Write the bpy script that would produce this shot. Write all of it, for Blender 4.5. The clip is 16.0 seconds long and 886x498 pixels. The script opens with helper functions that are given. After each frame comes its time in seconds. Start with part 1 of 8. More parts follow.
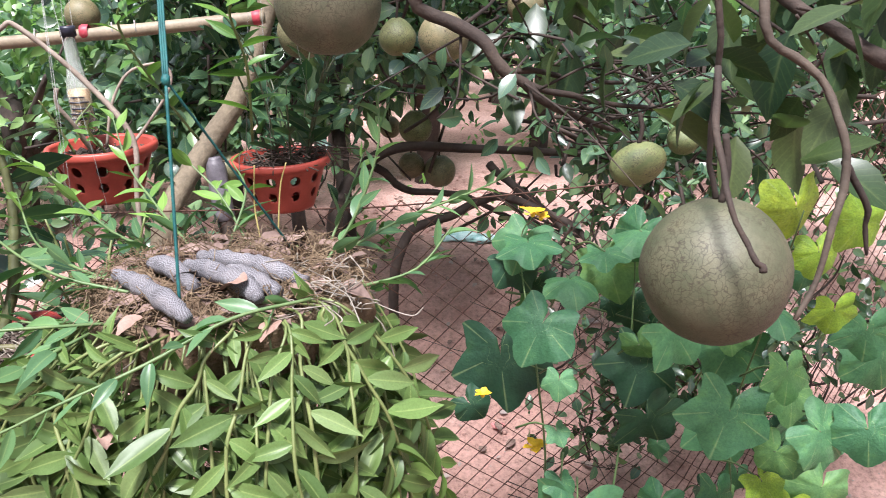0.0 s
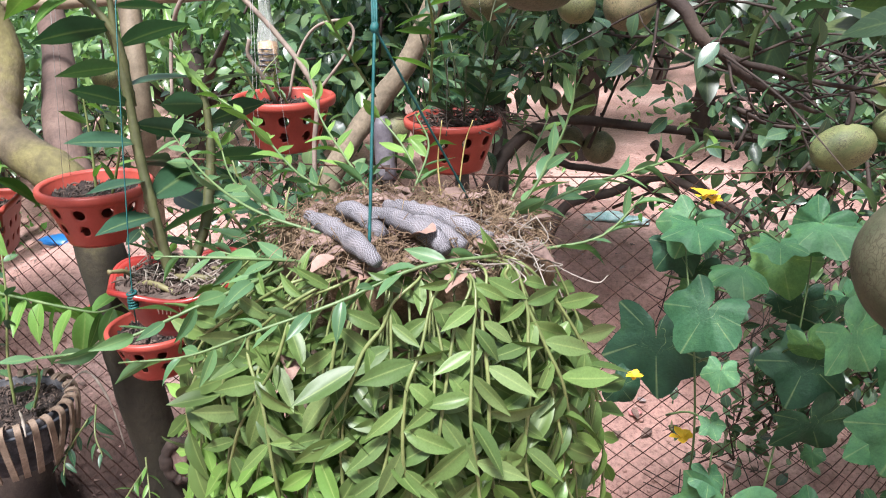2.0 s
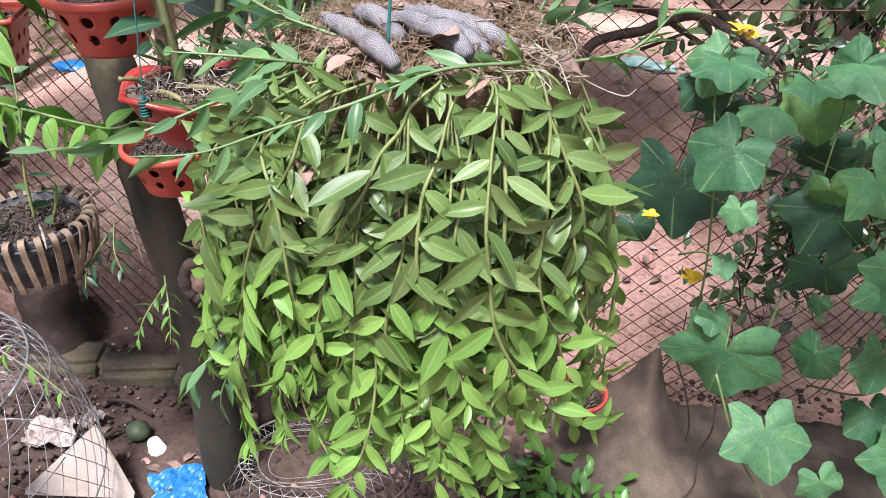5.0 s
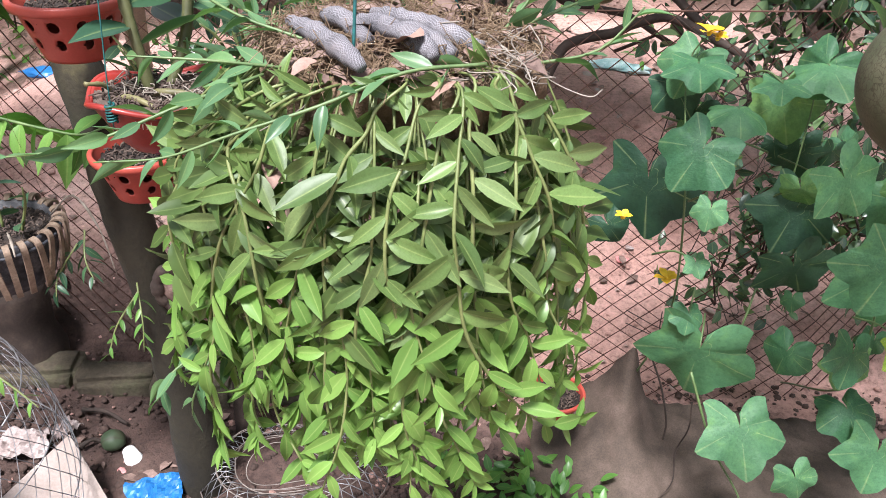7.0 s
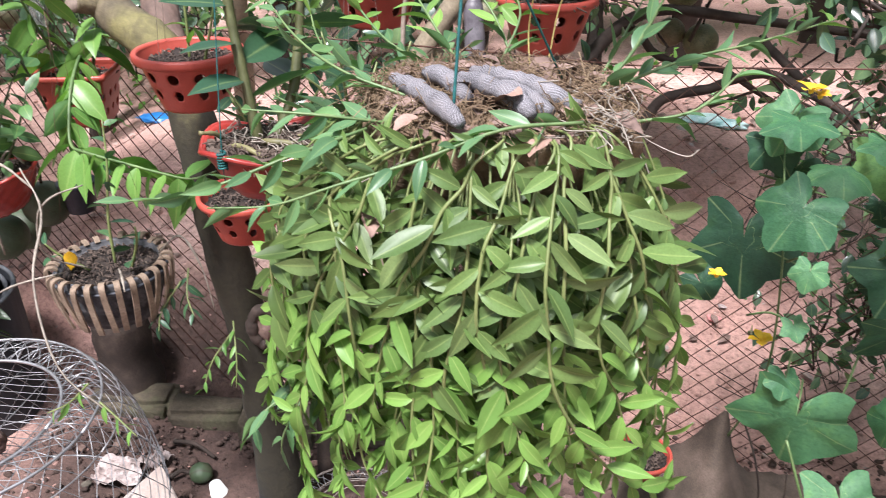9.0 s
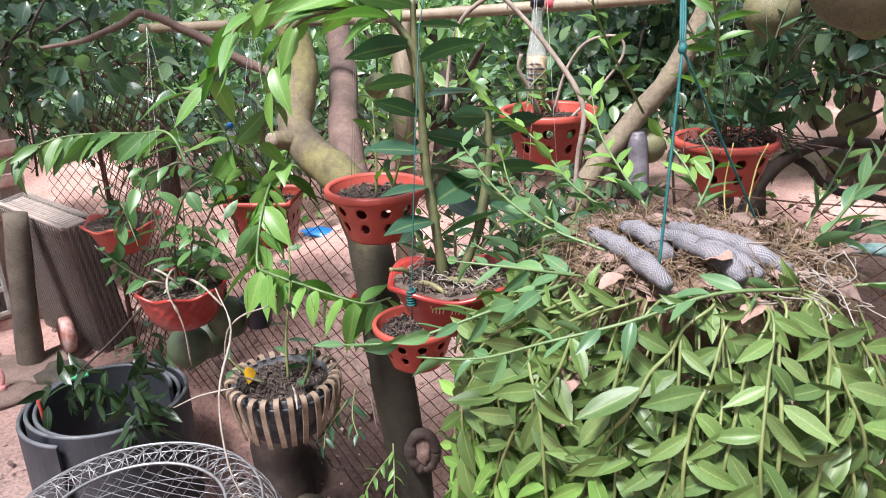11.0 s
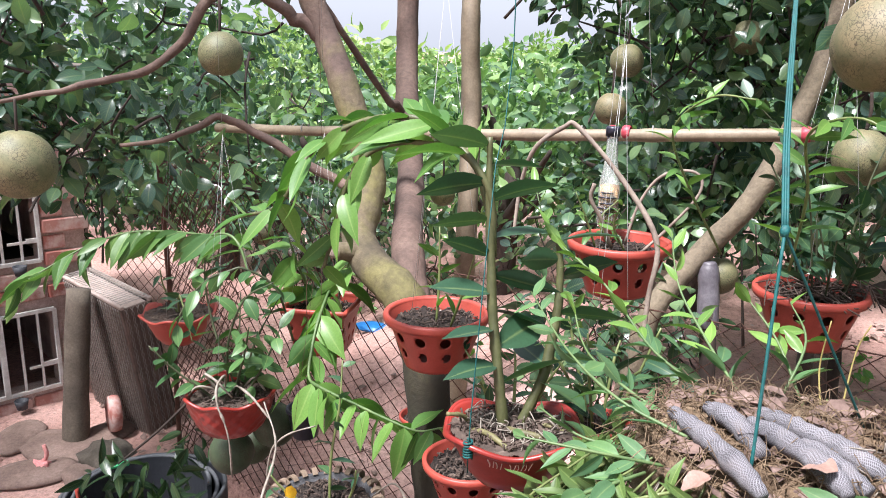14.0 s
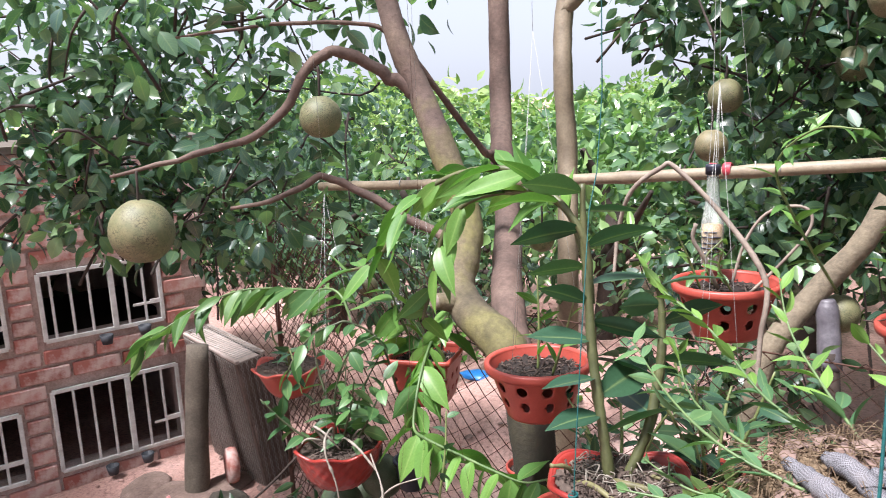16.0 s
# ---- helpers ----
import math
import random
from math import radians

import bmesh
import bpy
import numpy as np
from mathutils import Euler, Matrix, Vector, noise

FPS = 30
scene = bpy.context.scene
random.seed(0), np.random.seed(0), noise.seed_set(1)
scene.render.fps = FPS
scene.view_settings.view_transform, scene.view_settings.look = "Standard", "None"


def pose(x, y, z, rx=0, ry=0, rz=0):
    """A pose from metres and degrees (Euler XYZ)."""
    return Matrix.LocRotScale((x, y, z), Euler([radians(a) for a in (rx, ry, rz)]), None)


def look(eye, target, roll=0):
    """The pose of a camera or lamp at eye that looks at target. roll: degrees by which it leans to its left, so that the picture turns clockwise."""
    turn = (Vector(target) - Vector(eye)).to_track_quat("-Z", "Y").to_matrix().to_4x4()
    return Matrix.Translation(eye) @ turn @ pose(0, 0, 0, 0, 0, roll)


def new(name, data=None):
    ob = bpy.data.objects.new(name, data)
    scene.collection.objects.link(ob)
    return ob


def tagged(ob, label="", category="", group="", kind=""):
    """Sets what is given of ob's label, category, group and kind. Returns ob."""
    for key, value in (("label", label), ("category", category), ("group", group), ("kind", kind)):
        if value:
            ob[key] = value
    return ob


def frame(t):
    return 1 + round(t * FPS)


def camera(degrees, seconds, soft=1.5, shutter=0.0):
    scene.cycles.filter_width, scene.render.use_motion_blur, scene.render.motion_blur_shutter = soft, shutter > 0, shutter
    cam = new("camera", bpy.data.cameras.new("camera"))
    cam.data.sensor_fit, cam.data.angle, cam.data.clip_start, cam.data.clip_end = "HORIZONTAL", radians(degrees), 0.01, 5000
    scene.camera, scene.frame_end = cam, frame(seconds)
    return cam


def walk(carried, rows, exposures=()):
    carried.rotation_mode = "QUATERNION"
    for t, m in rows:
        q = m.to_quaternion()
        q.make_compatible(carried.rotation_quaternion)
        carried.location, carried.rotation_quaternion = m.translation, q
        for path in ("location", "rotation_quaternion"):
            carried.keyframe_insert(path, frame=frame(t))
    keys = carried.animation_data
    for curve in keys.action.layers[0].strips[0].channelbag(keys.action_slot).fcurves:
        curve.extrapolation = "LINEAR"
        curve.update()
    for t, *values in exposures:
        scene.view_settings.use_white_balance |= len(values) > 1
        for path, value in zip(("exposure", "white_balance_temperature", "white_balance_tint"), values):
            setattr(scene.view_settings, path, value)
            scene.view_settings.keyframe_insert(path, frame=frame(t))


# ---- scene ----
cam = camera(59.2, 16.0, soft=0.9, shutter=0.3)
PATH = [
    (0, look((0.081, 0.028, 1.688), (0.3428, 1.8901, 1.0070), -1.72)),
    (0.5, look((0.067, 0.029, 1.693), (0.2313, 1.9038, 1.0162), -1.71)),
    (1, look((0.045, 0.037, 1.696), (0.0775, 1.9260, 1.0406), -1.67)),
    (1.5, look((0.035, 0.036, 1.686), (0.0009, 1.9184, 1.0111), -1.12)),
    (2, look((0.030, 0.035, 1.671), (-0.0520, 1.8941, 0.9383), -0.28)),
    (2.5, look((0.027, 0.035, 1.661), (-0.0847, 1.8594, 0.8490), 0.56)),
    (3, look((0.026, 0.035, 1.649), (-0.0894, 1.8245, 0.7640), 1.09)),
    (3.5, look((0.020, 0.032, 1.643), (-0.1025, 1.7888, 0.6938), 1.16)),
    (4, look((0.021, 0.034, 1.632), (-0.1007, 1.7541, 0.6180), 1.27)),
    (4.2, look((0.023, 0.035, 1.628), (-0.0918, 1.7436, 0.5951), 1.46)),
    (6.3, look((0.034, 0.032, 1.627), (-0.0598, 1.7117, 0.5457), 1.13)),
    (6.5, look((0.036, 0.032, 1.628), (-0.0498, 1.7160, 0.5525), 1.25)),
    (7, look((0.039, 0.035, 1.626), (-0.0193, 1.7288, 0.5641), 1.54)),
    (7.5, look((0.044, 0.037, 1.624), (-0.0015, 1.7384, 0.5741), 2.02)),
    (8, look((0.045, 0.030, 1.620), (-0.0422, 1.7454, 0.5944), 2.38)),
    (8.5, look((0.043, 0.027, 1.623), (-0.1281, 1.7544, 0.6286), 1.51)),
    (9, look((0.033, 0.025, 1.636), (-0.2484, 1.7572, 0.6780), 0.01)),
    (9.5, look((0.018, 0.033, 1.648), (-0.4105, 1.7653, 0.7454), -1.63)),
    (10, look((0.008, 0.029, 1.660), (-0.5339, 1.7604, 0.8194), -2.43)),
    (10.2, look((0.001, 0.025, 1.665), (-0.5747, 1.7594, 0.8509), -2.63)),
    (12.3, look((-0.073, 0.008, 1.706), (-0.7749, 1.7945, 1.1450), -0.43)),
    (12.5, look((-0.074, 0.009, 1.709), (-0.8023, 1.7873, 1.1555), -0.44)),
    (13, look((-0.076, 0.031, 1.715), (-0.8468, 1.7949, 1.1705), -0.50)),
    (13.5, look((-0.077, 0.055, 1.729), (-0.8605, 1.8174, 1.1987), 0.00)),
    (14, look((-0.075, 0.073, 1.743), (-0.8514, 1.8493, 1.2504), 0.92)),
    (14.5, look((-0.065, 0.078, 1.752), (-0.8655, 1.8577, 1.3132), 0.24)),
    (15, look((-0.062, 0.074, 1.762), (-0.9268, 1.8332, 1.3645), -0.83)),
    (15.5, look((-0.061, 0.074, 1.761), (-0.9978, 1.7996, 1.3798), -1.80)),
    (16, look((-0.062, 0.074, 1.750), (-1.0848, 1.7518, 1.3775), -3.00)),
]
walk(cam, PATH, [(0.0, 1.21, 6080, 15), (16.0, 1.21, 6080, 15)])

# ---- light ----
world = bpy.data.worlds.new("sky")
scene.world = world
world.use_nodes = True
wn, wl = world.node_tree.nodes, world.node_tree.links
sky = wn.new("ShaderNodeTexSky")
sky.sky_type = "NISHITA"
sky.sun_disc = False
sky.sun_elevation, sky.sun_rotation = radians(65), radians(199)
sky.air_density, sky.dust_density, sky.ozone_density = 1.0, 4.0, 0.6
grey = wn.new("ShaderNodeHueSaturation")
grey.inputs["Saturation"].default_value = 0.6
wl.new(sky.outputs[0], grey.inputs["Color"])
veil = wn.new("ShaderNodeMix")
veil.data_type = "RGBA"
veil.inputs[0].default_value = 0.62
veil.inputs[7].default_value = (6.6, 6.9, 7.5, 1)
wl.new(grey.outputs[0], veil.inputs[6])
wl.new(veil.outputs[2], wn["Background"].inputs[0])
wn["Background"].inputs[1].default_value = 0.076
sun_data = bpy.data.lights.new("sun", "SUN")
sun_data.energy, sun_data.angle, sun_data.color = 4.9, radians(13), (1.0, 0.97, 0.92)
sun = new("sun", sun_data)
sun.matrix_world = look((0, 0, 6), (0.9, 2.6, 0.0))


# ---- materials ----
def shader(name, rough=0.6, metal=0.0):
    m = bpy.data.materials.new(name)
    m.use_nodes = True
    b = m.node_tree.nodes["Principled BSDF"]
    b.inputs["Roughness"].default_value, b.inputs["Metallic"].default_value = rough, metal
    return m, m.node_tree.nodes, m.node_tree.links, b


def ramp(nodes, links, src, stops):
    r = nodes.new("ShaderNodeValToRGB")
    while len(r.color_ramp.elements) < len(stops):
        r.color_ramp.elements.new(0.5)
    for e, (p, c) in zip(r.color_ramp.elements, stops):
        e.position, e.color = p, (*c, 1)
    links.new(src, r.inputs[0])
    return r.outputs[0]


def noise_tex(nodes, links, scale, detail=4.0, rough=0.6, space="Object"):
    tc, n = nodes.new("ShaderNodeTexCoord"), nodes.new("ShaderNodeTexNoise")
    n.inputs["Scale"].default_value, n.inputs["Detail"].default_value, n.inputs["Roughness"].default_value = scale, detail, rough
    links.new(tc.outputs[space], n.inputs["Vector"])
    return n.outputs["Fac"]


def mix(nodes, links, kind, fac, a, b):
    x = nodes.new("ShaderNodeMix")
    x.data_type, x.blend_type = "RGBA", kind
    for sock, v in ((x.inputs[0], fac), (x.inputs[6], a), (x.inputs[7], b)):
        if hasattr(v, "node"):
            links.new(v, sock)
        else:
            sock.default_value = v if isinstance(v, float) else (*v, 1)
    return x.outputs[2]


def bump(nodes, links, bsdf, src, strength=0.3, dist=0.002):
    b = nodes.new("ShaderNodeBump")
    b.inputs["Strength"].default_value, b.inputs["Distance"].default_value = strength, dist
    links.new(src, b.inputs["Height"])
    links.new(b.outputs[0], bsdf.inputs["Normal"])


def mottled(name, stops, scale=20.0, rough=0.6, fine=150.0, fine_amt=0.35, bumps=0.3, dist=0.002, metal=0.0, space="Object"):
    """A surface with patches (stops) and a finer grain over them."""
    m, n, l, b = shader(name, rough, metal)
    base = ramp(n, l, noise_tex(n, l, scale, 5, 0.6, space), stops)
    grain = noise_tex(n, l, fine, 3, 0.7, space)
    shade = ramp(n, l, grain, [(0.3, (0.45, 0.45, 0.45)), (0.7, (1.25, 1.25, 1.25))])
    l.new(mix(n, l, "MULTIPLY", fine_amt, base, shade), b.inputs["Base Color"])
    if bumps:
        bump(n, l, b, grain, bumps, dist)
    return m


def leafy(name, colours, rough=0.42, trans=0.35, veins=0.25, cross=14.0, spots=0.25, per="island", spec=0.4):
    """Leaf: hue by piece, paler midrib and side veins along the blade, blemishes, light through the blade."""
    m, n, l, b = shader(name, rough)
    b.inputs["Specular IOR Level"].default_value = spec
    if per == "island":
        pick = n.new("ShaderNodeNewGeometry").outputs["Random Per Island"]
    else:
        pick = n.new("ShaderNodeObjectInfo").outputs["Random"]
    k = len(colours)
    col = ramp(n, l, pick, [(i / max(1, k - 1), c) for i, c in enumerate(colours)])
    uv = n.new("ShaderNodeTexCoord").outputs["UV"]
    sep = n.new("ShaderNodeSeparateXYZ")
    l.new(uv, sep.inputs[0])

    def math_node(op, a, v=0.0):
        q = n.new("ShaderNodeMath")
        q.operation = op
        for s, x in zip(q.inputs, (a, v)):
            if hasattr(x, "node"):
                l.new(x, s)
            else:
                s.default_value = x
        return q.outputs[0]
    side = math_node("ABSOLUTE", math_node("SUBTRACT", sep.outputs[0], 0.5))
    rib = ramp(n, l, side, [(0.0, (1, 1, 1)), (0.035, (0.35, 0.35, 0.35)), (0.07, (0, 0, 0))])
    slant = math_node("ADD", math_node("MULTIPLY", sep.outputs[1], cross), math_node("MULTIPLY", side, -cross * 0.55))
    saw = math_node("ABSOLUTE", math_node("SUBTRACT", math_node("FRACT", slant), 0.5))
    vein = ramp(n, l, saw, [(0.0, (0.5, 0.5, 0.5)), (0.12, (0, 0, 0))])
    lines = mix(n, l, "LIGHTEN", 1.0, rib, vein) if cross else rib
    pale = mix(n, l, "MIX", 0.55, col, (0.42, 0.5, 0.18))
    q = n.new("ShaderNodeMath")
    q.operation = "MULTIPLY"
    l.new(lines, q.inputs[0])
    q.inputs[1].default_value = veins
    col2 = mix(n, l, "MIX", q.outputs[0], col, pale)
    blot = ramp(n, l, noise_tex(n, l, 26, 5, 0.65), [(0.28, (0.55, 0.5, 0.4)), (0.55, (1, 1, 1)), (0.8, (1.3, 1.28, 1.1))])
    col3 = mix(n, l, "MULTIPLY", spots, col2, blot)
    l.new(col3, b.inputs["Base Color"])
    bump(n, l, b, lines, -0.25, 0.001)
    t = n.new("ShaderNodeBsdfTranslucent")
    l.new(mix(n, l, "MULTIPLY", 1.0, col3, (1.15, 1.45, 0.7)), t.inputs[0])
    sh = n.new("ShaderNodeMixShader")
    sh.inputs[0].default_value = trans
    l.new(b.outputs[0], sh.inputs[1])
    l.new(t.outputs[0], sh.inputs[2])
    l.new(sh.outputs[0], n["Material Output"].inputs[0])
    return m


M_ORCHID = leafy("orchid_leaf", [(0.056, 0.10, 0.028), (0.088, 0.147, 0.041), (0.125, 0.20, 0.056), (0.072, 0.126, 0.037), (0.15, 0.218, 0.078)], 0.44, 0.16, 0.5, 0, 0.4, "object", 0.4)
# The orchid leaf again about a fifth darker: shade inside the curtain as colour.
M_ORCHID_SHADE = leafy("orchid_leaf_shade", [(0.045, 0.08, 0.02), (0.07, 0.118, 0.03), (0.10, 0.16, 0.043), (0.058, 0.104, 0.03)], 0.42, 0.12, 0.4, 0, 0.35, spec=0.35)
M_CANE = leafy("cane_leaf", [(0.06, 0.145, 0.034), (0.095, 0.205, 0.045), (0.15, 0.285, 0.06)], 0.4, 0.28, 0.45, 0, 0.3, "object")
M_SMALL = leafy("small_pot_leaf", [(0.06, 0.17, 0.04), (0.10, 0.24, 0.05), (0.14, 0.30, 0.06)], 0.36, 0.3, 0.4, 0, 0.2)
M_CITRUS = leafy("citrus_leaf", [(0.022, 0.05, 0.034), (0.05, 0.108, 0.062), (0.10, 0.185, 0.095), (0.06, 0.116, 0.098), (0.185, 0.29, 0.13), (0.036, 0.08, 0.06)], 0.27, 0.3, 0.35, 9, 0.3, spec=0.7)
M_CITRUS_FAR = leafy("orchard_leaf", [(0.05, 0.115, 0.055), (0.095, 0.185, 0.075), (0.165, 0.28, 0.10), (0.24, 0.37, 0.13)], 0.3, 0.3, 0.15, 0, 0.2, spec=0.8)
# Brighter copy of the orchard leaf: sunshine on the far trees, put into colour.
M_BRIGHT = leafy("sunlit_orchard_leaf", [(0.09, 0.165, 0.05), (0.20, 0.31, 0.10), (0.34, 0.45, 0.18)], 0.42, 0.35, 0.1, 0, 0.2)
M_STEM = mottled("orchid_stem", [(0.3, (0.10, 0.135, 0.042)), (0.7, (0.195, 0.225, 0.082))], 30, 0.45, 200, 0.3, 0.2)
M_VSTEM = mottled("vine_stem", [(0.3, (0.065, 0.12, 0.04)), (0.7, (0.13, 0.19, 0.07))], 30, 0.5)
M_BARK_TAN = mottled("tan_bark", [(0.25, (0.09, 0.07, 0.048)), (0.5, (0.17, 0.135, 0.092)), (0.75, (0.24, 0.195, 0.13))], 9, 0.85, 90, 0.6, 0.6, 0.004)
M_BARK = mottled("pomelo_bark", [(0.28, (0.058, 0.038, 0.031)), (0.5, (0.12, 0.076, 0.06)), (0.72, (0.185, 0.128, 0.10))], 7, 0.85, 90, 0.55, 0.5, 0.004)
M_BARK_DARK = mottled("branch_bark", [(0.25, (0.018, 0.012, 0.009)), (0.55, (0.040, 0.026, 0.020)), (0.8, (0.09, 0.064, 0.048))], 14, 0.85, 120, 0.5, 0.5, 0.003)
M_TWIG = mottled("dry_twig", [(0.3, (0.15, 0.11, 0.088)), (0.7, (0.34, 0.275, 0.225))], 22, 0.8, 160, 0.4)
M_ROOT = mottled("orchid_root", [(0.3, (0.14, 0.115, 0.09)), (0.7, (0.32, 0.28, 0.235))], 40, 0.7, 160, 0.4)
M_RED = mottled("red_plastic", [(0.3, (0.30, 0.045, 0.031)), (0.6, (0.38, 0.064, 0.044)), (0.8, (0.41, 0.105, 0.078))], 12, 0.45, 260, 0.2, 0.12, 0.001)
M_DRED = mottled("glazed_red", [(0.3, (0.19, 0.018, 0.015)), (0.6, (0.27, 0.028, 0.02)), (0.85, (0.34, 0.055, 0.04))], 18, 0.33, 200, 0.2, 0.15, 0.001)
M_SOIL = mottled("pot_soil", [(0.4, (0.016, 0.011, 0.009)), (0.62, (0.045, 0.03, 0.023)), (0.82, (0.13, 0.098, 0.075))], 70, 0.95, 300, 0.6, 0.9, 0.006)
M_CHIP = mottled("bark_chip", [(0.3, (0.04, 0.026, 0.02)), (0.58, (0.10, 0.07, 0.055)), (0.8, (0.27, 0.215, 0.17))], 30, 0.9, 200, 0.5)
M_FIBRE = mottled("coir_fibre", [(0.3, (0.10, 0.06, 0.036)), (0.55, (0.20, 0.135, 0.08)), (0.8, (0.37, 0.28, 0.175))], 22, 0.9, 250, 0.5, 0.7, 0.004)
M_DEAD = mottled("dead_leaf", [(0.3, (0.10, 0.062, 0.05)), (0.6, (0.22, 0.145, 0.12)), (0.8, (0.40, 0.30, 0.25))], 40, 0.8, 200, 0.4)
M_TEAL = mottled("teal_cord", [(0.3, (0.0, 0.05, 0.052)), (0.7, (0.004, 0.11, 0.105))], 90, 0.6, 500, 0.4)
M_WIRE = mottled("galvanised_wire", [(0.3, (0.2, 0.2, 0.205)), (0.7, (0.38, 0.38, 0.40))], 30, 0.45, 200, 0.3, 0.1, 0.001, 0.7)
M_OLDWIRE = mottled("dull_old_wire", [(0.3, (0.13, 0.105, 0.09)), (0.7, (0.26, 0.225, 0.2))], 30, 0.6, 200, 0.3, 0.1, 0.001, 0.3)
M_THREAD = mottled("white_thread", [(0.3, (0.3, 0.3, 0.29)), (0.7, (0.45, 0.45, 0.43))], 30, 0.6)
M_RUST = mottled("rusty_wire", [(0.3, (0.06, 0.03, 0.022)), (0.7, (0.14, 0.065, 0.045))], 30, 0.8, 200, 0.4, 0.1, 0.001, 0.3)
M_BAMBOO = mottled("bamboo", [(0.3, (0.165, 0.125, 0.085)), (0.55, (0.26, 0.205, 0.14)), (0.8, (0.34, 0.28, 0.2))], 16, 0.55, 150, 0.35)
M_WOOD = mottled("weathered_slat", [(0.3, (0.13, 0.09, 0.062)), (0.6, (0.24, 0.175, 0.125)), (0.8, (0.34, 0.27, 0.2))], 25, 0.8, 160, 0.5)
M_POST = mottled("grey_post_wood", [(0.3, (0.07, 0.055, 0.042)), (0.6, (0.13, 0.105, 0.08)), (0.8, (0.19, 0.155, 0.12))], 9, 0.9, 120, 0.5, 0.5)
M_MORTAR = mottled("mortar", [(0.3, (0.36, 0.25, 0.22)), (0.7, (0.58, 0.46, 0.42))], 12, 0.95, 120, 0.5, 0.6)
M_WHITE = mottled("white_painted_steel", [(0.35, (0.50, 0.48, 0.46)), (0.6, (0.68, 0.67, 0.65)), (0.85, (0.45, 0.33, 0.25))], 14, 0.5, 150, 0.25)
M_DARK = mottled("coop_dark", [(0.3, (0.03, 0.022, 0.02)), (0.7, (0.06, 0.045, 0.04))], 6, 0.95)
M_BLACK = mottled("black_rubber", [(0.3, (0.02, 0.023, 0.03)), (0.6, (0.04, 0.044, 0.054)), (0.85, (0.085, 0.083, 0.085))], 8, 0.6, 140, 0.3)
M_RUBBEREDGE = mottled("worn_rubber_edge", [(0.3, (0.05, 0.054, 0.062)), (0.6, (0.11, 0.115, 0.125)), (0.85, (0.19, 0.19, 0.195))], 14, 0.6, 140, 0.3)
M_STONE = mottled("stone", [(0.3, (0.055, 0.044, 0.035)), (0.55, (0.10, 0.085, 0.066)), (0.8, (0.2, 0.165, 0.135))], 9, 0.95, 90, 0.5, 0.7, 0.006)
M_EDGING = mottled("mossy_edging_stone", [(0.3, (0.05, 0.04, 0.026)), (0.5, (0.095, 0.076, 0.052)), (0.65, (0.085, 0.08, 0.045)), (0.82, (0.17, 0.135, 0.10))], 11, 0.95, 80, 0.6, 0.8, 0.006)
M_DAMPCRUMB = mottled("damp_crumb", [(0.3, (0.03, 0.018, 0.014)), (0.6, (0.075, 0.046, 0.037)), (0.85, (0.17, 0.12, 0.10))], 6, 0.95, 160, 0.5, 0.5)
M_GREYROCK = mottled("brown_rock", [(0.3, (0.05, 0.03, 0.024)), (0.55, (0.115, 0.066, 0.052)), (0.8, (0.22, 0.15, 0.125))], 22, 0.9, 90, 0.5, 0.7, 0.006)
M_TILE = mottled("dusty_tile", [(0.3, (0.27, 0.205, 0.175)), (0.6, (0.38, 0.31, 0.275)), (0.85, (0.47, 0.41, 0.37))], 9, 0.7, 150, 0.35)
M_PAPER = mottled("litter_white", [(0.3, (0.24, 0.18, 0.165)), (0.7, (0.42, 0.36, 0.345))], 20, 0.7)
M_BLUE = mottled("blue_plastic", [(0.3, (0.012, 0.11, 0.32)), (0.7, (0.025, 0.16, 0.42))], 14, 0.4)
M_AQUA = mottled("aqua_packet", [(0.3, (0.2, 0.5, 0.5)), (0.6, (0.6, 0.75, 0.74)), (0.8, (0.3, 0.6, 0.6))], 30, 0.35)
M_CLOTH = mottled("brown_tarpaulin", [(0.3, (0.045, 0.032, 0.023)), (0.52, (0.085, 0.06, 0.045)), (0.78, (0.15, 0.108, 0.086))], 11, 0.85, 240, 0.6, 0.5, 0.003)
M_YELLOW = mottled("yellow_petal", [(0.3, (0.78, 0.42, 0.01)), (0.7, (0.85, 0.58, 0.03))], 60, 0.6)
M_CAP = mottled("black_cap", [(0.3, (0.012, 0.014, 0.025)), (0.7, (0.03, 0.03, 0.05))], 60, 0.4)
M_TAPE = mottled("red_tape", [(0.3, (0.35, 0.03, 0.05)), (0.7, (0.5, 0.07, 0.09))], 60, 0.5)
M_INK = mottled("pale_scratch", [(0.3, (0.55, 0.42, 0.38)), (0.7, (0.72, 0.6, 0.55))], 120, 0.7)
M_PINK = mottled("pink_plastic", [(0.3, (0.55, 0.2, 0.2)), (0.7, (0.7, 0.32, 0.3))], 40, 0.6)
M_PLUM = mottled("grey_plastic_wrap", [(0.3, (0.07, 0.062, 0.075)), (0.7, (0.16, 0.145, 0.16))], 30, 0.45)
M_AMBER = mottled("amber_bait", [(0.3, (0.15, 0.07, 0.02)), (0.6, (0.25, 0.14, 0.05)), (0.8, (0.36, 0.26, 0.13))], 50, 0.6)
M_GREENPL = mottled("green_plastic", [(0.3, (0.05, 0.4, 0.16)), (0.7, (0.08, 0.5, 0.22))], 40, 0.5)


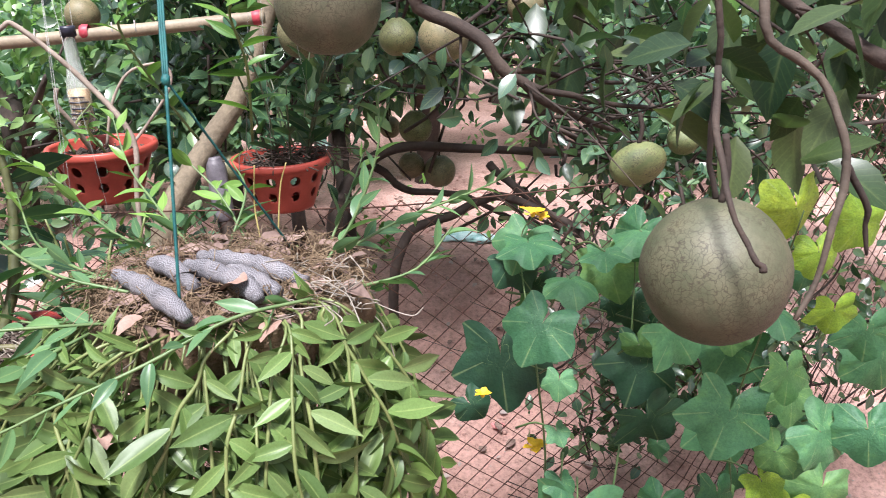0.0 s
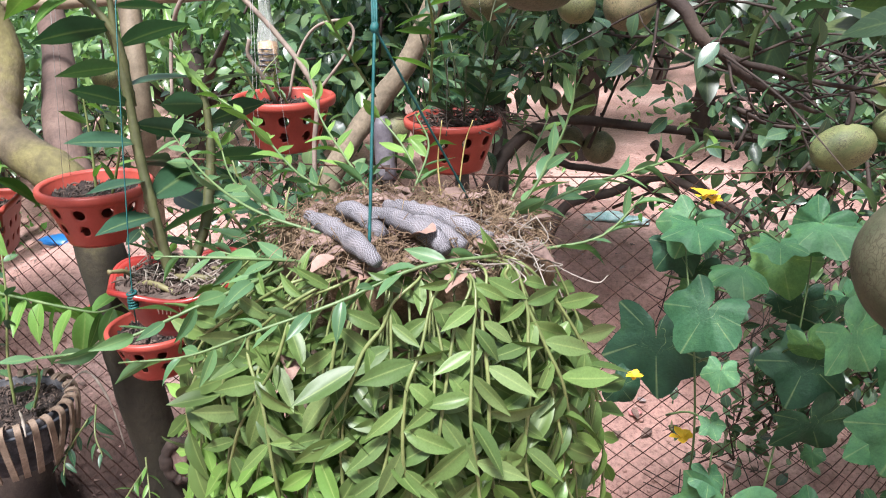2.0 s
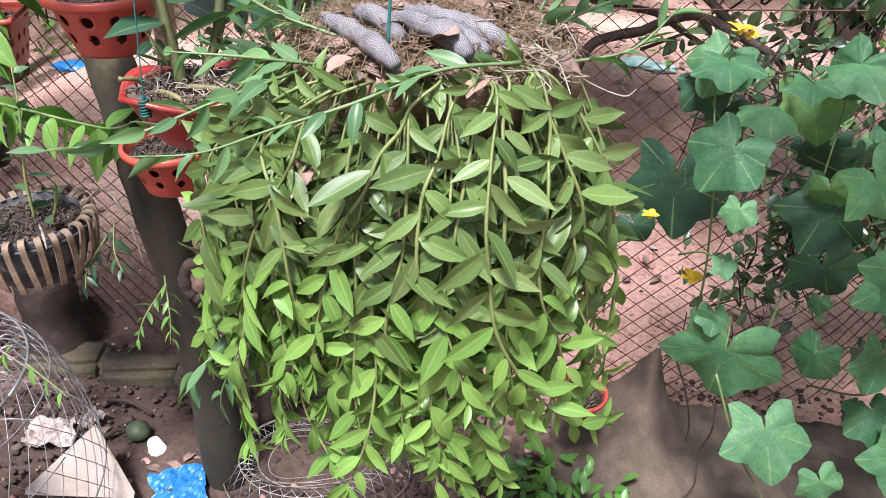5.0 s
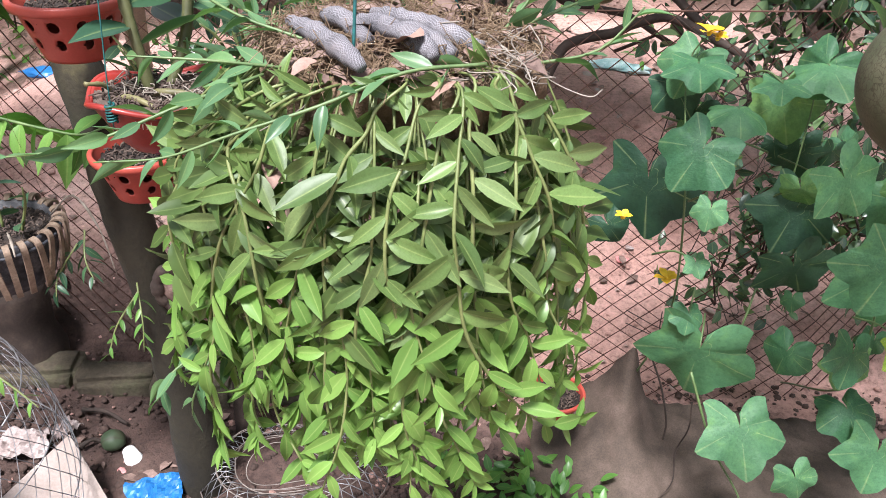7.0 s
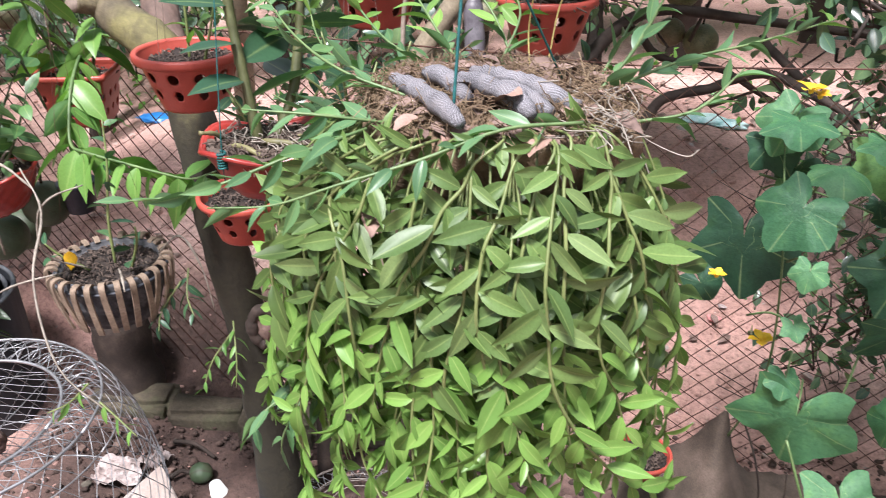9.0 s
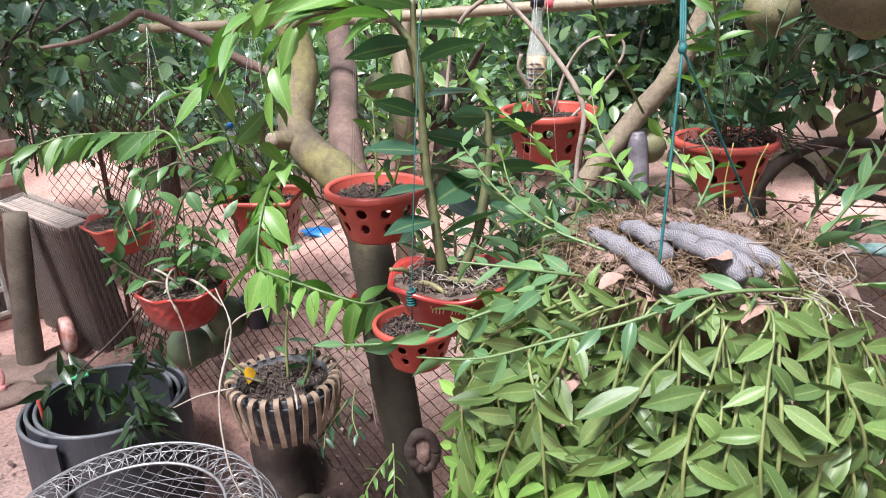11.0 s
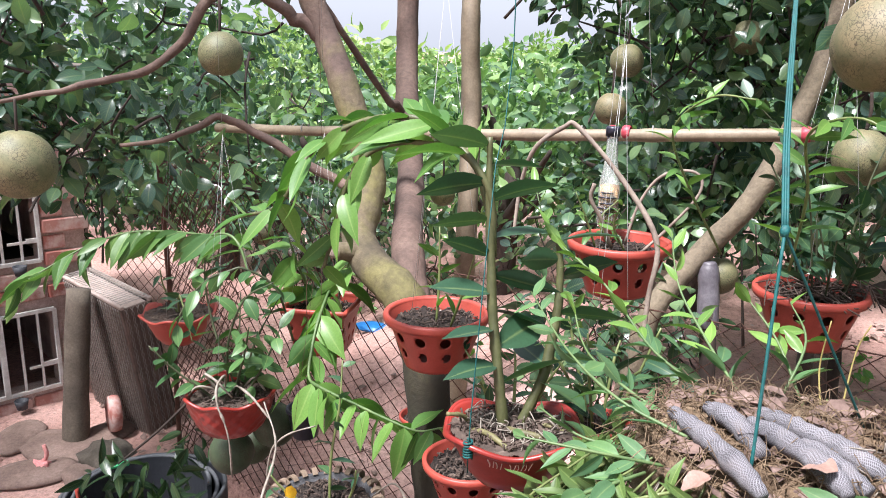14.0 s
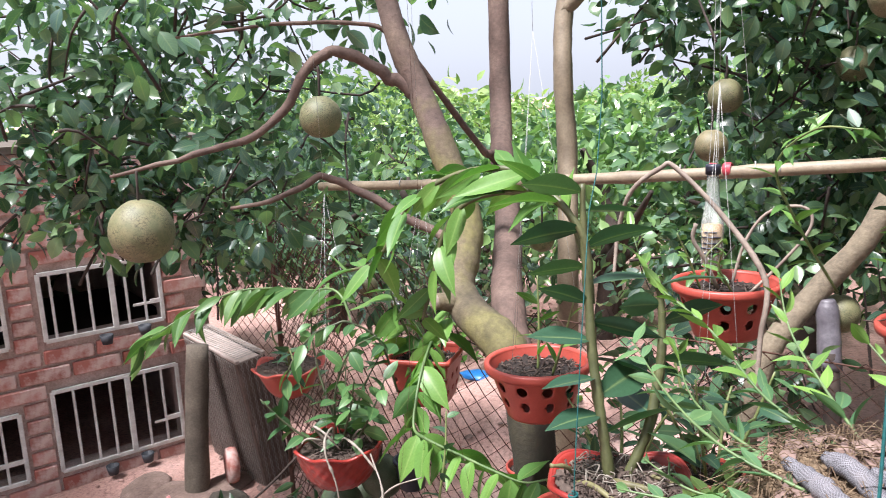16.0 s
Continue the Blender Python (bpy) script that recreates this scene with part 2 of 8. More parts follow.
def brick_material():
    m, n, l, b = shader("red_brick", 0.9)
    tone = ramp(n, l, n.new("ShaderNodeObjectInfo").outputs["Random"],
                [(0.0, (0.31, 0.10, 0.078)), (0.4, (0.42, 0.155, 0.125)), (0.7, (0.48, 0.23, 0.195)), (1.0, (0.28, 0.125, 0.105))])
    dust = ramp(n, l, noise_tex(n, l, 14, 5), [(0.44, (0, 0, 0)), (0.62, (0.9, 0.9, 0.9))])
    col = mix(n, l, "MIX", dust, tone, (0.60, 0.46, 0.42))
    l.new(col, b.inputs["Base Color"])
    bump(n, l, b, noise_tex(n, l, 90, 4, 0.7), 0.6, 0.004)
    return m


def fruit_material(name="pomelo_skin", tint=(1, 1, 1)):
    m, n, l, b = shader(name, 0.58)
    tc, v = n.new("ShaderNodeTexCoord"), n.new("ShaderNodeTexVoronoi")
    v.feature = "DISTANCE_TO_EDGE"
    v.inputs["Scale"].default_value = 10.5
    warp = n.new("ShaderNodeTexNoise")
    warp.inputs["Scale"].default_value = 5
    off = n.new("ShaderNodeVectorMath")
    off.operation = "MULTIPLY_ADD"
    off.inputs[1].default_value = (0.30, 0.30, 0.30)
    l.new(tc.outputs["Object"], warp.inputs["Vector"])
    l.new(warp.outputs["Color"], off.inputs[0])
    l.new(tc.outputs["Object"], off.inputs[2])
    l.new(off.outputs[0], v.inputs["Vector"])
    crack = ramp(n, l, v.outputs["Distance"], [(0.0, (1, 1, 1)), (0.035, (0.6, 0.6, 0.6)), (0.10, (0, 0, 0))])
    tone = ramp(n, l, n.new("ShaderNodeObjectInfo").outputs["Random"], [(0.0, (0.118, 0.128, 0.082)), (0.5, (0.138, 0.134, 0.086)), (1.0, (0.15, 0.132, 0.09))])
    russet = ramp(n, l, noise_tex(n, l, 2.2, 6), [(0.35, (0.55, 0.68, 0.6)), (0.6, (1, 1, 1)), (0.8, (1.2, 1.12, 0.95))])
    base = mix(n, l, "MULTIPLY", 1.0, mix(n, l, "MULTIPLY", 0.8, tone, russet), tint)
    zone = ramp(n, l, noise_tex(n, l, 1.3, 3), [(0.36, (0.12, 0.12, 0.12)), (0.54, (1.0, 1.0, 1.0))])
    amt = mix(n, l, "MULTIPLY", 1.0, crack, zone)
    col = mix(n, l, "MIX", amt, base, (0.04, 0.032, 0.018))
    pores = noise_tex(n, l, 48, 3)
    col = mix(n, l, "MULTIPLY", 0.3, col, ramp(n, l, pores, [(0.35, (0.6, 0.6, 0.55)), (0.6, (1.1, 1.1, 1.1))]))
    l.new(col, b.inputs["Base Color"])
    bump(n, l, b, pores, 0.25, 0.001)
    return m


def ground_material():
    m, n, l, b = shader("red_earth", 0.97)
    big = ramp(n, l, noise_tex(n, l, 1.1, 6), [(0.3, (0.34, 0.19, 0.158)), (0.5, (0.46, 0.28, 0.24)), (0.72, (0.58, 0.40, 0.355))])
    dark = ramp(n, l, noise_tex(n, l, 3.2, 5), [(0.36, (0.6, 0.55, 0.52)), (0.56, (1, 1, 1))])
    c = mix(n, l, "MULTIPLY", 0.5, big, dark)
    damp_shade = n.new("ShaderNodeAttribute")
    damp_shade.attribute_name = "damp"
    c = mix(n, l, "MIX", damp_shade.outputs["Fac"], c, ramp(n, l, noise_tex(n, l, 7, 5), [(0.3, (0.026, 0.015, 0.012)), (0.55, (0.06, 0.036, 0.029)), (0.75, (0.105, 0.066, 0.053))]))
    g = noise_tex(n, l, 60, 6, 0.75)
    c = mix(n, l, "MULTIPLY", 0.75, c, ramp(n, l, g, [(0.32, (0.34, 0.30, 0.28)), (0.48, (1, 1, 1)), (0.66, (1.45, 1.42, 1.38))]))
    l.new(c, b.inputs["Base Color"])
    bump(n, l, b, g, 0.9, 0.012)
    return m


def net_material():
    """Grey gauze round the stuffed rolls."""
    m, n, l, b = shader("gauze", 0.8)
    sep = n.new("ShaderNodeSeparateXYZ")
    l.new(n.new("ShaderNodeTexCoord").outputs["UV"], sep.inputs[0])

    def threads(op):
        q, k, f = n.new("ShaderNodeMath"), n.new("ShaderNodeMath"), n.new("ShaderNodeMath")
        q.operation, k.operation, f.operation = op, "MULTIPLY", "FRACT"
        l.new(sep.outputs[0], q.inputs[0])
        l.new(sep.outputs[1], q.inputs[1])
        l.new(q.outputs[0], k.inputs[0])
        k.inputs[1].default_value = 340.0
        l.new(k.outputs[0], f.inputs[0])
        return ramp(n, l, f.outputs[0], [(0.0, (1, 1, 1)), (0.2, (1, 1, 1)), (0.26, (0, 0, 0)), (0.95, (0, 0, 0)), (1.0, (1, 1, 1))])
    net = mix(n, l, "LIGHTEN", 1.0, threads("ADD"), threads("SUBTRACT"))
    body = ramp(n, l, noise_tex(n, l, 45, 4), [(0.3, (0.045, 0.04, 0.043)), (0.5, (0.09, 0.082, 0.09)), (0.72, (0.15, 0.13, 0.13))])
    worn = mix(n, l, "MULTIPLY", 1.0, net, ramp(n, l, noise_tex(n, l, 30, 4), [(0.3, (0.35, 0.35, 0.35)), (0.65, (0.95, 0.95, 0.95))]))
    l.new(mix(n, l, "MIX", worn, body, (0.275, 0.266, 0.288)), b.inputs["Base Color"])
    bump(n, l, b, net, 0.6, 0.001)
    return m


def trunk_material():
    """Dark lower bark, partly shade put into its colour, turning to yellow-green lichen at the fork."""
    m, n, l, b = shader("lichen_bark", 0.88)
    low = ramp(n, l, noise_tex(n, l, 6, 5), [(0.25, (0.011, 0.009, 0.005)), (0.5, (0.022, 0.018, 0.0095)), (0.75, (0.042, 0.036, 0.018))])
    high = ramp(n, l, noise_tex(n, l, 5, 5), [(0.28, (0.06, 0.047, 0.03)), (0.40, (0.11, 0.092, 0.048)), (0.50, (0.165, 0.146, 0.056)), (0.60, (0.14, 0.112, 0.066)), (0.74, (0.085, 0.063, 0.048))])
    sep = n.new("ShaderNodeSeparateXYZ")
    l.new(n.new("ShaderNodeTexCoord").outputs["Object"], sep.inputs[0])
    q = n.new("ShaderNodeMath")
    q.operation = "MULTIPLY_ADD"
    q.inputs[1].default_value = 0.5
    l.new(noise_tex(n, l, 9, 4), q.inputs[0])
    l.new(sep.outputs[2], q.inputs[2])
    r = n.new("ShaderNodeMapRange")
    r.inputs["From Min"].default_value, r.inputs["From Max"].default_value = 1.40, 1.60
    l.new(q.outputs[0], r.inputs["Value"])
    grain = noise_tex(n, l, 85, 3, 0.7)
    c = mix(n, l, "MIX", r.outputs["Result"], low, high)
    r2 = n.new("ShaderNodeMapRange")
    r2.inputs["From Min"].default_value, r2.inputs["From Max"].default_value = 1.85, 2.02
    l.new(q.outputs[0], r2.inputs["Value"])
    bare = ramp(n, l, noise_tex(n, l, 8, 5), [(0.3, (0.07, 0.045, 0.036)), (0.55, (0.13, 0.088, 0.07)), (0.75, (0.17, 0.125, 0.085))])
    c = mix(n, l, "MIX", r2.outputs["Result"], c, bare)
    c = mix(n, l, "MULTIPLY", 0.5, c, ramp(n, l, grain, [(0.3, (0.45, 0.45, 0.45)), (0.7, (1.25, 1.25, 1.25))]))
    l.new(c, b.inputs["Base Color"])
    bump(n, l, b, grain, 0.55, 0.004)
    return m


M_TRUNK = trunk_material()
M_BRICK, M_FRUIT, M_GROUND, M_NET = brick_material(), fruit_material(tint=(0.70, 0.70, 0.64)), ground_material(), net_material()
M_GLASS, _gn, _gl, _gb = shader("clear_plastic", 0.12)
_gb.inputs["Transmission Weight"].default_value, _gb.inputs["IOR"].default_value = 0.9, 1.2
_gb.inputs["Base Color"].default_value = (0.9, 0.92, 0.9, 1)

M_UNRIPE = fruit_material("unripe_pomelo_skin", (0.42, 0.62, 0.5))
M_PALEFRUIT = fruit_material("pale_pomelo_skin", (1.35, 1.5, 0.95))
M_TANFRUIT = fruit_material("tan_pomelo_skin", (1.45, 1.30, 1.05))


# ---- building helpers ----
rng = np.random.default_rng(7)
Z3 = np.array([0.0, 0.0, 1.0])


def thing(name, at, label, category, group="", kind=""):
    ob = new(name)
    ob.location = at
    ob.empty_display_size = 0.05
    return tagged(ob, label, category, group, kind)


def put(name, data, mat, parent=None, label="", loc=None):
    """Links mesh data, given in world places or about loc, as a part of parent."""
    ob = new(name, data)
    if mat and not data.materials:
        data.materials.append(mat)
    if loc is not None:
        ob.location = loc
    if parent:
        ob.parent = parent
        top = parent
        at = Vector((0, 0, 0))
        while top:
            at += top.location
            top = top.parent
        ob.location = ob.location - at
    if label:
        ob["label"] = label
    return ob


def mesh(name, V, F, uv=None, smooth=True):
    me = bpy.data.meshes.new(name)
    me.from_pydata(np.asarray(V, float).tolist(), [], [list(map(int, f)) for f in F])
    if smooth:
        me.polygons.foreach_set("use_smooth", np.ones(len(me.polygons), bool))
    if uv is not None:
        layer = me.uv_layers.new(name="UVMap")
        idx = np.empty(len(me.loops), np.int32)
        me.loops.foreach_get("vertex_index", idx)
        layer.data.foreach_set("uv", np.asarray(uv, np.float32)[idx].ravel())
    me.update()
    return me


def from_bm(name, bm, smooth=True):
    me = bpy.data.meshes.new(name)
    bm.to_mesh(me)
    bm.free()
    me.polygons.foreach_set("use_smooth", np.full(len(me.polygons), smooth))
    return me


class Joined:
    """Many pieces gathered into one mesh."""

    def __init__(self):
        self.v, self.f, self.uv, self.n = [], [], [], 0

    def add(self, V, F, uv=None):
        V = np.asarray(V, float)
        self.v.append(V)
        self.f += [[i + self.n for i in f] for f in F]
        self.uv.append(np.zeros((len(V), 2)) if uv is None else np.asarray(uv))
        self.n += len(V)

    def spread(self, leaf, R, T):
        """Copies of one leaf by turns-and-sizes R and places T."""
        V, F, uv = leaf
        k, m = len(T), len(V)
        self.v.append((np.einsum("nij,mj->nmi", R, V) + np.asarray(T)[:, None]).reshape(-1, 3))
        offs = self.n + m * np.arange(k)
        for f in F:
            self.f += (offs[:, None] + np.array(f)[None]).tolist()
        self.uv.append(np.tile(uv, (k, 1)))
        self.n += k * m

    def mesh(self, name, smooth=True):
        return mesh(name, np.concatenate(self.v), self.f, np.concatenate(self.uv), smooth)


def smooth_path(pts, res=5):
    p = np.asarray(pts, float)
    if len(p) < 3:
        return p[0] + np.linspace(0, 1, res + 1)[:, None] * (p[-1] - p[0])
    q = np.vstack([2 * p[0] - p[1], p, 2 * p[-1] - p[-2]])
    out = []
    for a, b, c, d in zip(q, q[1:], q[2:], q[3:]):
        for t in np.arange(res) / res:
            out.append(0.5 * (2 * b + (c - a) * t + (2 * a - 5 * b + 4 * c - d) * t**2 + (3 * b - a - 3 * c + d) * t**3))
    return np.vstack([out, p[-1:]])


def unit(v):
    v = np.asarray(v, float)
    return v / np.maximum(np.linalg.norm(v, axis=-1, keepdims=True), 1e-9)


def tube(pts, r, sides=7, res=5, knob=0.0, rough=None):
    """A tapered round rod through the points: V, F, UV. r: one radius or one for each point."""
    P = smooth_path(pts, res)
    n = len(P)
    r = np.interp(np.linspace(0, 1, n), np.linspace(0, 1, np.size(r)), np.atleast_1d(r))
    if knob:
        r = r * (1 + knob * (rough or rng).normal(size=n).clip(-1.5, 1.5))
    d = unit(np.gradient(P, axis=0))
    side = np.cross(d[0], Z3 if abs(d[0, 2]) < 0.9 else (1, 0, 0))
    ring, run = [], np.r_[0, np.cumsum(np.linalg.norm(np.diff(P, axis=0), axis=1))]
    V, uv = [], []
    ang = np.linspace(0, 2 * np.pi, sides, endpoint=False)
    for i in range(n):
        side = unit(side - d[i] * (side @ d[i]))
        up = np.cross(d[i], side)
        V.append(P[i] + r[i] * (np.cos(ang)[:, None] * side + np.sin(ang)[:, None] * up))
        uv.append(np.stack([ang * r[i], np.full(sides, run[i])], 1))
    F = [[i * sides + j, i * sides + (j + 1) % sides, (i + 1) * sides + (j + 1) % sides, (i + 1) * sides + j] for i in range(n - 1) for j in range(sides)]
    F += [list(range(sides))[::-1], [(n - 1) * sides + j for j in range(sides)]]
    return np.concatenate(V), F, np.concatenate(uv)


def rod(name, pts, r, mat, parent=None, label="", sides=7, res=5, knob=0.0):
    return put(name, mesh(name, *tube(pts, r, sides, res, knob)), mat, parent, label)


def turned(profile, seg=32, wave=None):
    """A shape turned on the z axis from (radius, height) pairs; wave(angle, k) shifts height."""
    V, F = [], []
    n = len(profile)
    for j in range(seg):
        a = 2 * math.pi * j / seg
        for k, (r, z) in enumerate(profile):
            V.append((r * math.cos(a), r * math.sin(a), z + (wave(a, k) if wave else 0)))
    for j in range(seg):
        for k in range(n - 1):
            F.append([j * n + k, ((j + 1) % seg) * n + k, ((j + 1) % seg) * n + k + 1, j * n + k + 1])
    return V, F


def box(sx, sy, sz, bevel=0.0, seg=1):
    bm = bmesh.new()
    bmesh.ops.create_cube(bm, size=1.0)
    bmesh.ops.scale(bm, vec=(sx, sy, sz), verts=bm.verts)
    if bevel:
        bmesh.ops.bevel(bm, geom=bm.edges[:], offset=bevel, segments=seg, affect="EDGES")
    return bm


def lumpy(name, rx, ry, rz, amp=0.15, freq=1.5, seed=0.0, sub=3):
    bm = bmesh.new()
    bmesh.ops.create_icosphere(bm, subdivisions=sub, radius=1.0)
    for v in bm.verts:
        k = 1 + amp * noise.fractal(v.co * freq + Vector((seed, seed * 2, 1)), 0.8, 2.0, 4)
        v.co = Vector((v.co.x * rx, v.co.y * ry, v.co.z * rz)) * k
    return from_bm(name, bm)


# ---- leaves ----
def blade(rows, width, fold=0.25, curl=0.2, peak=0.42, tip=1.0, stalk=0.0):
    """A leaf of length 1 along +y, face up: three columns, folded on the midrib and curling down."""
    V, uv, F = [], [], []
    for i in range(rows + 1):
        t = i / rows
        s = t ** (math.log(0.5) / math.log(peak))
        w = 0.5 * width * math.sin(math.pi * min(max(s, 0.0), 1.0)) ** 0.85 if 0 < i < rows else 0.004
        y = t * (1 - 0.12 * curl)
        z = -curl * t * t
        for c in (-1, 0, 1):
            V.append((c * w, y, z + (fold * w if c else 0)))
            uv.append((0.5 + 0.5 * c, t))
    for i in range(rows):
        a = 3 * i
        F += [[a, a + 1, a + 4, a + 3], [a + 1, a + 2, a + 5, a + 4]]
    return np.array(V), F, np.array(uv)


LANCE = [blade(6, 0.36, 0.3, 0.10), blade(6, 0.40, 0.4, 0.2), blade(6, 0.31, 0.25, 0.02), blade(6, 0.37, 0.22, -0.1)]
STRAP = [blade(7, 0.31, 0.3, 0.25), blade(7, 0.34, 0.35, 0.4), blade(7, 0.28, 0.3, 0.1)]
OVATE = [blade(5, 0.5, 0.22, 0.15, 0.45), blade(5, 0.56, 0.3, 0.3, 0.5), blade(5, 0.46, 0.15, 0.05, 0.45)]
PLAIN = [blade(3, 0.5, 0.3, 0.2), blade(3, 0.45, 0.35, 0.35)]
TINY = [blade(2, 0.6, 0.3, 0.2)]
POMELO = [blade(5, 0.58, 0.3, 0.25, 0.5), blade(5, 0.64, 0.2, 0.42, 0.52), blade(5, 0.52, 0.4, 0.1, 0.48)]


def turns(d, n, s):
    """Turn-and-size for leaves that point along d with faces towards n."""
    y = unit(d)
    x = unit(np.cross(y, n))
    z = np.cross(x, y)
    return np.stack([x, y, z], -1) * np.asarray(s)[:, None, None]


def foliage(J, kinds, centres, n_each, spread, size, droop=0.3, flat=0.6):
    """Leaves in small sprays round each centre."""
    C = np.repeat(np.asarray(centres), n_each, axis=0)
    k = len(C)
    out = unit(rng.normal(size=(k, 3)))
    T = C + out * np.asarray(spread) * rng.random((k, 1)) ** 0.5
    d = out + rng.normal(size=(k, 3)) * 0.5
    d[:, 2] -= droop
    nrm = rng.normal(size=(k, 3)) * (1 - flat)
    nrm[:, 2] += flat
    s = size * rng.uniform(0.6, 1.15, k)
    which = rng.integers(0, len(kinds), k)
    for w, leaf in enumerate(kinds):
        i = which == w
        if i.any():
            J.spread(leaf, turns(d[i], nrm[i], s[i]), T[i])


def sprays(centre, radii, count, clump, edge=0.75, gap=0.0, freq=1.2):
    """Places for leaf sprays in an uneven crown, thicker towards its outside, with gaps."""
    out = []
    centre, radii = np.asarray(centre, float), np.asarray(radii, float)
    while len(out) < count:
        p = unit(rng.normal(size=3)) * rng.random() ** (1 / (1 + 2 * edge))
        q = centre + p * radii
        if noise.noise(Vector(q * freq)) > gap - 0.35:
            out.append(q)
    return np.array(out)


def along(P, step, start=0.0):
    """Places and directions at even steps on a path."""
    run = np.r_[0, np.cumsum(np.linalg.norm(np.diff(P, axis=0), axis=1))]
    s = np.arange(start, run[-1], step)
    q = np.stack([np.interp(s, run, P[:, i]) for i in range(3)], 1)
    d = unit(np.stack([np.interp(s, run, g) for g in np.gradient(P, axis=0).T], 1))
    return q, d, s / run[-1]


def cane_leaves(P, step, size, start=0.0, lift=0.55, up=(0, 0, 1), taper=0.5, jitter=0.25, twist=0.0, shed=0.0, droop=0.0):
    """Leaves in two ranks on a stem: places, directions, faces, sizes."""
    q, d, t = along(P, step, start)
    n = len(q)
    side = unit(np.cross(d, np.asarray(up, float) + 1e-3))
    sgn = np.where(np.arange(n) % 2 == 0, 1.0, -1.0)[:, None]
    rot = rng.normal(size=(n, 1)) * twist
    other = np.cross(side, d)
    lat = side * np.cos(rot) + other * np.sin(rot)
    way = unit(lat * sgn * (1 - lift * 0.5) + d * lift + rng.normal(size=(n, 3)) * jitter - Z3 * droop)
    flat = np.cross(way, d) * -sgn
    flat = flat * np.where(flat[:, 2:] < -0.2, -1.0, 1.0)
    w = rng.random((n, 1)) * 0.9
    face = unit(d * np.where(d[:, 2:] < 0, -1.0, 1.0) * (1 - w) + flat * w + 0.35 * Z3 + rng.normal(size=(n, 3)) * (jitter + 0.2))
    s = size * (1 - taper * t) * rng.uniform(0.75, 1.12, n)
    keep = rng.random(n) >= shed
    return q[keep], way[keep], face[keep], s[keep]


M_DARKCANE = leafy("dark_cane_leaf", [(0.022, 0.06, 0.036), (0.035, 0.085, 0.045), (0.065, 0.135, 0.055)], 0.38, 0.18, 0.4, 0, 0.25, "object", 0.3)
M_YOUNG = leafy("young_orchid_leaf", [(0.09, 0.178, 0.037), (0.13, 0.24, 0.05), (0.18, 0.31, 0.07)], 0.42, 0.2, 0.5, 0, 0.25, "object", 0.35)
M_YOUNG_J = leafy("young_orchid_leaf_inner", [(0.09, 0.178, 0.037), (0.13, 0.24, 0.05), (0.18, 0.31, 0.07)], 0.36, 0.2, 0.5, 0, 0.2)
M_SHOOT = leafy("orchid_shoot_leaf", [(0.062, 0.135, 0.062), (0.088, 0.175, 0.075), (0.12, 0.225, 0.085)], 0.4, 0.22, 0.4, 0, 0.25, "object", 0.45)
M_DRYSHOOT = mottled("straw_shoot", [(0.3, (0.24, 0.19, 0.06)), (0.7, (0.36, 0.29, 0.10))], 30, 0.6)
M_OLIVE = mottled("olive_cane", [(0.3, (0.09, 0.08, 0.035)), (0.7, (0.20, 0.18, 0.08))], 30, 0.6)
M_DARKSTEM = mottled("dark_cane", [(0.3, (0.03, 0.04, 0.018)), (0.7, (0.075, 0.085, 0.04))], 30, 0.5)


# ---- ground ----
def ss(a, b, x):
    t = np.clip((np.asarray(x, float) - a) / (b - a), 0, 1)
    return t * t * (3 - 2 * t)


def ground_z(x, y):
    left = 0.06 + 0.27 * ss(1.88, 2.08, y) + 0.22 * ss(2.08, 2.8, y)
    right = 0.055 + 0.10 * ss(1.85, 2.1, y) + 0.36 * ss(2.05, 3.15, y)
    w = ss(-0.3, 0.3, x)
    h = left * (1 - w) + right * w
    k = ss(-2.7, -1.4, x)
    return h * k + (0.1 + 0.25 * ss(2.8, 5, y)) * (1 - k)


def far_steps():
    near = np.linspace(-4.2, 5.4, 193)
    out = 5.4 + np.geomspace(0.1, 700, 30)
    return np.r_[-(out[::-1] - 1.2), near, out]


def build_ground():
    xs, ys = far_steps() + 0.0, far_steps() + 0.6
    X, Y = np.meshgrid(xs, ys)
    Zs = ground_z(X, Y)
    rough = np.array([noise.fractal(Vector((x * 2.3, y * 2.3, 0)), 0.9, 2.0, 5) for x, y in zip(X.ravel(), Y.ravel())]).reshape(X.shape)
    Zs = Zs + 0.014 * rough * (np.hypot(X, Y) < 9)
    n, m = X.shape
    F = [[i * m + j, i * m + j + 1, (i + 1) * m + j + 1, (i + 1) * m + j] for i in range(n - 1) for j in range(m - 1)]
    me = mesh("ground", np.stack([X, Y, Zs], -1).reshape(-1, 3), F)
    # edge carries the dark beyond the damp soil: the bank's shade as ground colour.
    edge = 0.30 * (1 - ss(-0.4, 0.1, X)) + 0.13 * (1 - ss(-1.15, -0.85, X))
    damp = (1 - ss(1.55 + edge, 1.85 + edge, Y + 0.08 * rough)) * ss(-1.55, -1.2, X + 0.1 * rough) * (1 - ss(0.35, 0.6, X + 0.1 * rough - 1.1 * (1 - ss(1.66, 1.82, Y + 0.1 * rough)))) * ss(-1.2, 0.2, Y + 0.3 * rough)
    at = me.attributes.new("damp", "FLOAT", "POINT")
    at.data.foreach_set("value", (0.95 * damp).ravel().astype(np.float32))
    return tagged(put("ground", me, M_GROUND), "bare reddish earth with dust, crumbs, damp dark soil and a bank with shade in its colour", "ground", kind="structure")


build_ground()


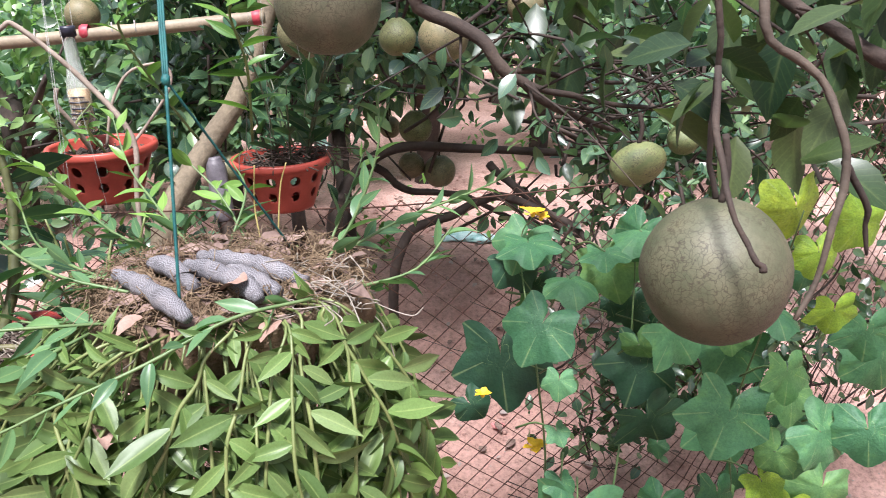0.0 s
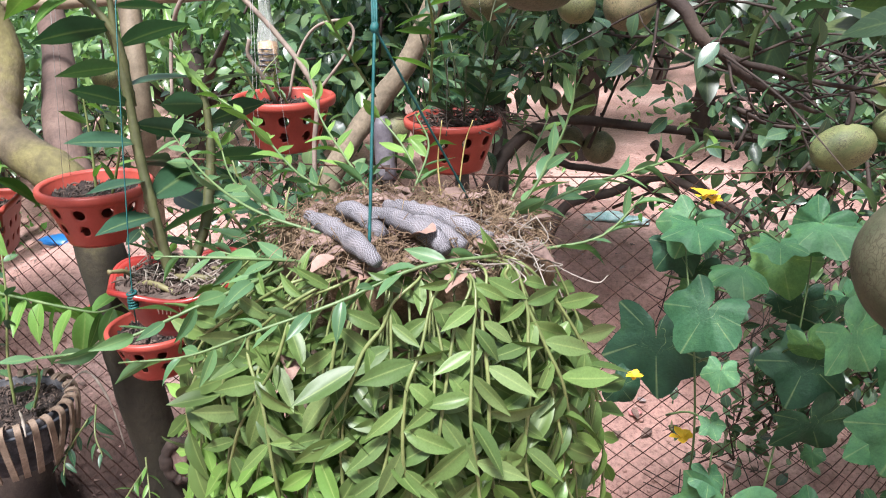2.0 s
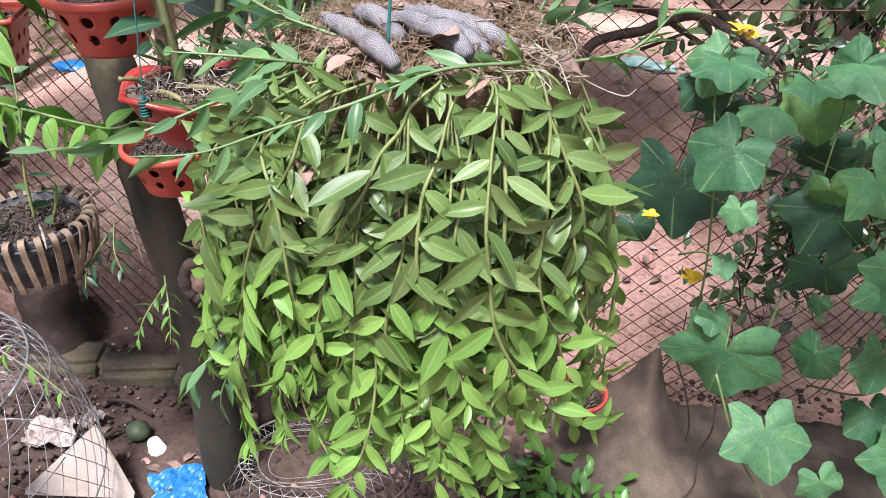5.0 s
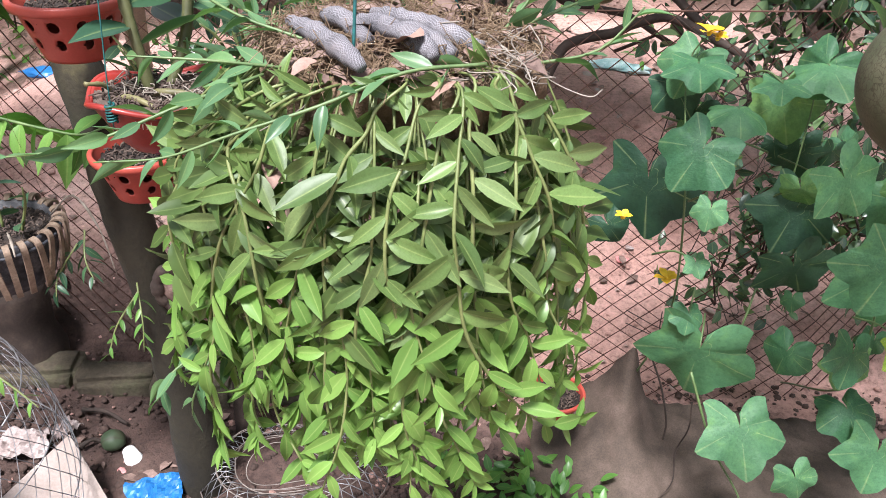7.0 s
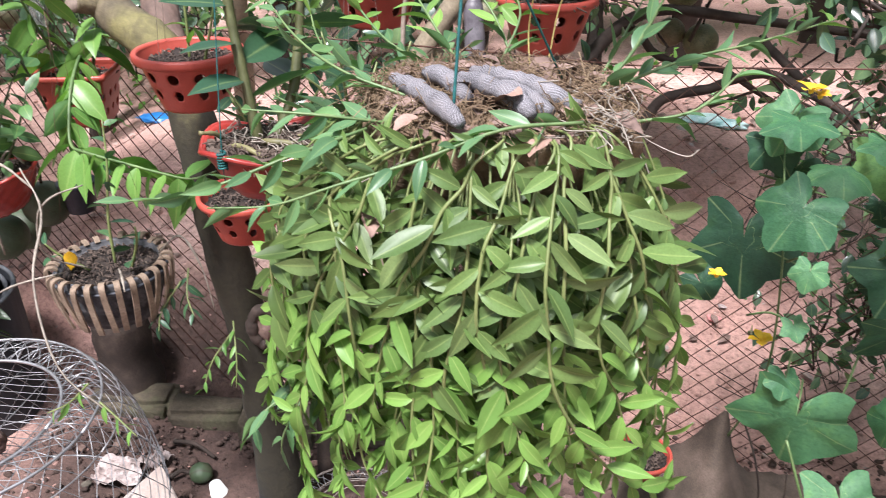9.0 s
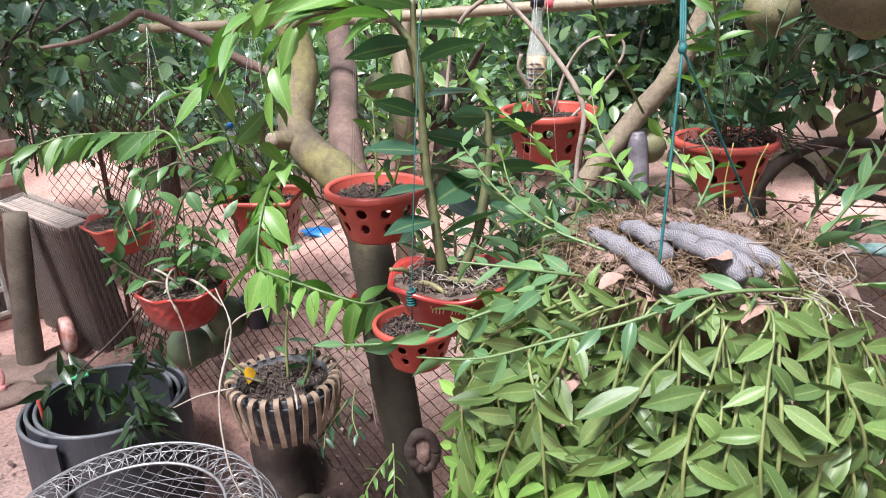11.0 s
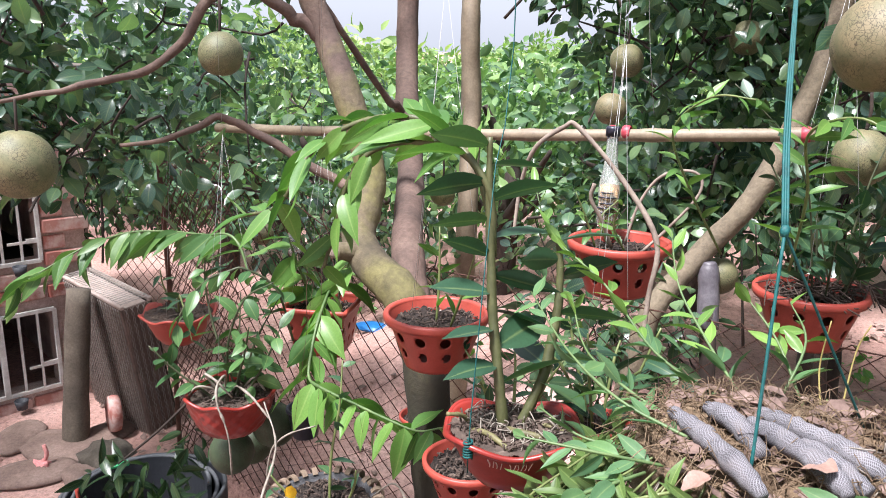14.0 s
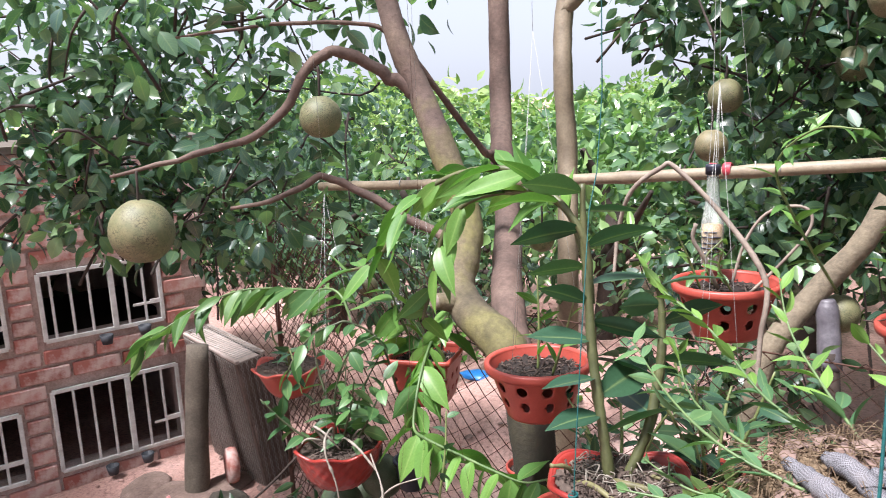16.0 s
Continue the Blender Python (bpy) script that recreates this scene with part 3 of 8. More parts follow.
def ground_crumbs():
    """Clods, chips and dry scraps lying on the earth."""
    J = Joined()
    base = lumpy("clod", 1, 1, 0.6, 0.35, 2.0, 3.0, 1)
    V = np.array([v.co[:] for v in base.vertices])
    F = [list(p.vertices) for p in base.polygons]
    bpy.data.meshes.remove(base)
    k = 5200
    x, y = rng.uniform(-3.2, 2.4, k), rng.uniform(0.9, 4.6, k)
    s = 0.004 + 0.010 * rng.random(k) ** 4
    a = rng.uniform(0, 6.28, k)
    R = np.zeros((k, 3, 3))
    R[:, 0, 0], R[:, 0, 1], R[:, 1, 0], R[:, 1, 1], R[:, 2, 2] = np.cos(a), -np.sin(a), np.sin(a), np.cos(a), 1
    R *= s[:, None, None]
    J.spread((V, F, np.zeros((len(V), 2))), R, np.stack([x, y, ground_z(x, y) + 0.3 * s], 1))
    tagged(put("soil_crumbs", J.mesh("soil_crumbs"), M_GROUND), "loose crumbs of red earth", "soil", kind="stuff")
    J = Joined()
    k = 3400
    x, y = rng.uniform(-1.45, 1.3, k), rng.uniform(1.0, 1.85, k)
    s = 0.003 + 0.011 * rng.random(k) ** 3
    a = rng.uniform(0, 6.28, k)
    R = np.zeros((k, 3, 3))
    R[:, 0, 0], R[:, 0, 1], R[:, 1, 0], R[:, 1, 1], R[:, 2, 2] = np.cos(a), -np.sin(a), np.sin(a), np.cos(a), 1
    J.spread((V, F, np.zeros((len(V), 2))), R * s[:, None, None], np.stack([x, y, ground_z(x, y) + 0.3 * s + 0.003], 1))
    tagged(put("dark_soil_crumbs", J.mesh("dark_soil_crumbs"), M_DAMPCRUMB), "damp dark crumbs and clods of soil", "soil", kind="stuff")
    J = Joined()
    k = 1500
    x, y = rng.uniform(-3.0, 2.4, k), rng.uniform(1.75, 4.6, k)
    d = np.stack([rng.normal(size=k), rng.normal(size=k), 0 * x], 1)
    nn = np.stack([rng.normal(size=k) * 0.3, rng.normal(size=k) * 0.3, 1 + 0 * x], 1)
    J.spread(TINY[0], turns(d, nn, 0.007 + 0.032 * rng.random(k) ** 4), np.stack([x, y, ground_z(x, y) + 0.012], 1))
    tagged(put("pale_chips", J.mesh("pale_chips"), M_TILE), "pale chips and flakes strewn over the earth", "litter", kind="stuff")
    J = Joined()
    k = 700
    x, y = rng.uniform(-3.0, 2.2, k), rng.uniform(1.0, 4.2, k)
    d = np.stack([rng.normal(size=k), rng.normal(size=k), 0 * x], 1)
    nn = np.stack([rng.normal(size=k) * 0.25, rng.normal(size=k) * 0.25, 1 + 0 * x], 1)
    J.spread(PLAIN[0], turns(d, nn, rng.uniform(0.02, 0.06, k)), np.stack([x, y, ground_z(x, y) + 0.014], 1))
    tagged(put("fallen_leaves", J.mesh("fallen_leaves"), M_DEAD), "dry fallen leaves scattered over the earth", "leaf litter", kind="stuff")


ground_crumbs()


# ---- chain-link fence ----
FENCE = np.array([(2.9, 2.75), (1.0, 1.80), (0.2, 1.70), (-1.0, 1.88), (-2.05, 2.12), (-2.2, 2.7), (-3.0, 2.78)])


def fence_at(s):
    run = np.r_[0, np.cumsum(np.linalg.norm(np.diff(FENCE, axis=0), axis=1))]
    return np.stack([np.interp(s, run, FENCE[:, 0]), np.interp(s, run, FENCE[:, 1])], -1), run[-1]


def build_fence():
    top = thing("chain_link_fence", (0, 1.75, 0.1), "rusty chain-link fence sagging between thin posts", "fence", kind="structure")
    p, hrow = 0.035, 0.030
    _, total = fence_at(0.0)
    k, rows = int(total / p), 40
    s = (np.arange(k)[:, None] + (np.arange(rows)[None] + np.arange(k)[:, None]) % 2) * p
    xy, _ = fence_at(s)
    low = ground_z(xy[..., 0], xy[..., 1]) - 0.03
    z = low + np.arange(rows)[None] * hrow
    sag = 0.012 * np.sin(s * 3.1 + z * 5) + 0.008 * np.sin(s * 7.7)
    P = np.stack([xy[..., 0], xy[..., 1] + sag + 0.002 * ((np.arange(rows)[None]) % 2), z], -1)
    r = 0.0020
    ring = np.array([(r, 0, 0), (-0.5 * r, 0.87 * r, 0), (-0.5 * r, -0.87 * r, 0)])
    V = (P[:, :, None] + ring).reshape(-1, 3)
    idx = np.arange(k * rows * 3).reshape(k, rows, 3)
    F = np.concatenate([np.stack([idx[:, :-1, a], idx[:, :-1, (a + 1) % 3], idx[:, 1:, (a + 1) % 3], idx[:, 1:, a]], -1).reshape(-1, 4) for a in range(3)])
    put("wire_mesh", mesh("wire_mesh", V, F.tolist()), M_RUST, top)
    for q in ((-2.07, 2.15), (2.85, 2.74)):
        g = float(ground_z(*q))
        rod("fence_post", [(*q, g - 0.1), (q[0] + 0.01, q[1], g + 0.6), (q[0], q[1], g + 1.2)], 0.009, M_RUST, top, sides=8)
    L = [(*fence_at(t)[0], float(ground_z(*fence_at(t)[0])) + 1.13) for t in np.linspace(0.05, total - 0.05, 30)]
    rod("top_wire", L, 0.002, M_RUST, top, sides=4, res=2)


build_fence()


# ---- pomelo trees ----
def limb(parent, pts, r, mat=M_BARK, sides=10, name="limb", knob=0.05, label=""):
    if np.max(r) < 0.021:
        # thin wood grows crooked
        P = smooth_path(pts, 3)
        w = np.interp(np.linspace(0, 1, len(P)), np.linspace(0, 1, np.size(r)), np.atleast_1d(r))
        P[1:-1] += (rng.normal(size=P.shape) * np.minimum(w, 0.006)[:, None] * 0.45)[1:-1]
        return rod(name, P, w, mat, parent, label, sides, 2, knob * 0.7)
    return rod(name, pts, r, mat, parent, label, sides, 6, knob)


def main_tree():
    t = thing("pomelo_tree", (-0.56, 1.36, 0.06), "old pomelo tree with forked trunk, mossy yellow-green bark", "tree")
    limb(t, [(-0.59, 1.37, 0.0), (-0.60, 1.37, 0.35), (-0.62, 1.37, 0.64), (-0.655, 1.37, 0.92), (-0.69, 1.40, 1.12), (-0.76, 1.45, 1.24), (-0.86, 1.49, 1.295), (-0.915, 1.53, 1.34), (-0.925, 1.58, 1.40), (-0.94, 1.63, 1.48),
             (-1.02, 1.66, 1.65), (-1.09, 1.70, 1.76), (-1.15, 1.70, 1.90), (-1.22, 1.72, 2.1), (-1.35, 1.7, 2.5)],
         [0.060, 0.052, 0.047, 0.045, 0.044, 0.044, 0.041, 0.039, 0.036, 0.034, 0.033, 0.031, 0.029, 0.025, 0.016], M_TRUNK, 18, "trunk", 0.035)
    limb(t, [(-0.685, 1.40, 1.10), (-0.74, 1.46, 1.21), (-0.83, 1.60, 1.32), (-0.95, 1.86, 1.43), (-1.06, 2.06, 1.57), (-1.14, 2.22, 1.75), (-1.17, 2.29, 2.05), (-1.2, 2.35, 2.6)],
         [0.020, 0.036, 0.036, 0.034, 0.034, 0.033, 0.032, 0.025], M_BARK, 16, "limb", 0.035)
    limb(t, [(-0.89, 1.50, 1.315), (-0.915, 1.465, 1.325), (-0.925, 1.45, 1.328)], [0.026, 0.02, 0.018], M_TRUNK, 10, "branch_stub", 0.02)
    put("cut_face", lumpy("cut_face", 0.016, 0.006, 0.016, 0.2, 2, 1, 2), M_TWIG, t, "pale cut end of a branch", loc=(-0.927, 1.447, 1.328))
    lip = [(-0.565 + 0.026 * math.cos(q), 1.332 + 0.008 * math.cos(q), 0.69 + 0.044 * math.sin(q)) for q in np.linspace(0, 2 * math.pi, 15)]
    rod("wound_lip", lip, 0.0125, M_BARK_DARK, t, "dark swollen lip of bark round a wound", sides=10, res=3, knob=0.12)
    put("wound_core", lumpy("wound_core", 0.022, 0.012, 0.036, 0.3, 2.5, 4, 3), M_DEAD, t, "healed reddish-brown wood in the bark wound", loc=(-0.567, 1.333, 0.69))
    for pts, r in (([(-1.09, 1.70, 1.75), (-1.13, 1.68, 1.79), (-1.17, 1.65, 1.825), (-1.23, 1.59, 1.876), (-1.275, 1.53, 1.853), (-1.35, 1.47, 1.728), (-1.43, 1.385, 1.674), (-1.51, 1.30, 1.648), (-1.62, 1.2, 1.62)], [0.017, 0.016, 0.015, 0.013, 0.011, 0.009, 0.007, 0.004]),
                   ([(-1.06, 2.06, 1.57), (-1.055, 1.98, 1.60), (-1.06, 1.92, 1.632), (-1.107, 1.78, 1.796), (-1.18, 1.72, 1.908), (-1.256, 1.667, 1.949), (-1.41, 1.54, 1.952), (-1.6, 1.4, 1.93)], [0.013, 0.011, 0.009, 0.008, 0.006, 0.005, 0.003]),
                   ([(-0.925, 1.585, 1.40), (-0.99, 1.64, 1.42), (-1.09, 1.644, 1.46), (-1.244, 1.61, 1.549), (-1.308, 1.563, 1.581), (-1.37, 1.505, 1.544), (-1.48, 1.42, 1.52)], [0.014, 0.012, 0.011, 0.010, 0.008, 0.004])):
        limb(t, pts, r, M_BARK, 9, "bough", 0.09)
    C = np.concatenate([sprays((-1.98, 1.75, 1.72), (0.46, 0.5, 0.40), 88, 0.1), sprays((-1.6, 1.6, 2.15), (0.6, 0.6, 0.28), 46, 0.1),
                        sprays((-1.5, 1.9, 1.5), (0.35, 0.4, 0.22), 12, 0.1), sprays((-2.2, 1.5, 1.85), (0.4, 0.6, 0.5), 40, 0.1), sprays((-2.3, 1.9, 2.05), (0.5, 0.3, 0.2), 16, 0.1),
                        sprays((-1.45, 1.9, 2.08), (0.3, 0.25, 0.14), 10, 0.1), sprays((-2.5, 1.9, 1.55), (0.3, 0.3, 0.2), 14, 0.1),
                        sprays((-2.4, 1.7, 1.92), (0.4, 0.35, 0.3), 52, 0.1), sprays((-2.3, 1.65, 1.5), (0.3, 0.3, 0.16), 40, 0.1), sprays((-1.9, 1.75, 1.48), (0.3, 0.25, 0.14), 20, 0.1)])
    C = C[(C[:, 1] > 0.85)]
    J = Joined()
    foliage(J, POMELO, C, 9, 0.13, 0.068, 0.15, 0.62)
    put("crown", J.mesh("crown"), M_CITRUS, t, "dense dark green glossy leaves")
    J = Joined()
    for c in C[::2]:
        a = c + rng.normal(size=3) * 0.12
        J.add(*tube([a, (a + c) / 2 + rng.normal(size=3) * 0.02, c + rng.normal(size=3) * 0.05], [0.005, 0.0025], 4, 2))
    put("twig_mass", J.mesh("twig_mass"), M_BARK_DARK, t)["kind"] = "stuff"
    return t


def second_trunk():
    t = thing("leaning_tree", (-0.40, 1.86, 0.35), "leaning pomelo tree with ringed brown bark", "tree")
    limb(t, [(-0.45, 1.8, 0.25), (-0.40, 1.87, 0.75), (-0.36, 1.91, 0.99), (-0.33, 1.96, 1.136), (-0.23, 2.06, 1.278), (-0.135, 2.09, 1.409), (-0.035, 2.17, 1.664), (0.013, 2.2, 1.896), (0.06, 2.25, 2.3)],
         [0.029, 0.029, 0.029, 0.028, 0.027, 0.027, 0.026, 0.025, 0.018], M_BARK_TAN, 14, "trunk", 0.035)
    C = np.concatenate([sprays((-0.05, 2.6, 2.15), (0.7, 0.5, 0.45), 170, 0.1), sprays((0.35, 2.4, 1.95), (0.5, 0.5, 0.35), 50, 0.1), sprays((-0.5, 2.75, 2.1), (0.5, 0.3, 0.32), 85, 0.1),
                        sprays((-0.35, 2.75, 1.75), (0.45, 0.3, 0.22), 45, 0.1), sprays((-0.15, 2.75, 1.32), (0.5, 0.25, 0.24), 80, 0.1), sprays((-0.55, 2.6, 1.25), (0.3, 0.2, 0.16), 26, 0.1)])
    J = Joined()
    foliage(J, POMELO, C, 14, 0.12, 0.064, 0.35, 0.52)
    put("crown", J.mesh("crown"), M_CITRUS, t, "dark glossy leaves hanging in shade")
    J = Joined()
    for c in C[::2]:
        a = c + rng.normal(size=3) * 0.14
        J.add(*tube([a, (a + c) / 2, c], [0.005, 0.0025], 4, 2))
    put("twig_mass", J.mesh("twig_mass"), M_BARK_DARK, t)["kind"] = "stuff"


def right_tree():
    """The pomelo that spreads low boughs over the vine."""
    t = thing("spreading_pomelo_tree", (0.11, 2.45, 0.5), "spreading pomelo tree with dark twiggy low boughs", "tree")
    for pts, r in (([(0.12, 2.4, 0.4), (0.11, 2.42, 0.84), (0.11, 2.65, 1.05), (0.11, 2.89, 1.25), (0.14, 3.01, 1.5), (0.2, 3.0, 2.2)], [0.034, 0.03, 0.026, 0.024, 0.022, 0.015]),
                   ([(0.09, 2.34, 0.75), (0.07, 2.31, 0.95), (0.13, 2.40, 1.07), (0.28, 2.46, 1.15), (0.55, 2.42, 1.14), (0.90, 2.22, 1.15), (1.22, 2.08, 1.20), (1.7, 2.0, 1.25)], [0.030, 0.025, 0.021, 0.017, 0.014, 0.012, 0.009, 0.006]),
                   ([(0.22, 2.2, 0.5), (0.24, 2.16, 0.85), (0.30, 2.20, 0.96), (0.42, 2.20, 1.00), (0.55, 2.19, 1.05), (0.71, 2.03, 1.01), (0.76, 1.88, 0.96)], [0.016, 0.016, 0.015, 0.014, 0.013, 0.011, 0.007]),
                   ([(0.55, 2.3, 1.12), (0.62, 2.2, 1.06), (0.74, 2.1, 0.95), (0.8, 1.95, 0.85), (0.98, 1.9, 0.78)], [0.014, 0.012, 0.01, 0.008, 0.005]),
                   ([(0.20, 2.46, 1.1), (0.33, 2.5, 1.0), (0.5, 2.45, 0.98), (0.66, 2.4, 0.9), (0.85, 2.3, 0.86)], [0.014, 0.012, 0.01, 0.008, 0.005])):
        limb(t, pts, r, M_BARK_DARK, 9, "bough")
    C = np.concatenate([sprays((0.9, 2.7, 1.75), (0.9, 0.6, 0.45), 120, 0.1), sprays((1.35, 2.3, 1.25), (0.6, 0.45, 0.3), 120, 0.1), sprays((0.95, 2.05, 1.2), (0.4, 0.2, 0.2), 44, 0.1), sprays((0.5, 2.2, 1.6), (0.5, 0.3, 0.2), 50, 0.1),
                        sprays((0.42, 2.5, 1.45), (0.2, 0.2, 0.25), 40, 0.1), sprays((0.85, 2.2, 1.0), (0.45, 0.25, 0.12), 34, 0.1), sprays((1.9, 2.4, 1.4), (0.5, 0.6, 0.6), 110, 0.1)])
    C = C[C[:, 2] < 1.95]
    C = C[~((abs(C[:, 0] - 0.55) < 0.35) & (C[:, 2] > 0.95) & (C[:, 2] < 1.15) & (C[:, 1] < 2.3))]
    C = C[~((abs(C[:, 0] - 0.34) < 0.22) & (C[:, 2] < 1.33) & (C[:, 1] < 2.65))]
    J = Joined()
    foliage(J, POMELO, C, 10, 0.10, 0.062, 0.25, 0.58)
    put("crown", J.mesh("crown"), M_CITRUS, t, "dark green glossy leaves")
    J = Joined()
    for c in C:
        a = c + rng.normal(size=3) * 0.16
        J.add(*tube([a, (a + c) / 2 + rng.normal(size=3) * 0.03, c], [0.006, 0.0025], 4, 3))
    put("twig_mass", J.mesh("twig_mass"), M_BARK_DARK, t)["kind"] = "stuff"


def near_boughs():
    """Boughs that come in from a tree beside the camera, with big leaves and fruit."""
    t = thing("fruiting_pomelo_tree", (1.35, 0.7, 0.06), "pomelo tree with large leaves and heavy hanging boughs", "tree")
    limb(t, [(1.36, 0.62, 0.0), (1.34, 0.64, 0.7), (1.28, 0.68, 1.4), (1.2, 0.8, 1.9)], [0.08, 0.07, 0.06, 0.045], M_BARK_DARK, 12, "trunk")
    for pts, r in (([(1.2, 0.78, 1.85), (0.8, 1.0, 1.86), (0.45, 1.1, 1.80), (0.21, 1.12, 1.66), (0.28, 1.11, 1.60), (0.33, 1.09, 1.55), (0.40, 1.11, 1.49), (0.54, 1.22, 1.43), (0.66, 1.35, 1.4)], [0.018, 0.012, 0.0105, 0.009, 0.0082, 0.0075, 0.005, 0.003, 0.0015]),
                   ([(0.33, 1.09, 1.55), (0.43, 1.17, 1.53), (0.56, 1.27, 1.50), (0.71, 1.38, 1.50), (0.85, 1.45, 1.52)], [0.0055, 0.0045, 0.0038, 0.0028, 0.0015]),
                   ([(0.36, 1.1, 1.53), (0.46, 1.12, 1.50), (0.60, 1.16, 1.47), (0.74, 1.15, 1.46)], [0.006, 0.005, 0.004, 0.002]),
                   ([(0.55, 0.80, 2.0), (0.42, 0.69, 1.80), (0.41, 0.67, 1.66), (0.42, 0.68, 1.57), (0.42, 0.68, 1.51), (0.43, 0.68, 1.478)], [0.008, 0.0046, 0.0036, 0.0034, 0.0032, 0.0034]),
                   ([(0.415, 0.67, 1.60), (0.40, 0.63, 1.54), (0.40, 0.60, 1.50), (0.41, 0.575, 1.46), (0.418, 0.57, 1.448)], [0.004, 0.0036, 0.003, 0.003, 0.004]),
                   ([(0.62, 0.84, 1.9), (0.50, 0.76, 1.65), (0.55, 0.73, 1.58), (0.57, 0.70, 1.51), (0.55, 0.68, 1.41), (0.52, 0.67, 1.35)], [0.007, 0.0056, 0.0050, 0.0050, 0.0040, 0.003]),
                   ([(0.57, 0.70, 1.50), (0.60, 0.70, 1.45), (0.61, 0.70, 1.40)], [0.005, 0.004, 0.002]),
                   ([(1.1, 0.84, 1.75), (0.8, 0.85, 1.62), (0.69, 0.82, 1.58), (0.62, 0.86, 1.63), (0.55, 0.9, 1.68)], [0.011, 0.0095, 0.0085, 0.007, 0.005])):
        limb(t, pts, [a * (1.15 if r[0] > 0.009 else 0.85) for a in r], M_TWIGBROWN if r[0] == 0.007 else M_BARK_DARK, 9, "bough", 0.10)
    big = []
    for c, k, sp, sz in (((0.50, 0.86, 1.555), 10, 0.09, 0.115), ((0.62, 0.86, 1.64), 16, 0.13, 0.11), ((0.50, 1.05, 1.66), 14, 0.14, 0.10), ((0.40, 1.2, 1.60), 12, 0.15, 0.09),
                         ((0.72, 1.0, 1.56), 16, 0.16, 0.11), ((0.60, 0.80, 1.50), 4, 0.05, 0.115), ((0.85, 1.2, 1.65), 24, 0.22, 0.1), ((0.55, 1.35, 1.65), 22, 0.2, 0.09), ((0.24, 1.35, 1.78), 20, 0.2, 0.09),
                         ((0.36, 1.12, 1.545), 4, 0.06, 0.085), ((0.9, 0.95, 1.8), 24, 0.25, 0.11)):
        big += [(np.array(c) + unit(rng.normal(size=3)) * sp * rng.random() ** 0.5, sz) for _ in range(k)]
    meshes = []
    for leaf in OVATE:
        me = mesh("citrus_blade", *leaf)
        me.materials.append(M_BIGLEAF)
        meshes.append(me)
    for i, (p, sz) in enumerate(big):
        d = rng.normal(size=3)
        d[2] -= 0.7
        nrm = rng.normal(size=3) * 0.45 + Z3 * 1.0
        R = turns(d[None], nrm[None], np.array([sz * rng.uniform(0.6, 0.95)]))[0]
        ob = put("leaf", meshes[i % 3], None, t)
        ob.matrix_basis = Matrix.Translation(Vector(p) - t.location) @ Matrix(R.tolist()).to_4x4()
    J, L = Joined(), Joined()
    for o, k in (((0.36, 1.1, 1.53), 10), ((0.45, 1.15, 1.50), 14), ((0.60, 1.25, 1.48), 16), ((0.72, 1.2, 1.47), 14), ((0.30, 1.10, 1.60), 6), ((0.85, 1.4, 1.50), 12), ((0.62, 0.84, 1.62), 6)):
        for _ in range(k):
            a = np.array(o) + rng.normal(size=3) * 0.03
            e = a + rng.normal(size=3) * (0.11, 0.09, 0.06) + (0.05, 0.02, -0.03)
            J.add(*tube([a, (a + e) / 2 + rng.normal(size=3) * 0.015, e], [0.0022, 0.0016, 0.0008], 4, 3))
            L.spread(OVATE[_ % 3], turns(rng.normal(size=(2, 3)) - (0, 0, 0.5), rng.normal(size=(2, 3)) * 0.5 + Z3, rng.uniform(0.03, 0.05, 2)), np.stack([e, 0.6 * e + 0.4 * a]))
    put("twig_mass", J.mesh("twig_mass"), M_BARK_DARK, t)["kind"] = "stuff"
    put("leaf_mass", L.mesh("leaf_mass"), M_CITRUS, t)["kind"] = "stuff"
    C = np.concatenate([sprays((1.2, 1.0, 2.0), (0.45, 0.5, 0.3), 60, 0.1), sprays((0.1, 1.7, 2.15), (0.4, 0.3, 0.2), 24, 0.1)])
    J = Joined()
    foliage(J, OVATE, C, 8, 0.12, 0.095, 0.5, 0.5)
    put("crown", J.mesh("crown"), M_CITRUS, t, "dark green glossy leaves overhead")


M_TWIGBROWN = mottled("brown_twig_bark", [(0.3, (0.04, 0.029, 0.021)), (0.55, (0.085, 0.062, 0.046)), (0.8, (0.15, 0.115, 0.088))], 18, 0.8, 120, 0.45, 0.5, 0.003)
M_BIGLEAF = leafy("large_citrus_leaf", [(0.015, 0.035, 0.017), (0.03, 0.057, 0.022), (0.064, 0.088, 0.03), (0.022, 0.048, 0.029)], 0.36, 0.25, 0.16, 9, 0.45, "object", 0.4)
main_tree()
second_trunk()
right_tree()
near_boughs()


def back_trunk():
    t = thing("pale_pomelo_tree", (-1.05, 2.5, 0.5), "pomelo tree with pale tan trunk", "tree")
    limb(t, [(-1.1, 2.55, 0.4), (-1.055, 2.49, 0.86), (-1.012, 2.41, 1.19), (-1.046, 2.51, 1.57), (-1.055, 2.51, 1.81), (-1.06, 2.56, 2.05), (-0.98, 2.6, 2.4)], [0.04, 0.036, 0.034, 0.033, 0.032, 0.030, 0.018], M_BAMBOO, 12, "trunk", 0.03)
    limb(t, [(-1.06, 2.55, 2.02), (-0.98, 2.55, 2.08), (-0.85, 2.6, 2.16)], [0.026, 0.022, 0.014], M_BAMBOO, 9)
    C = sprays((-0.6, 2.9, 2.35), (0.55, 0.4, 0.3), 60, 0.1)
    J = Joined()
    foliage(J, OVATE, C, 8, 0.12, 0.085, 0.7, 0.45)
    put("crown", J.mesh("crown"), M_CITRUS, t)


back_trunk()


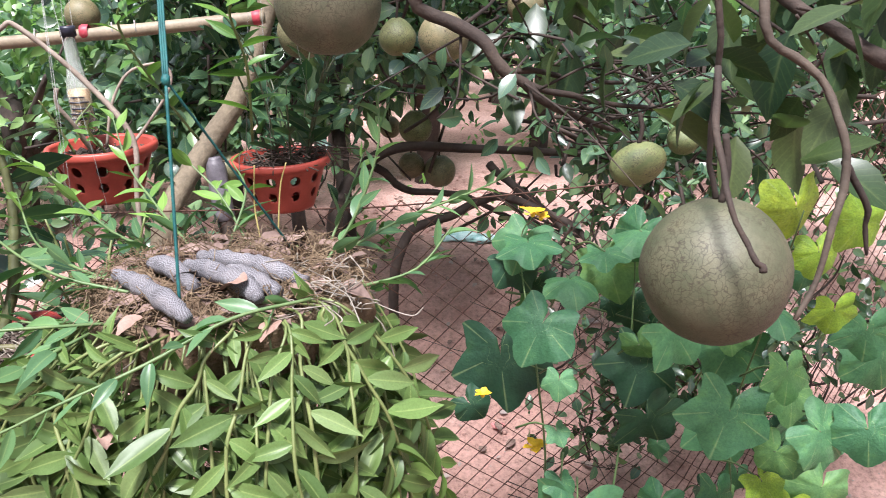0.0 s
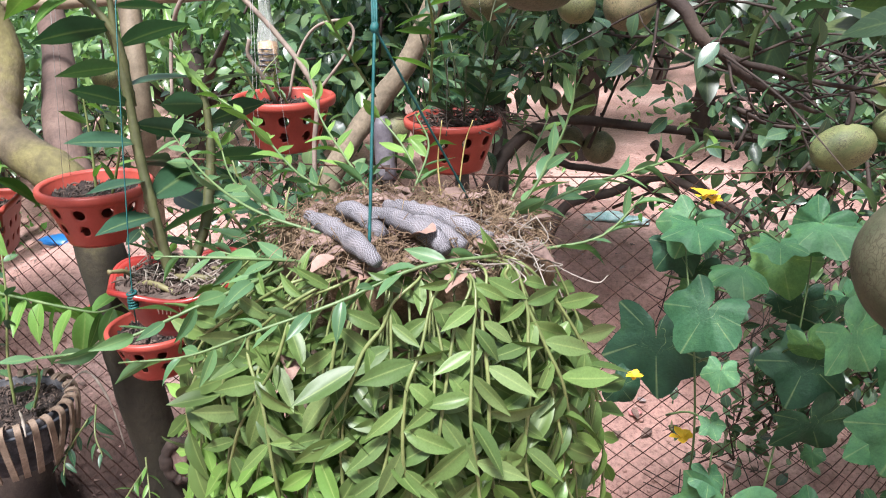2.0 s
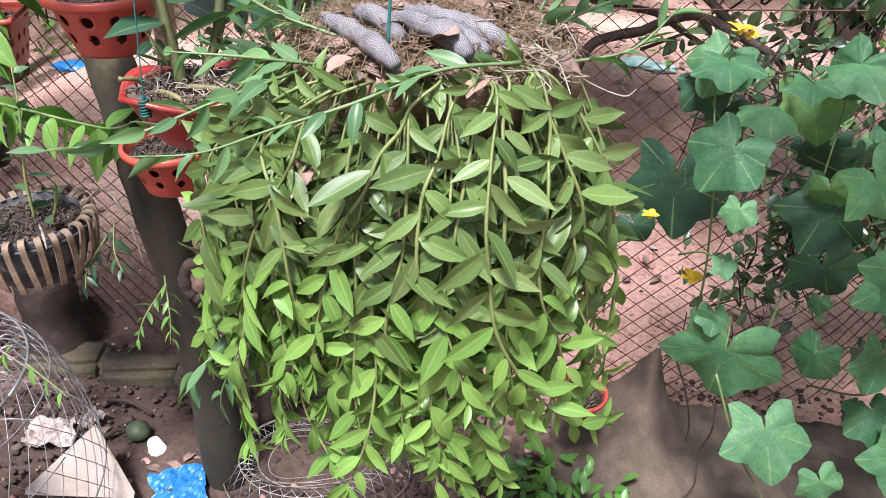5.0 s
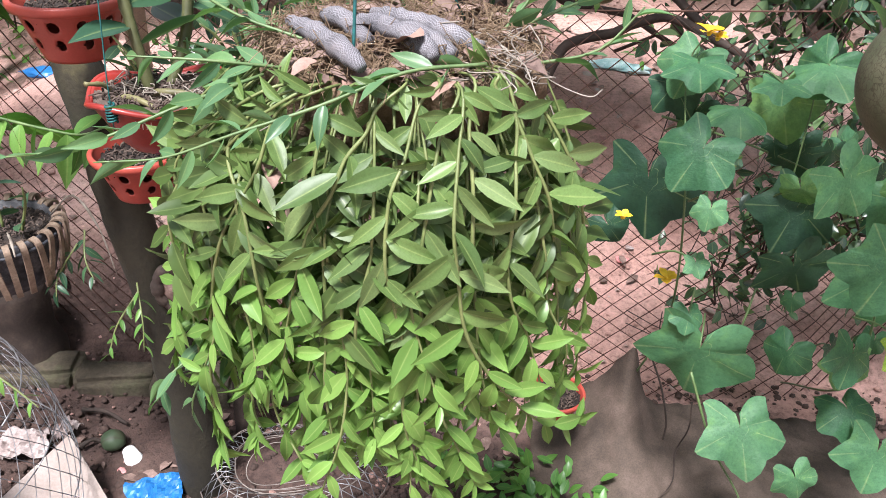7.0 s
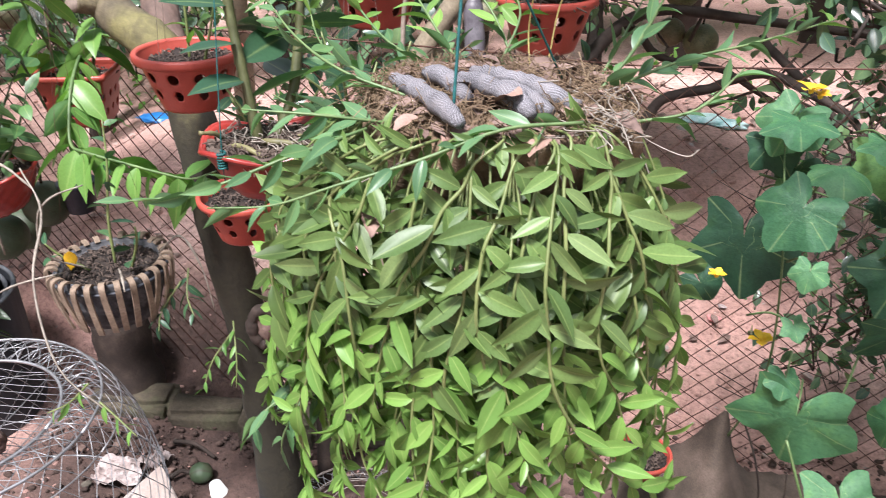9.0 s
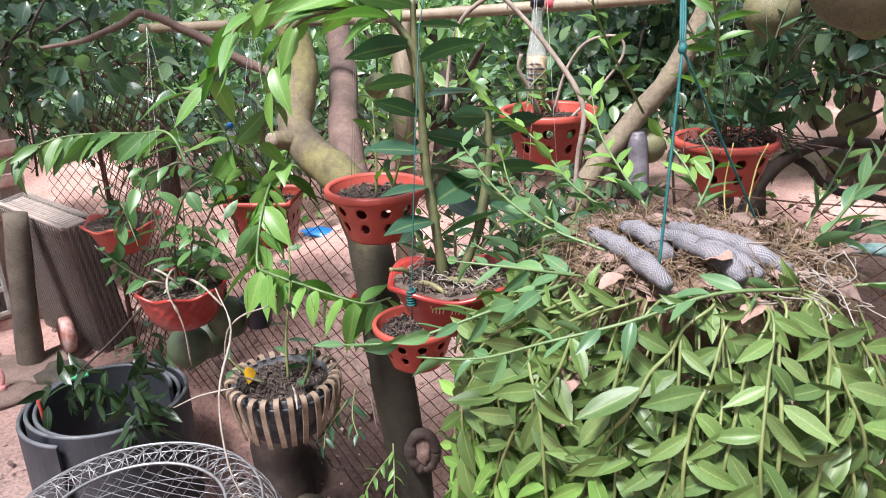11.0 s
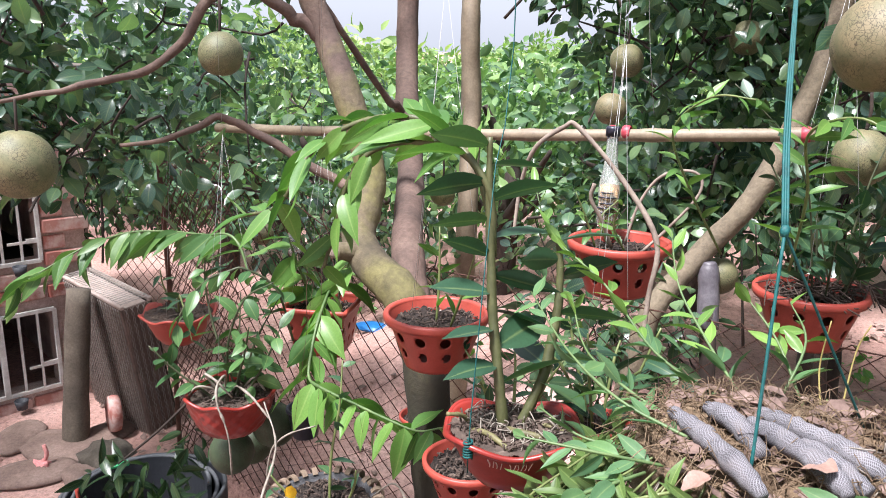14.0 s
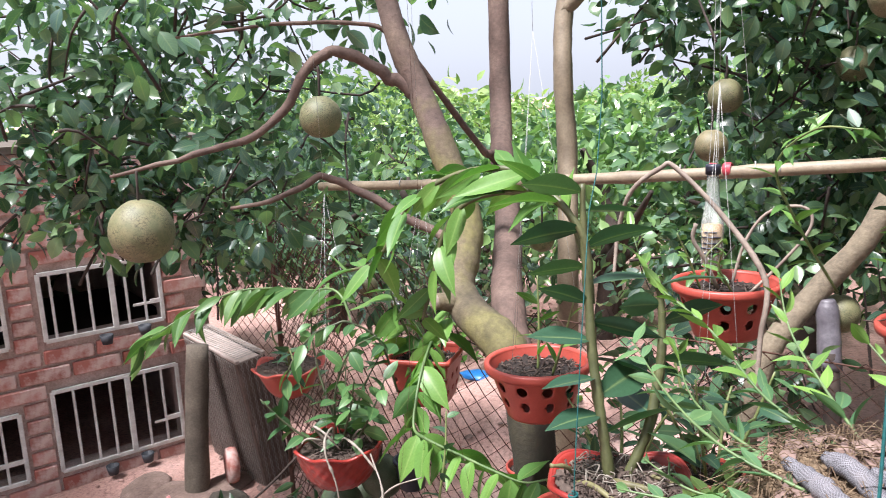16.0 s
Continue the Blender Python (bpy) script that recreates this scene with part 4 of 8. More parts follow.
# ---- orchard behind, and unseen trees added for shade ----
def orchard_tree(x, y, h, r, n, mat, leaf, seed, low=0.35, kinds=PLAIN, gap=0.25):
    g = float(ground_z(x, y))
    t = thing("orchard_tree", (x, y, g), "leafy pomelo tree of the orchard, low crown, some added unseen for shade", "tree", "orchard trees")
    limb(t, [(x, y, g - 0.1), (x + 0.05, y, g + 0.5 * h * low + 0.2), (x, y + 0.1, g + h * 0.6), (x - 0.1, y, g + h * 0.85)], [0.07, 0.06, 0.04, 0.015], M_BARK_DARK, 8, "trunk")
    for a in np.arange(5) * 1.25 + seed:
        e = (x + r * 0.75 * math.cos(a), y + r * 0.75 * math.sin(a), g + h * rng.uniform(0.45, 0.85))
        limb(t, [(x, y, g + h * 0.3), ((x + e[0]) / 2, (y + e[1]) / 2, g + h * 0.5), e], [0.04, 0.025, 0.01], M_BARK_DARK, 6)
    C = sprays((x, y, g + h * (0.5 + low * 0.35)), (r, r, h * (0.5 - low * 0.32)), n, 0.2, 0.8, gap, 1.6)
    C = C[C[:, 2] > g + 0.12]
    J = Joined()
    foliage(J, kinds, C, 9, 0.17, leaf, 0.4, 0.5)
    put("crown", J.mesh("crown"), mat, t)


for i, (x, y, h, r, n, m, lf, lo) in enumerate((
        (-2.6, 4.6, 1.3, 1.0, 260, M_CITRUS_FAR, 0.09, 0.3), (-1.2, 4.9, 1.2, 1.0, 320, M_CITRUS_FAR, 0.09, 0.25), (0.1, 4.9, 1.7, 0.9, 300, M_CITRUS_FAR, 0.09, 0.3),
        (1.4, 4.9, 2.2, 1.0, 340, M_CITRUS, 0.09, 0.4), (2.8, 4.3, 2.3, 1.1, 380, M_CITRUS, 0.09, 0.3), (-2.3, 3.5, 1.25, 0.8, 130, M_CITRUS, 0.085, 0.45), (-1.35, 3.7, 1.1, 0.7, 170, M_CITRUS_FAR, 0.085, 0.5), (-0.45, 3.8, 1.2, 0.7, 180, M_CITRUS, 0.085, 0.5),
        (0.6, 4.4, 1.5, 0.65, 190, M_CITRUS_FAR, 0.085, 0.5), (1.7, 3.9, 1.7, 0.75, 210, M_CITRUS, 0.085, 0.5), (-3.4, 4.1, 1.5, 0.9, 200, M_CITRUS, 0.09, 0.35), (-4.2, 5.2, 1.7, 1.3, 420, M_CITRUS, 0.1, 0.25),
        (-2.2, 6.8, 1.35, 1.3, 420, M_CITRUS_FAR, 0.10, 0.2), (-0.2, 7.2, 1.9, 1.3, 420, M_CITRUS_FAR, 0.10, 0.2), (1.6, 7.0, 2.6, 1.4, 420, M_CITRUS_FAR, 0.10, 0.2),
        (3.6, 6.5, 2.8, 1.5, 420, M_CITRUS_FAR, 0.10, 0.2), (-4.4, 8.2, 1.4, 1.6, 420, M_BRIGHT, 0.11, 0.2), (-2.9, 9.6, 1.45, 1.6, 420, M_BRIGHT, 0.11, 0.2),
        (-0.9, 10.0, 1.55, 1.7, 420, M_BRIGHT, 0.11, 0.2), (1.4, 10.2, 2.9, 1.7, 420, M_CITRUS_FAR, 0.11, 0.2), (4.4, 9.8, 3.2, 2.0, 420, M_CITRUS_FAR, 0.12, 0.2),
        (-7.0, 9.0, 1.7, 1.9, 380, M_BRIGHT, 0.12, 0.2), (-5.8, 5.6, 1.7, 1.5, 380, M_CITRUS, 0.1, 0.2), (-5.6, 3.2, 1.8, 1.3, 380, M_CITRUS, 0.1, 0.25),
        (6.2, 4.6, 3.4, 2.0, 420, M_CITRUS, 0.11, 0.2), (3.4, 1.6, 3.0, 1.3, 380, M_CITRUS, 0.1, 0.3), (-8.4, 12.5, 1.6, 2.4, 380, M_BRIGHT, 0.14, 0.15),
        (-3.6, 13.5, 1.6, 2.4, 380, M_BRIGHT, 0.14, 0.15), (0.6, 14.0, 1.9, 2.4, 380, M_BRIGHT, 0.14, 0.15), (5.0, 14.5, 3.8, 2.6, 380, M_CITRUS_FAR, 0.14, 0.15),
        # The six trees below stand unseen, added to shade the yard and cut skylight.
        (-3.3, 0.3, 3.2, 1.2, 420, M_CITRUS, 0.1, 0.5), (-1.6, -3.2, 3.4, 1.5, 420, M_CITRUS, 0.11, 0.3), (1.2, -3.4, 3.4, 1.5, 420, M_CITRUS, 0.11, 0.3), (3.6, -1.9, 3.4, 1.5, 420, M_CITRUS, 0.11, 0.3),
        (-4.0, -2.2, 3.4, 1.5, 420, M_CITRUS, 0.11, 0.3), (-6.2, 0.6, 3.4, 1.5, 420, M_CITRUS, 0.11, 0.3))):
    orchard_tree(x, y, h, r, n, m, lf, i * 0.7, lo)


def far_hedge():
    J = Joined()
    a = rng.uniform(radians(25), radians(160), 1700)
    d = rng.uniform(17, 34, 1700)
    z = 0.5 + 1.7 * rng.random(1700) * (0.7 + 0.3 * np.sin(a * 9))
    foliage(J, PLAIN, np.stack([d * np.cos(a), d * np.sin(a), z], 1), 9, 0.7, 0.45, 0.3, 0.5)
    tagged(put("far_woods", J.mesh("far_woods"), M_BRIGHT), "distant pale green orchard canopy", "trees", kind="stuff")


far_hedge()


def undergrowth():
    J = Joined()
    k = 110
    x, y = rng.uniform(-2.6, 3.0, k), rng.uniform(2.7, 5.2, k)
    keep = (noise_list := np.array([noise.noise(Vector((a * 1.2, b * 1.2, 4))) for a, b in zip(x, y)])) > 0.05
    x, y = x[keep], y[keep]
    foliage(J, PLAIN, np.stack([x, y, ground_z(x, y) + rng.uniform(0.03, 0.2, len(x))], 1), 14, 0.12, 0.06, 0.1, 0.6)
    tagged(put("undergrowth", J.mesh("undergrowth"), M_SMALL), "low green weeds on the earth under trees", "weeds", kind="stuff")


undergrowth()


# ---- hanging basket orchid ----
BASKET = np.array([-0.04, 0.83, 1.375])


def blades(name, kinds, mat):
    out = []
    for leaf in kinds:
        me = mesh(name, *leaf)
        me.materials.append(mat)
        out.append(me)
    return out


def pin(name, me, parent, p, d, nrm, s):
    """One leaf as a part of its plant."""
    R = turns(np.asarray(d, float)[None], np.asarray(nrm, float)[None], np.array([s]))[0]
    ob = new(name, me)
    ob.parent = parent
    ob.matrix_basis = Matrix.Translation(Vector(p) - parent.location) @ Matrix(R.tolist()).to_4x4()
    return ob


def curved_blade(rows, width, fold=0.2, curl=0.15, peak=0.42, bend=0.0, ripple=0.0):
    """A leaf of length 1 along +y with a rounded, channelled section, bent to one side and curling down."""
    V, uv, F = [], [], []
    for i in range(rows + 1):
        t = i / rows
        s = t ** (math.log(0.5) / math.log(peak))
        w = 0.5 * width * math.sin(math.pi * min(max(s, 0.0), 1.0)) ** (0.82 if t < peak else 0.82 + 0.75 * (t - peak)) if 0 < i < rows else (0.012 if i == 0 else 0.002)
        for c in (-1.0, -0.55, 0.0, 0.55, 1.0):
            lift = fold * w * (1.25 * abs(c) - 0.55 * c * c) + ripple * w * math.sin(7 * t + 2 * c) * abs(c)
            V.append((c * w + bend * t * t, t * (1 - 0.1 * abs(curl)), lift - curl * t * t))
            uv.append((0.5 + 0.5 * c, t))
    for i in range(rows):
        q = 5 * i
        F += [[q + k, q + k + 1, q + k + 6, q + k + 5] for k in range(4)]
    return np.array(V), F, np.array(uv)


ORCHID = [curved_blade(6, 0.315, 0.5, 0.12, 0.44, 0.03), curved_blade(6, 0.345, 0.6, 0.26, 0.45, -0.05, 0.1), curved_blade(6, 0.30, 0.45, 0.02, 0.42, 0.06),
          curved_blade(6, 0.35, 0.4, -0.12, 0.46, -0.02, 0.12), curved_blade(6, 0.33, 0.8, 0.36, 0.42, 0.08)]


def curtain_radius(z):
    """How far the curtain of canes hangs from the basket's axis at a height."""
    return 0.12 + 0.09 * math.sqrt(min(1.0, max(0.0, (1.395 - z) / 0.13)))


def basket_orchid():
    c = BASKET
    t = thing("hanging_orchid", tuple(c), "cascading orchid with fresh green pointed leaves in a hanging basket", "orchid")
    hung = []

    def cane(*steps, out=0.0):
        """A cane on the curtain by degrees round the basket and heights."""
        P = []
        for k, (deg, z) in enumerate(steps):
            r = curtain_radius(z) + out * k / len(steps) + rng.normal() * 0.003 + 0.045 * max(0.0, -math.cos(radians(deg)) - 0.6) / 0.4 * min(1.0, k / 3)
            P.append((c[0] + r * math.cos(radians(deg)), c[1] + r * math.sin(radians(deg)), z))
        d0 = radians(steps[0][0])
        P.insert(0, (c[0] + 0.085 * math.cos(d0), c[1] + 0.085 * math.sin(d0), steps[0][1] - 0.012))
        hung.append([np.array(p) for p in P])

    cane((-119, 1.375), (-134, 1.35), (-138, 1.31), (-128, 1.26), (-124, 1.20), (-125, 1.12), (-125, 1.05), (-126, 1.00), (-116, 0.96))
    cane((-112, 1.375), (-126, 1.35), (-127, 1.30), (-136, 1.23), (-142, 1.15), (-152, 1.03), (-154, 0.95), (-152, 0.89))
    cane((-82, 1.385), (-91, 1.37), (-94, 1.35), (-99, 1.33), (-102, 1.30), (-107, 1.27), (-111, 1.23), (-117, 1.15), (-120, 1.08))
    cane((-70, 1.385), (-78, 1.37), (-83, 1.33), (-87, 1.30), (-88, 1.24), (-86, 1.19), (-83, 1.13), (-84, 1.06), (-81, 1.00), (-74, 0.94))
    cane((-92, 1.375), (-91, 1.30), (-92, 1.24), (-95, 1.19), (-96, 1.15), (-93, 1.12), (-92, 1.02))
    cane((-64, 1.38), (-72, 1.35), (-76, 1.31), (-79, 1.26), (-80, 1.21), (-78, 1.16), (-75, 1.11), (-73, 1.05), (-69, 1.01), (-61, 0.93))
    cane((-47, 1.385), (-49, 1.375), (-46, 1.35), (-44, 1.31), (-41, 1.27), (-35, 1.20), (-28, 1.10), (-22, 1.02))
    cane((-45, 1.385), (-46, 1.35), (-49, 1.32), (-53, 1.28), (-55, 1.22), (-53, 1.17), (-46, 1.12), (-38, 1.03))
    cane((-63, 1.38), (-69, 1.33), (-72, 1.28), (-71, 1.23), (-69, 1.17), (-62, 1.11), (-48, 1.03), (-36, 0.985), (-27, 0.965), out=0.04)
    cane((-41, 1.385), (-34, 1.35), (-27, 1.28), (-16, 1.19), (-11, 1.12), (-12, 1.06), (-13, 0.99), out=0.02)
    cane((-102, 1.38), (-107, 1.35), (-108, 1.30), (-105, 1.24), (-105, 1.16), (-106, 1.08), (-104, 0.99))
    cane((-117, 1.375), (-134, 1.33), (-153, 1.24), (-158, 1.15), (-158, 1.07), (-157, 1.00), (-154, 0.92))
    cane((-57, 1.385), (-63, 1.35), (-65, 1.30), (-66, 1.24), (-64, 1.18), (-61, 1.10), (-58, 1.04))
    cane((-130, 1.37), (-146, 1.33), (-166, 1.26), (-174, 1.17), (-176, 1.09), (-178, 1.02), out=0.03)
    shown = len(hung)
    # further canes that fill the curtain behind these and round the sides
    for i in range(98):
        deg = -212.0 + 237.0 * ((i * 0.61803) % 1.0) if i < 82 else 25.0 + 130.0 * ((i * 0.61803) % 1.0)
        sway = rng.normal() * 7
        end = rng.uniform(0.98, 1.12) if i % 3 else rng.uniform(0.91, 0.98)
        back = -rng.uniform(0.012, 0.075) if i < 82 else -rng.uniform(0.0, 0.05)
        zs = np.linspace(1.375, end, 7)
        P = []
        for k, z in enumerate(zs):
            q = radians(deg + sway * (k / 6) ** 1.5 + 3 * math.sin(i + k))
            r = curtain_radius(z) + back + rng.normal() * 0.005 + 0.006 * k * (i % 4 == 0) + 0.06 * max(0.0, -math.cos(q) - 0.5) / 0.5 * min(1.0, k / 2)
            P.append(np.array([c[0] + r * math.cos(q), c[1] + r * math.sin(q), z]))
        hung.append(P)
    free = [[(-0.16, 0.74, 1.37), (-0.22, 0.68, 1.36), (-0.30, 0.64, 1.335), (-0.37, 0.63, 1.325)],
            [(-0.12, 0.78, 1.39), (-0.20, 0.80, 1.41), (-0.27, 0.86, 1.43), (-0.34, 0.95, 1.46)],
            [(-0.10, 0.90, 1.38), (-0.19, 0.97, 1.40), (-0.27, 1.05, 1.45), (-0.36, 1.10, 1.50), (-0.40, 1.14, 1.56)],
            [(0.06, 0.84, 1.38), (0.10, 0.86, 1.43), (0.13, 0.87, 1.50), (0.135, 0.88, 1.56)],
            [(0.08, 0.88, 1.38), (0.16, 0.92, 1.405), (0.24, 0.95, 1.42), (0.33, 0.99, 1.44)],
            [(-0.03, 0.95, 1.38), (-0.06, 0.99, 1.43), (-0.10, 1.02, 1.47)],
            [(0.05, 0.72, 1.395), (-0.02, 0.69, 1.395), (-0.09, 0.655, 1.375), (-0.16, 0.635, 1.355), (-0.22, 0.625, 1.335), (-0.28, 0.62, 1.33)],
            [(-0.14, 0.76, 1.37), (-0.21, 0.73, 1.385), (-0.28, 0.72, 1.39)]]
    free += [[(-0.13, 0.84, 1.37), (-0.21, 0.88, 1.39), (-0.27, 0.95, 1.40), (-0.31, 1.03, 1.44)], [(-0.09, 0.93, 1.38), (-0.14, 1.0, 1.42), (-0.18, 1.06, 1.46), (-0.20, 1.1, 1.52)],
             [(-0.05, 0.94, 1.38), (-0.03, 1.0, 1.43), (-0.05, 1.05, 1.46)], [(0.07, 0.92, 1.38), (0.10, 0.97, 1.43), (0.12, 1.0, 1.47)],
             [(-0.15, 0.80, 1.36), (-0.23, 0.80, 1.36), (-0.29, 0.83, 1.37)], [(0.10, 0.80, 1.37), (0.16, 0.79, 1.39), (0.20, 0.80, 1.43)],
             [(-0.24, 0.78, 1.06), (-0.27, 0.74, 1.03), (-0.30, 0.71, 1.01), (-0.315, 0.70, 0.98)], [(-0.23, 0.80, 1.00), (-0.27, 0.76, 0.985), (-0.29, 0.745, 0.95), (-0.295, 0.74, 0.92)]]
    for s in ([(-0.011, 0.95, 1.474), (-0.016, 0.95, 1.422), (-0.010, 0.93, 1.378)], [(0.026, 0.95, 1.475), (0.016, 0.95, 1.443), (0.008, 0.93, 1.378)]):
        rod("dry_shoot", s, [0.0007, 0.001, 0.0012], M_DRYSHOOT, t, "leafless straw-yellow shoot", sides=6, knob=0.1)
    meshes = blades("orchid_blade", ORCHID, M_ORCHID)
    young = blades("young_blade", ORCHID, M_YOUNG)
    shoots = blades("shoot_blade", ORCHID, M_SHOOT)
    spots = []
    for i, s in enumerate(hung):
        near = i < shown
        rod("stem", s, [0.0013, 0.0016, 0.0019, 0.0019, 0.0016, 0.0012] if near else [0.0012, 0.0014, 0.0017, 0.0017, 0.0014, 0.001], M_STEM, t, sides=7, res=5, knob=0.06)
        P = smooth_path(s, 8)
        q, d, u = along(P, 0.0205 if near else 0.0185, (0.03 if near else 0.05) + 0.03 * rng.random())
        n = len(q)
        away = unit(unit(np.stack([q[:, 0] - c[0], q[:, 1] - c[1], 0 * u], 1)) - (0.0, 0.55, 0.0))
        side = unit(np.cross(d, away))
        sgn = np.where((np.arange(n) + i) % 2 == 0, 1.0, -1.0)[:, None]
        drop = np.clip(0.15 + 0.75 * u + rng.normal(size=n) * 0.22, -0.1, 1.1)[:, None]
        way = unit(side * sgn * (1.05 - 0.45 * drop) + d * drop + away * rng.normal(0.16, 0.16, (n, 1)) - Z3 * rng.uniform(0.05, 0.4, (n, 1)))
        face = unit(away * 0.8 + Z3 * 0.18 + side * sgn * rng.normal(0.15, 0.4, (n, 1)) + rng.normal(size=(n, 3)) * 0.33)
        size = (0.063 - 0.027 * np.clip(u - 0.4, 0, 1)) * rng.uniform(0.72, 1.08, n) * np.clip(0.40 + 1.8 * u, 0, 1)
        fresh = 0.5 + 0.12 * rng.random()
        for j in range(n):
            if rng.random() > 0.06:
                spots.append((q[j], way[j], face[j], size[j], u[j] > fresh, i + j, near))
        e, go = P[-1], unit(P[-1] - P[-4])
        for j in range(4):
            dd = unit(go + rng.normal(size=3) * 0.5)
            spots.append((e, dd, unit(away[-1] + rng.normal(size=3) * 0.4), rng.uniform(0.026, 0.042), True, i + j, near))
    for i, s in enumerate(free):
        rod("stem", s, [0.0019, 0.0017, 0.0014, 0.0008], M_VSTEM, t, sides=6, res=6, knob=0.07)
        q, d, f, sz = cane_leaves(smooth_path([np.array(p) for p in s], 8), 0.0148, 0.049, 0.02, 0.72, Z3, 0.25, 0.2, 0.4, 0.05)
        spots += [(a, b, g, h, 2, i + j, True) for j, (a, b, g, h) in enumerate(zip(q, d, f, sz))]
    # The leaves of the outer canes, and the nearest of the rest, are pieces of their own.
    spots.sort(key=lambda a: (not a[6], a[0][1]))
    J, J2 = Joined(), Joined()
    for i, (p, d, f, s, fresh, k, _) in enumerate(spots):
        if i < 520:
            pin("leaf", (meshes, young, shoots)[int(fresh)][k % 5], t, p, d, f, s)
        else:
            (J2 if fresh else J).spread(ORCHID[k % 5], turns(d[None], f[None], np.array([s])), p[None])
    inner = put("foliage", J.mesh("foliage"), M_ORCHID_SHADE, t)
    inner["kind"] = "stuff"
    put("young_foliage", J2.mesh("young_foliage"), M_YOUNG_J, t)["kind"] = "stuff"
    # coir
    bm = bmesh.new()
    bmesh.ops.create_icosphere(bm, subdivisions=4, radius=1.0)
    for v in bm.verts:
        k = 1 + 0.16 * noise.fractal(v.co * 2.5, 0.8, 2.0, 5)
        v.co = Vector((v.co.x * 0.148, v.co.y * 0.122, v.co.z * (0.028 if v.co.z > 0 else 0.15))) * k
    put("coir_bed", from_bm("coir_bed", bm), M_FIBRE, t, "matted brown coir and moss", loc=(c[0], c[1], c[2] - 0.012))
    J = Joined()
    for i in range(760):
        a, r = rng.uniform(0, 6.28), 0.150 * rng.random() ** 0.45
        p = np.array([c[0] + r * math.cos(a), c[1] + 0.88 * r * math.sin(a), c[2] + 0.012 - 0.5 * max(0, r - 0.12)])
        w = np.r_[rng.normal(size=2), 0.0] * 0.015
        J.add(*tube([p - w, p + (0, 0, rng.uniform(0.003, 0.022)), p + w + rng.normal(size=3) * 0.012], 0.0005, 3, 4))
    D = Joined()
    for i in range(170):
        a, r = rng.uniform(0, 6.28), 0.145 * rng.random() ** 0.5
        p = np.array([[c[0] + r * math.cos(a), c[1] + 0.85 * r * math.sin(a), c[2] + 0.018 - 0.4 * max(0, r - 0.11)]])
        D.spread(PLAIN[i % 2], turns(np.r_[rng.normal(size=2), 0.1][None], (rng.normal(size=3) * 0.35 + Z3)[None], np.array([rng.uniform(0.014, 0.042)])), p)
    put("leaf_mould", D.mesh("leaf_mould"), M_DEAD, t)["kind"] = "stuff"
    fib = put("fibre_mat", J.mesh("fibre_mat"), M_FIBRE, t)
    fib["kind"] = "stuff"
    J = Joined()
    for i in range(10):
        a = rng.uniform(2.9, 6.5)
        p = c + np.array([0.13 * math.cos(a), 0.13 * math.sin(a), -0.02])
        e = p + np.array([0.05 * math.cos(a), 0.05 * math.sin(a), -rng.uniform(0.03, 0.12)])
        J.add(*tube([p, (p + e) / 2 + rng.normal(size=3) * 0.01, e + rng.normal(size=3) * 0.01], 0.0008, 4, 4))
    for i in range(70):
        p = np.array([c[0] + rng.uniform(0.05, 0.14), c[1] - rng.uniform(0.0, 0.11), c[2] + 0.012 + rng.uniform(-0.02, 0.012)])
        w = rng.normal(size=(3, 3)) * (0.012, 0.012, 0.007)
        J.add(*tube([p, p + w[0], p + w[0] + w[1], p + w[0] + w[1] + w[2]], 0.0007, 4, 4))
    put("root_mass", J.mesh("root_mass"), M_ROOT, t)["kind"] = "stuff"
    return t


basket_orchid()


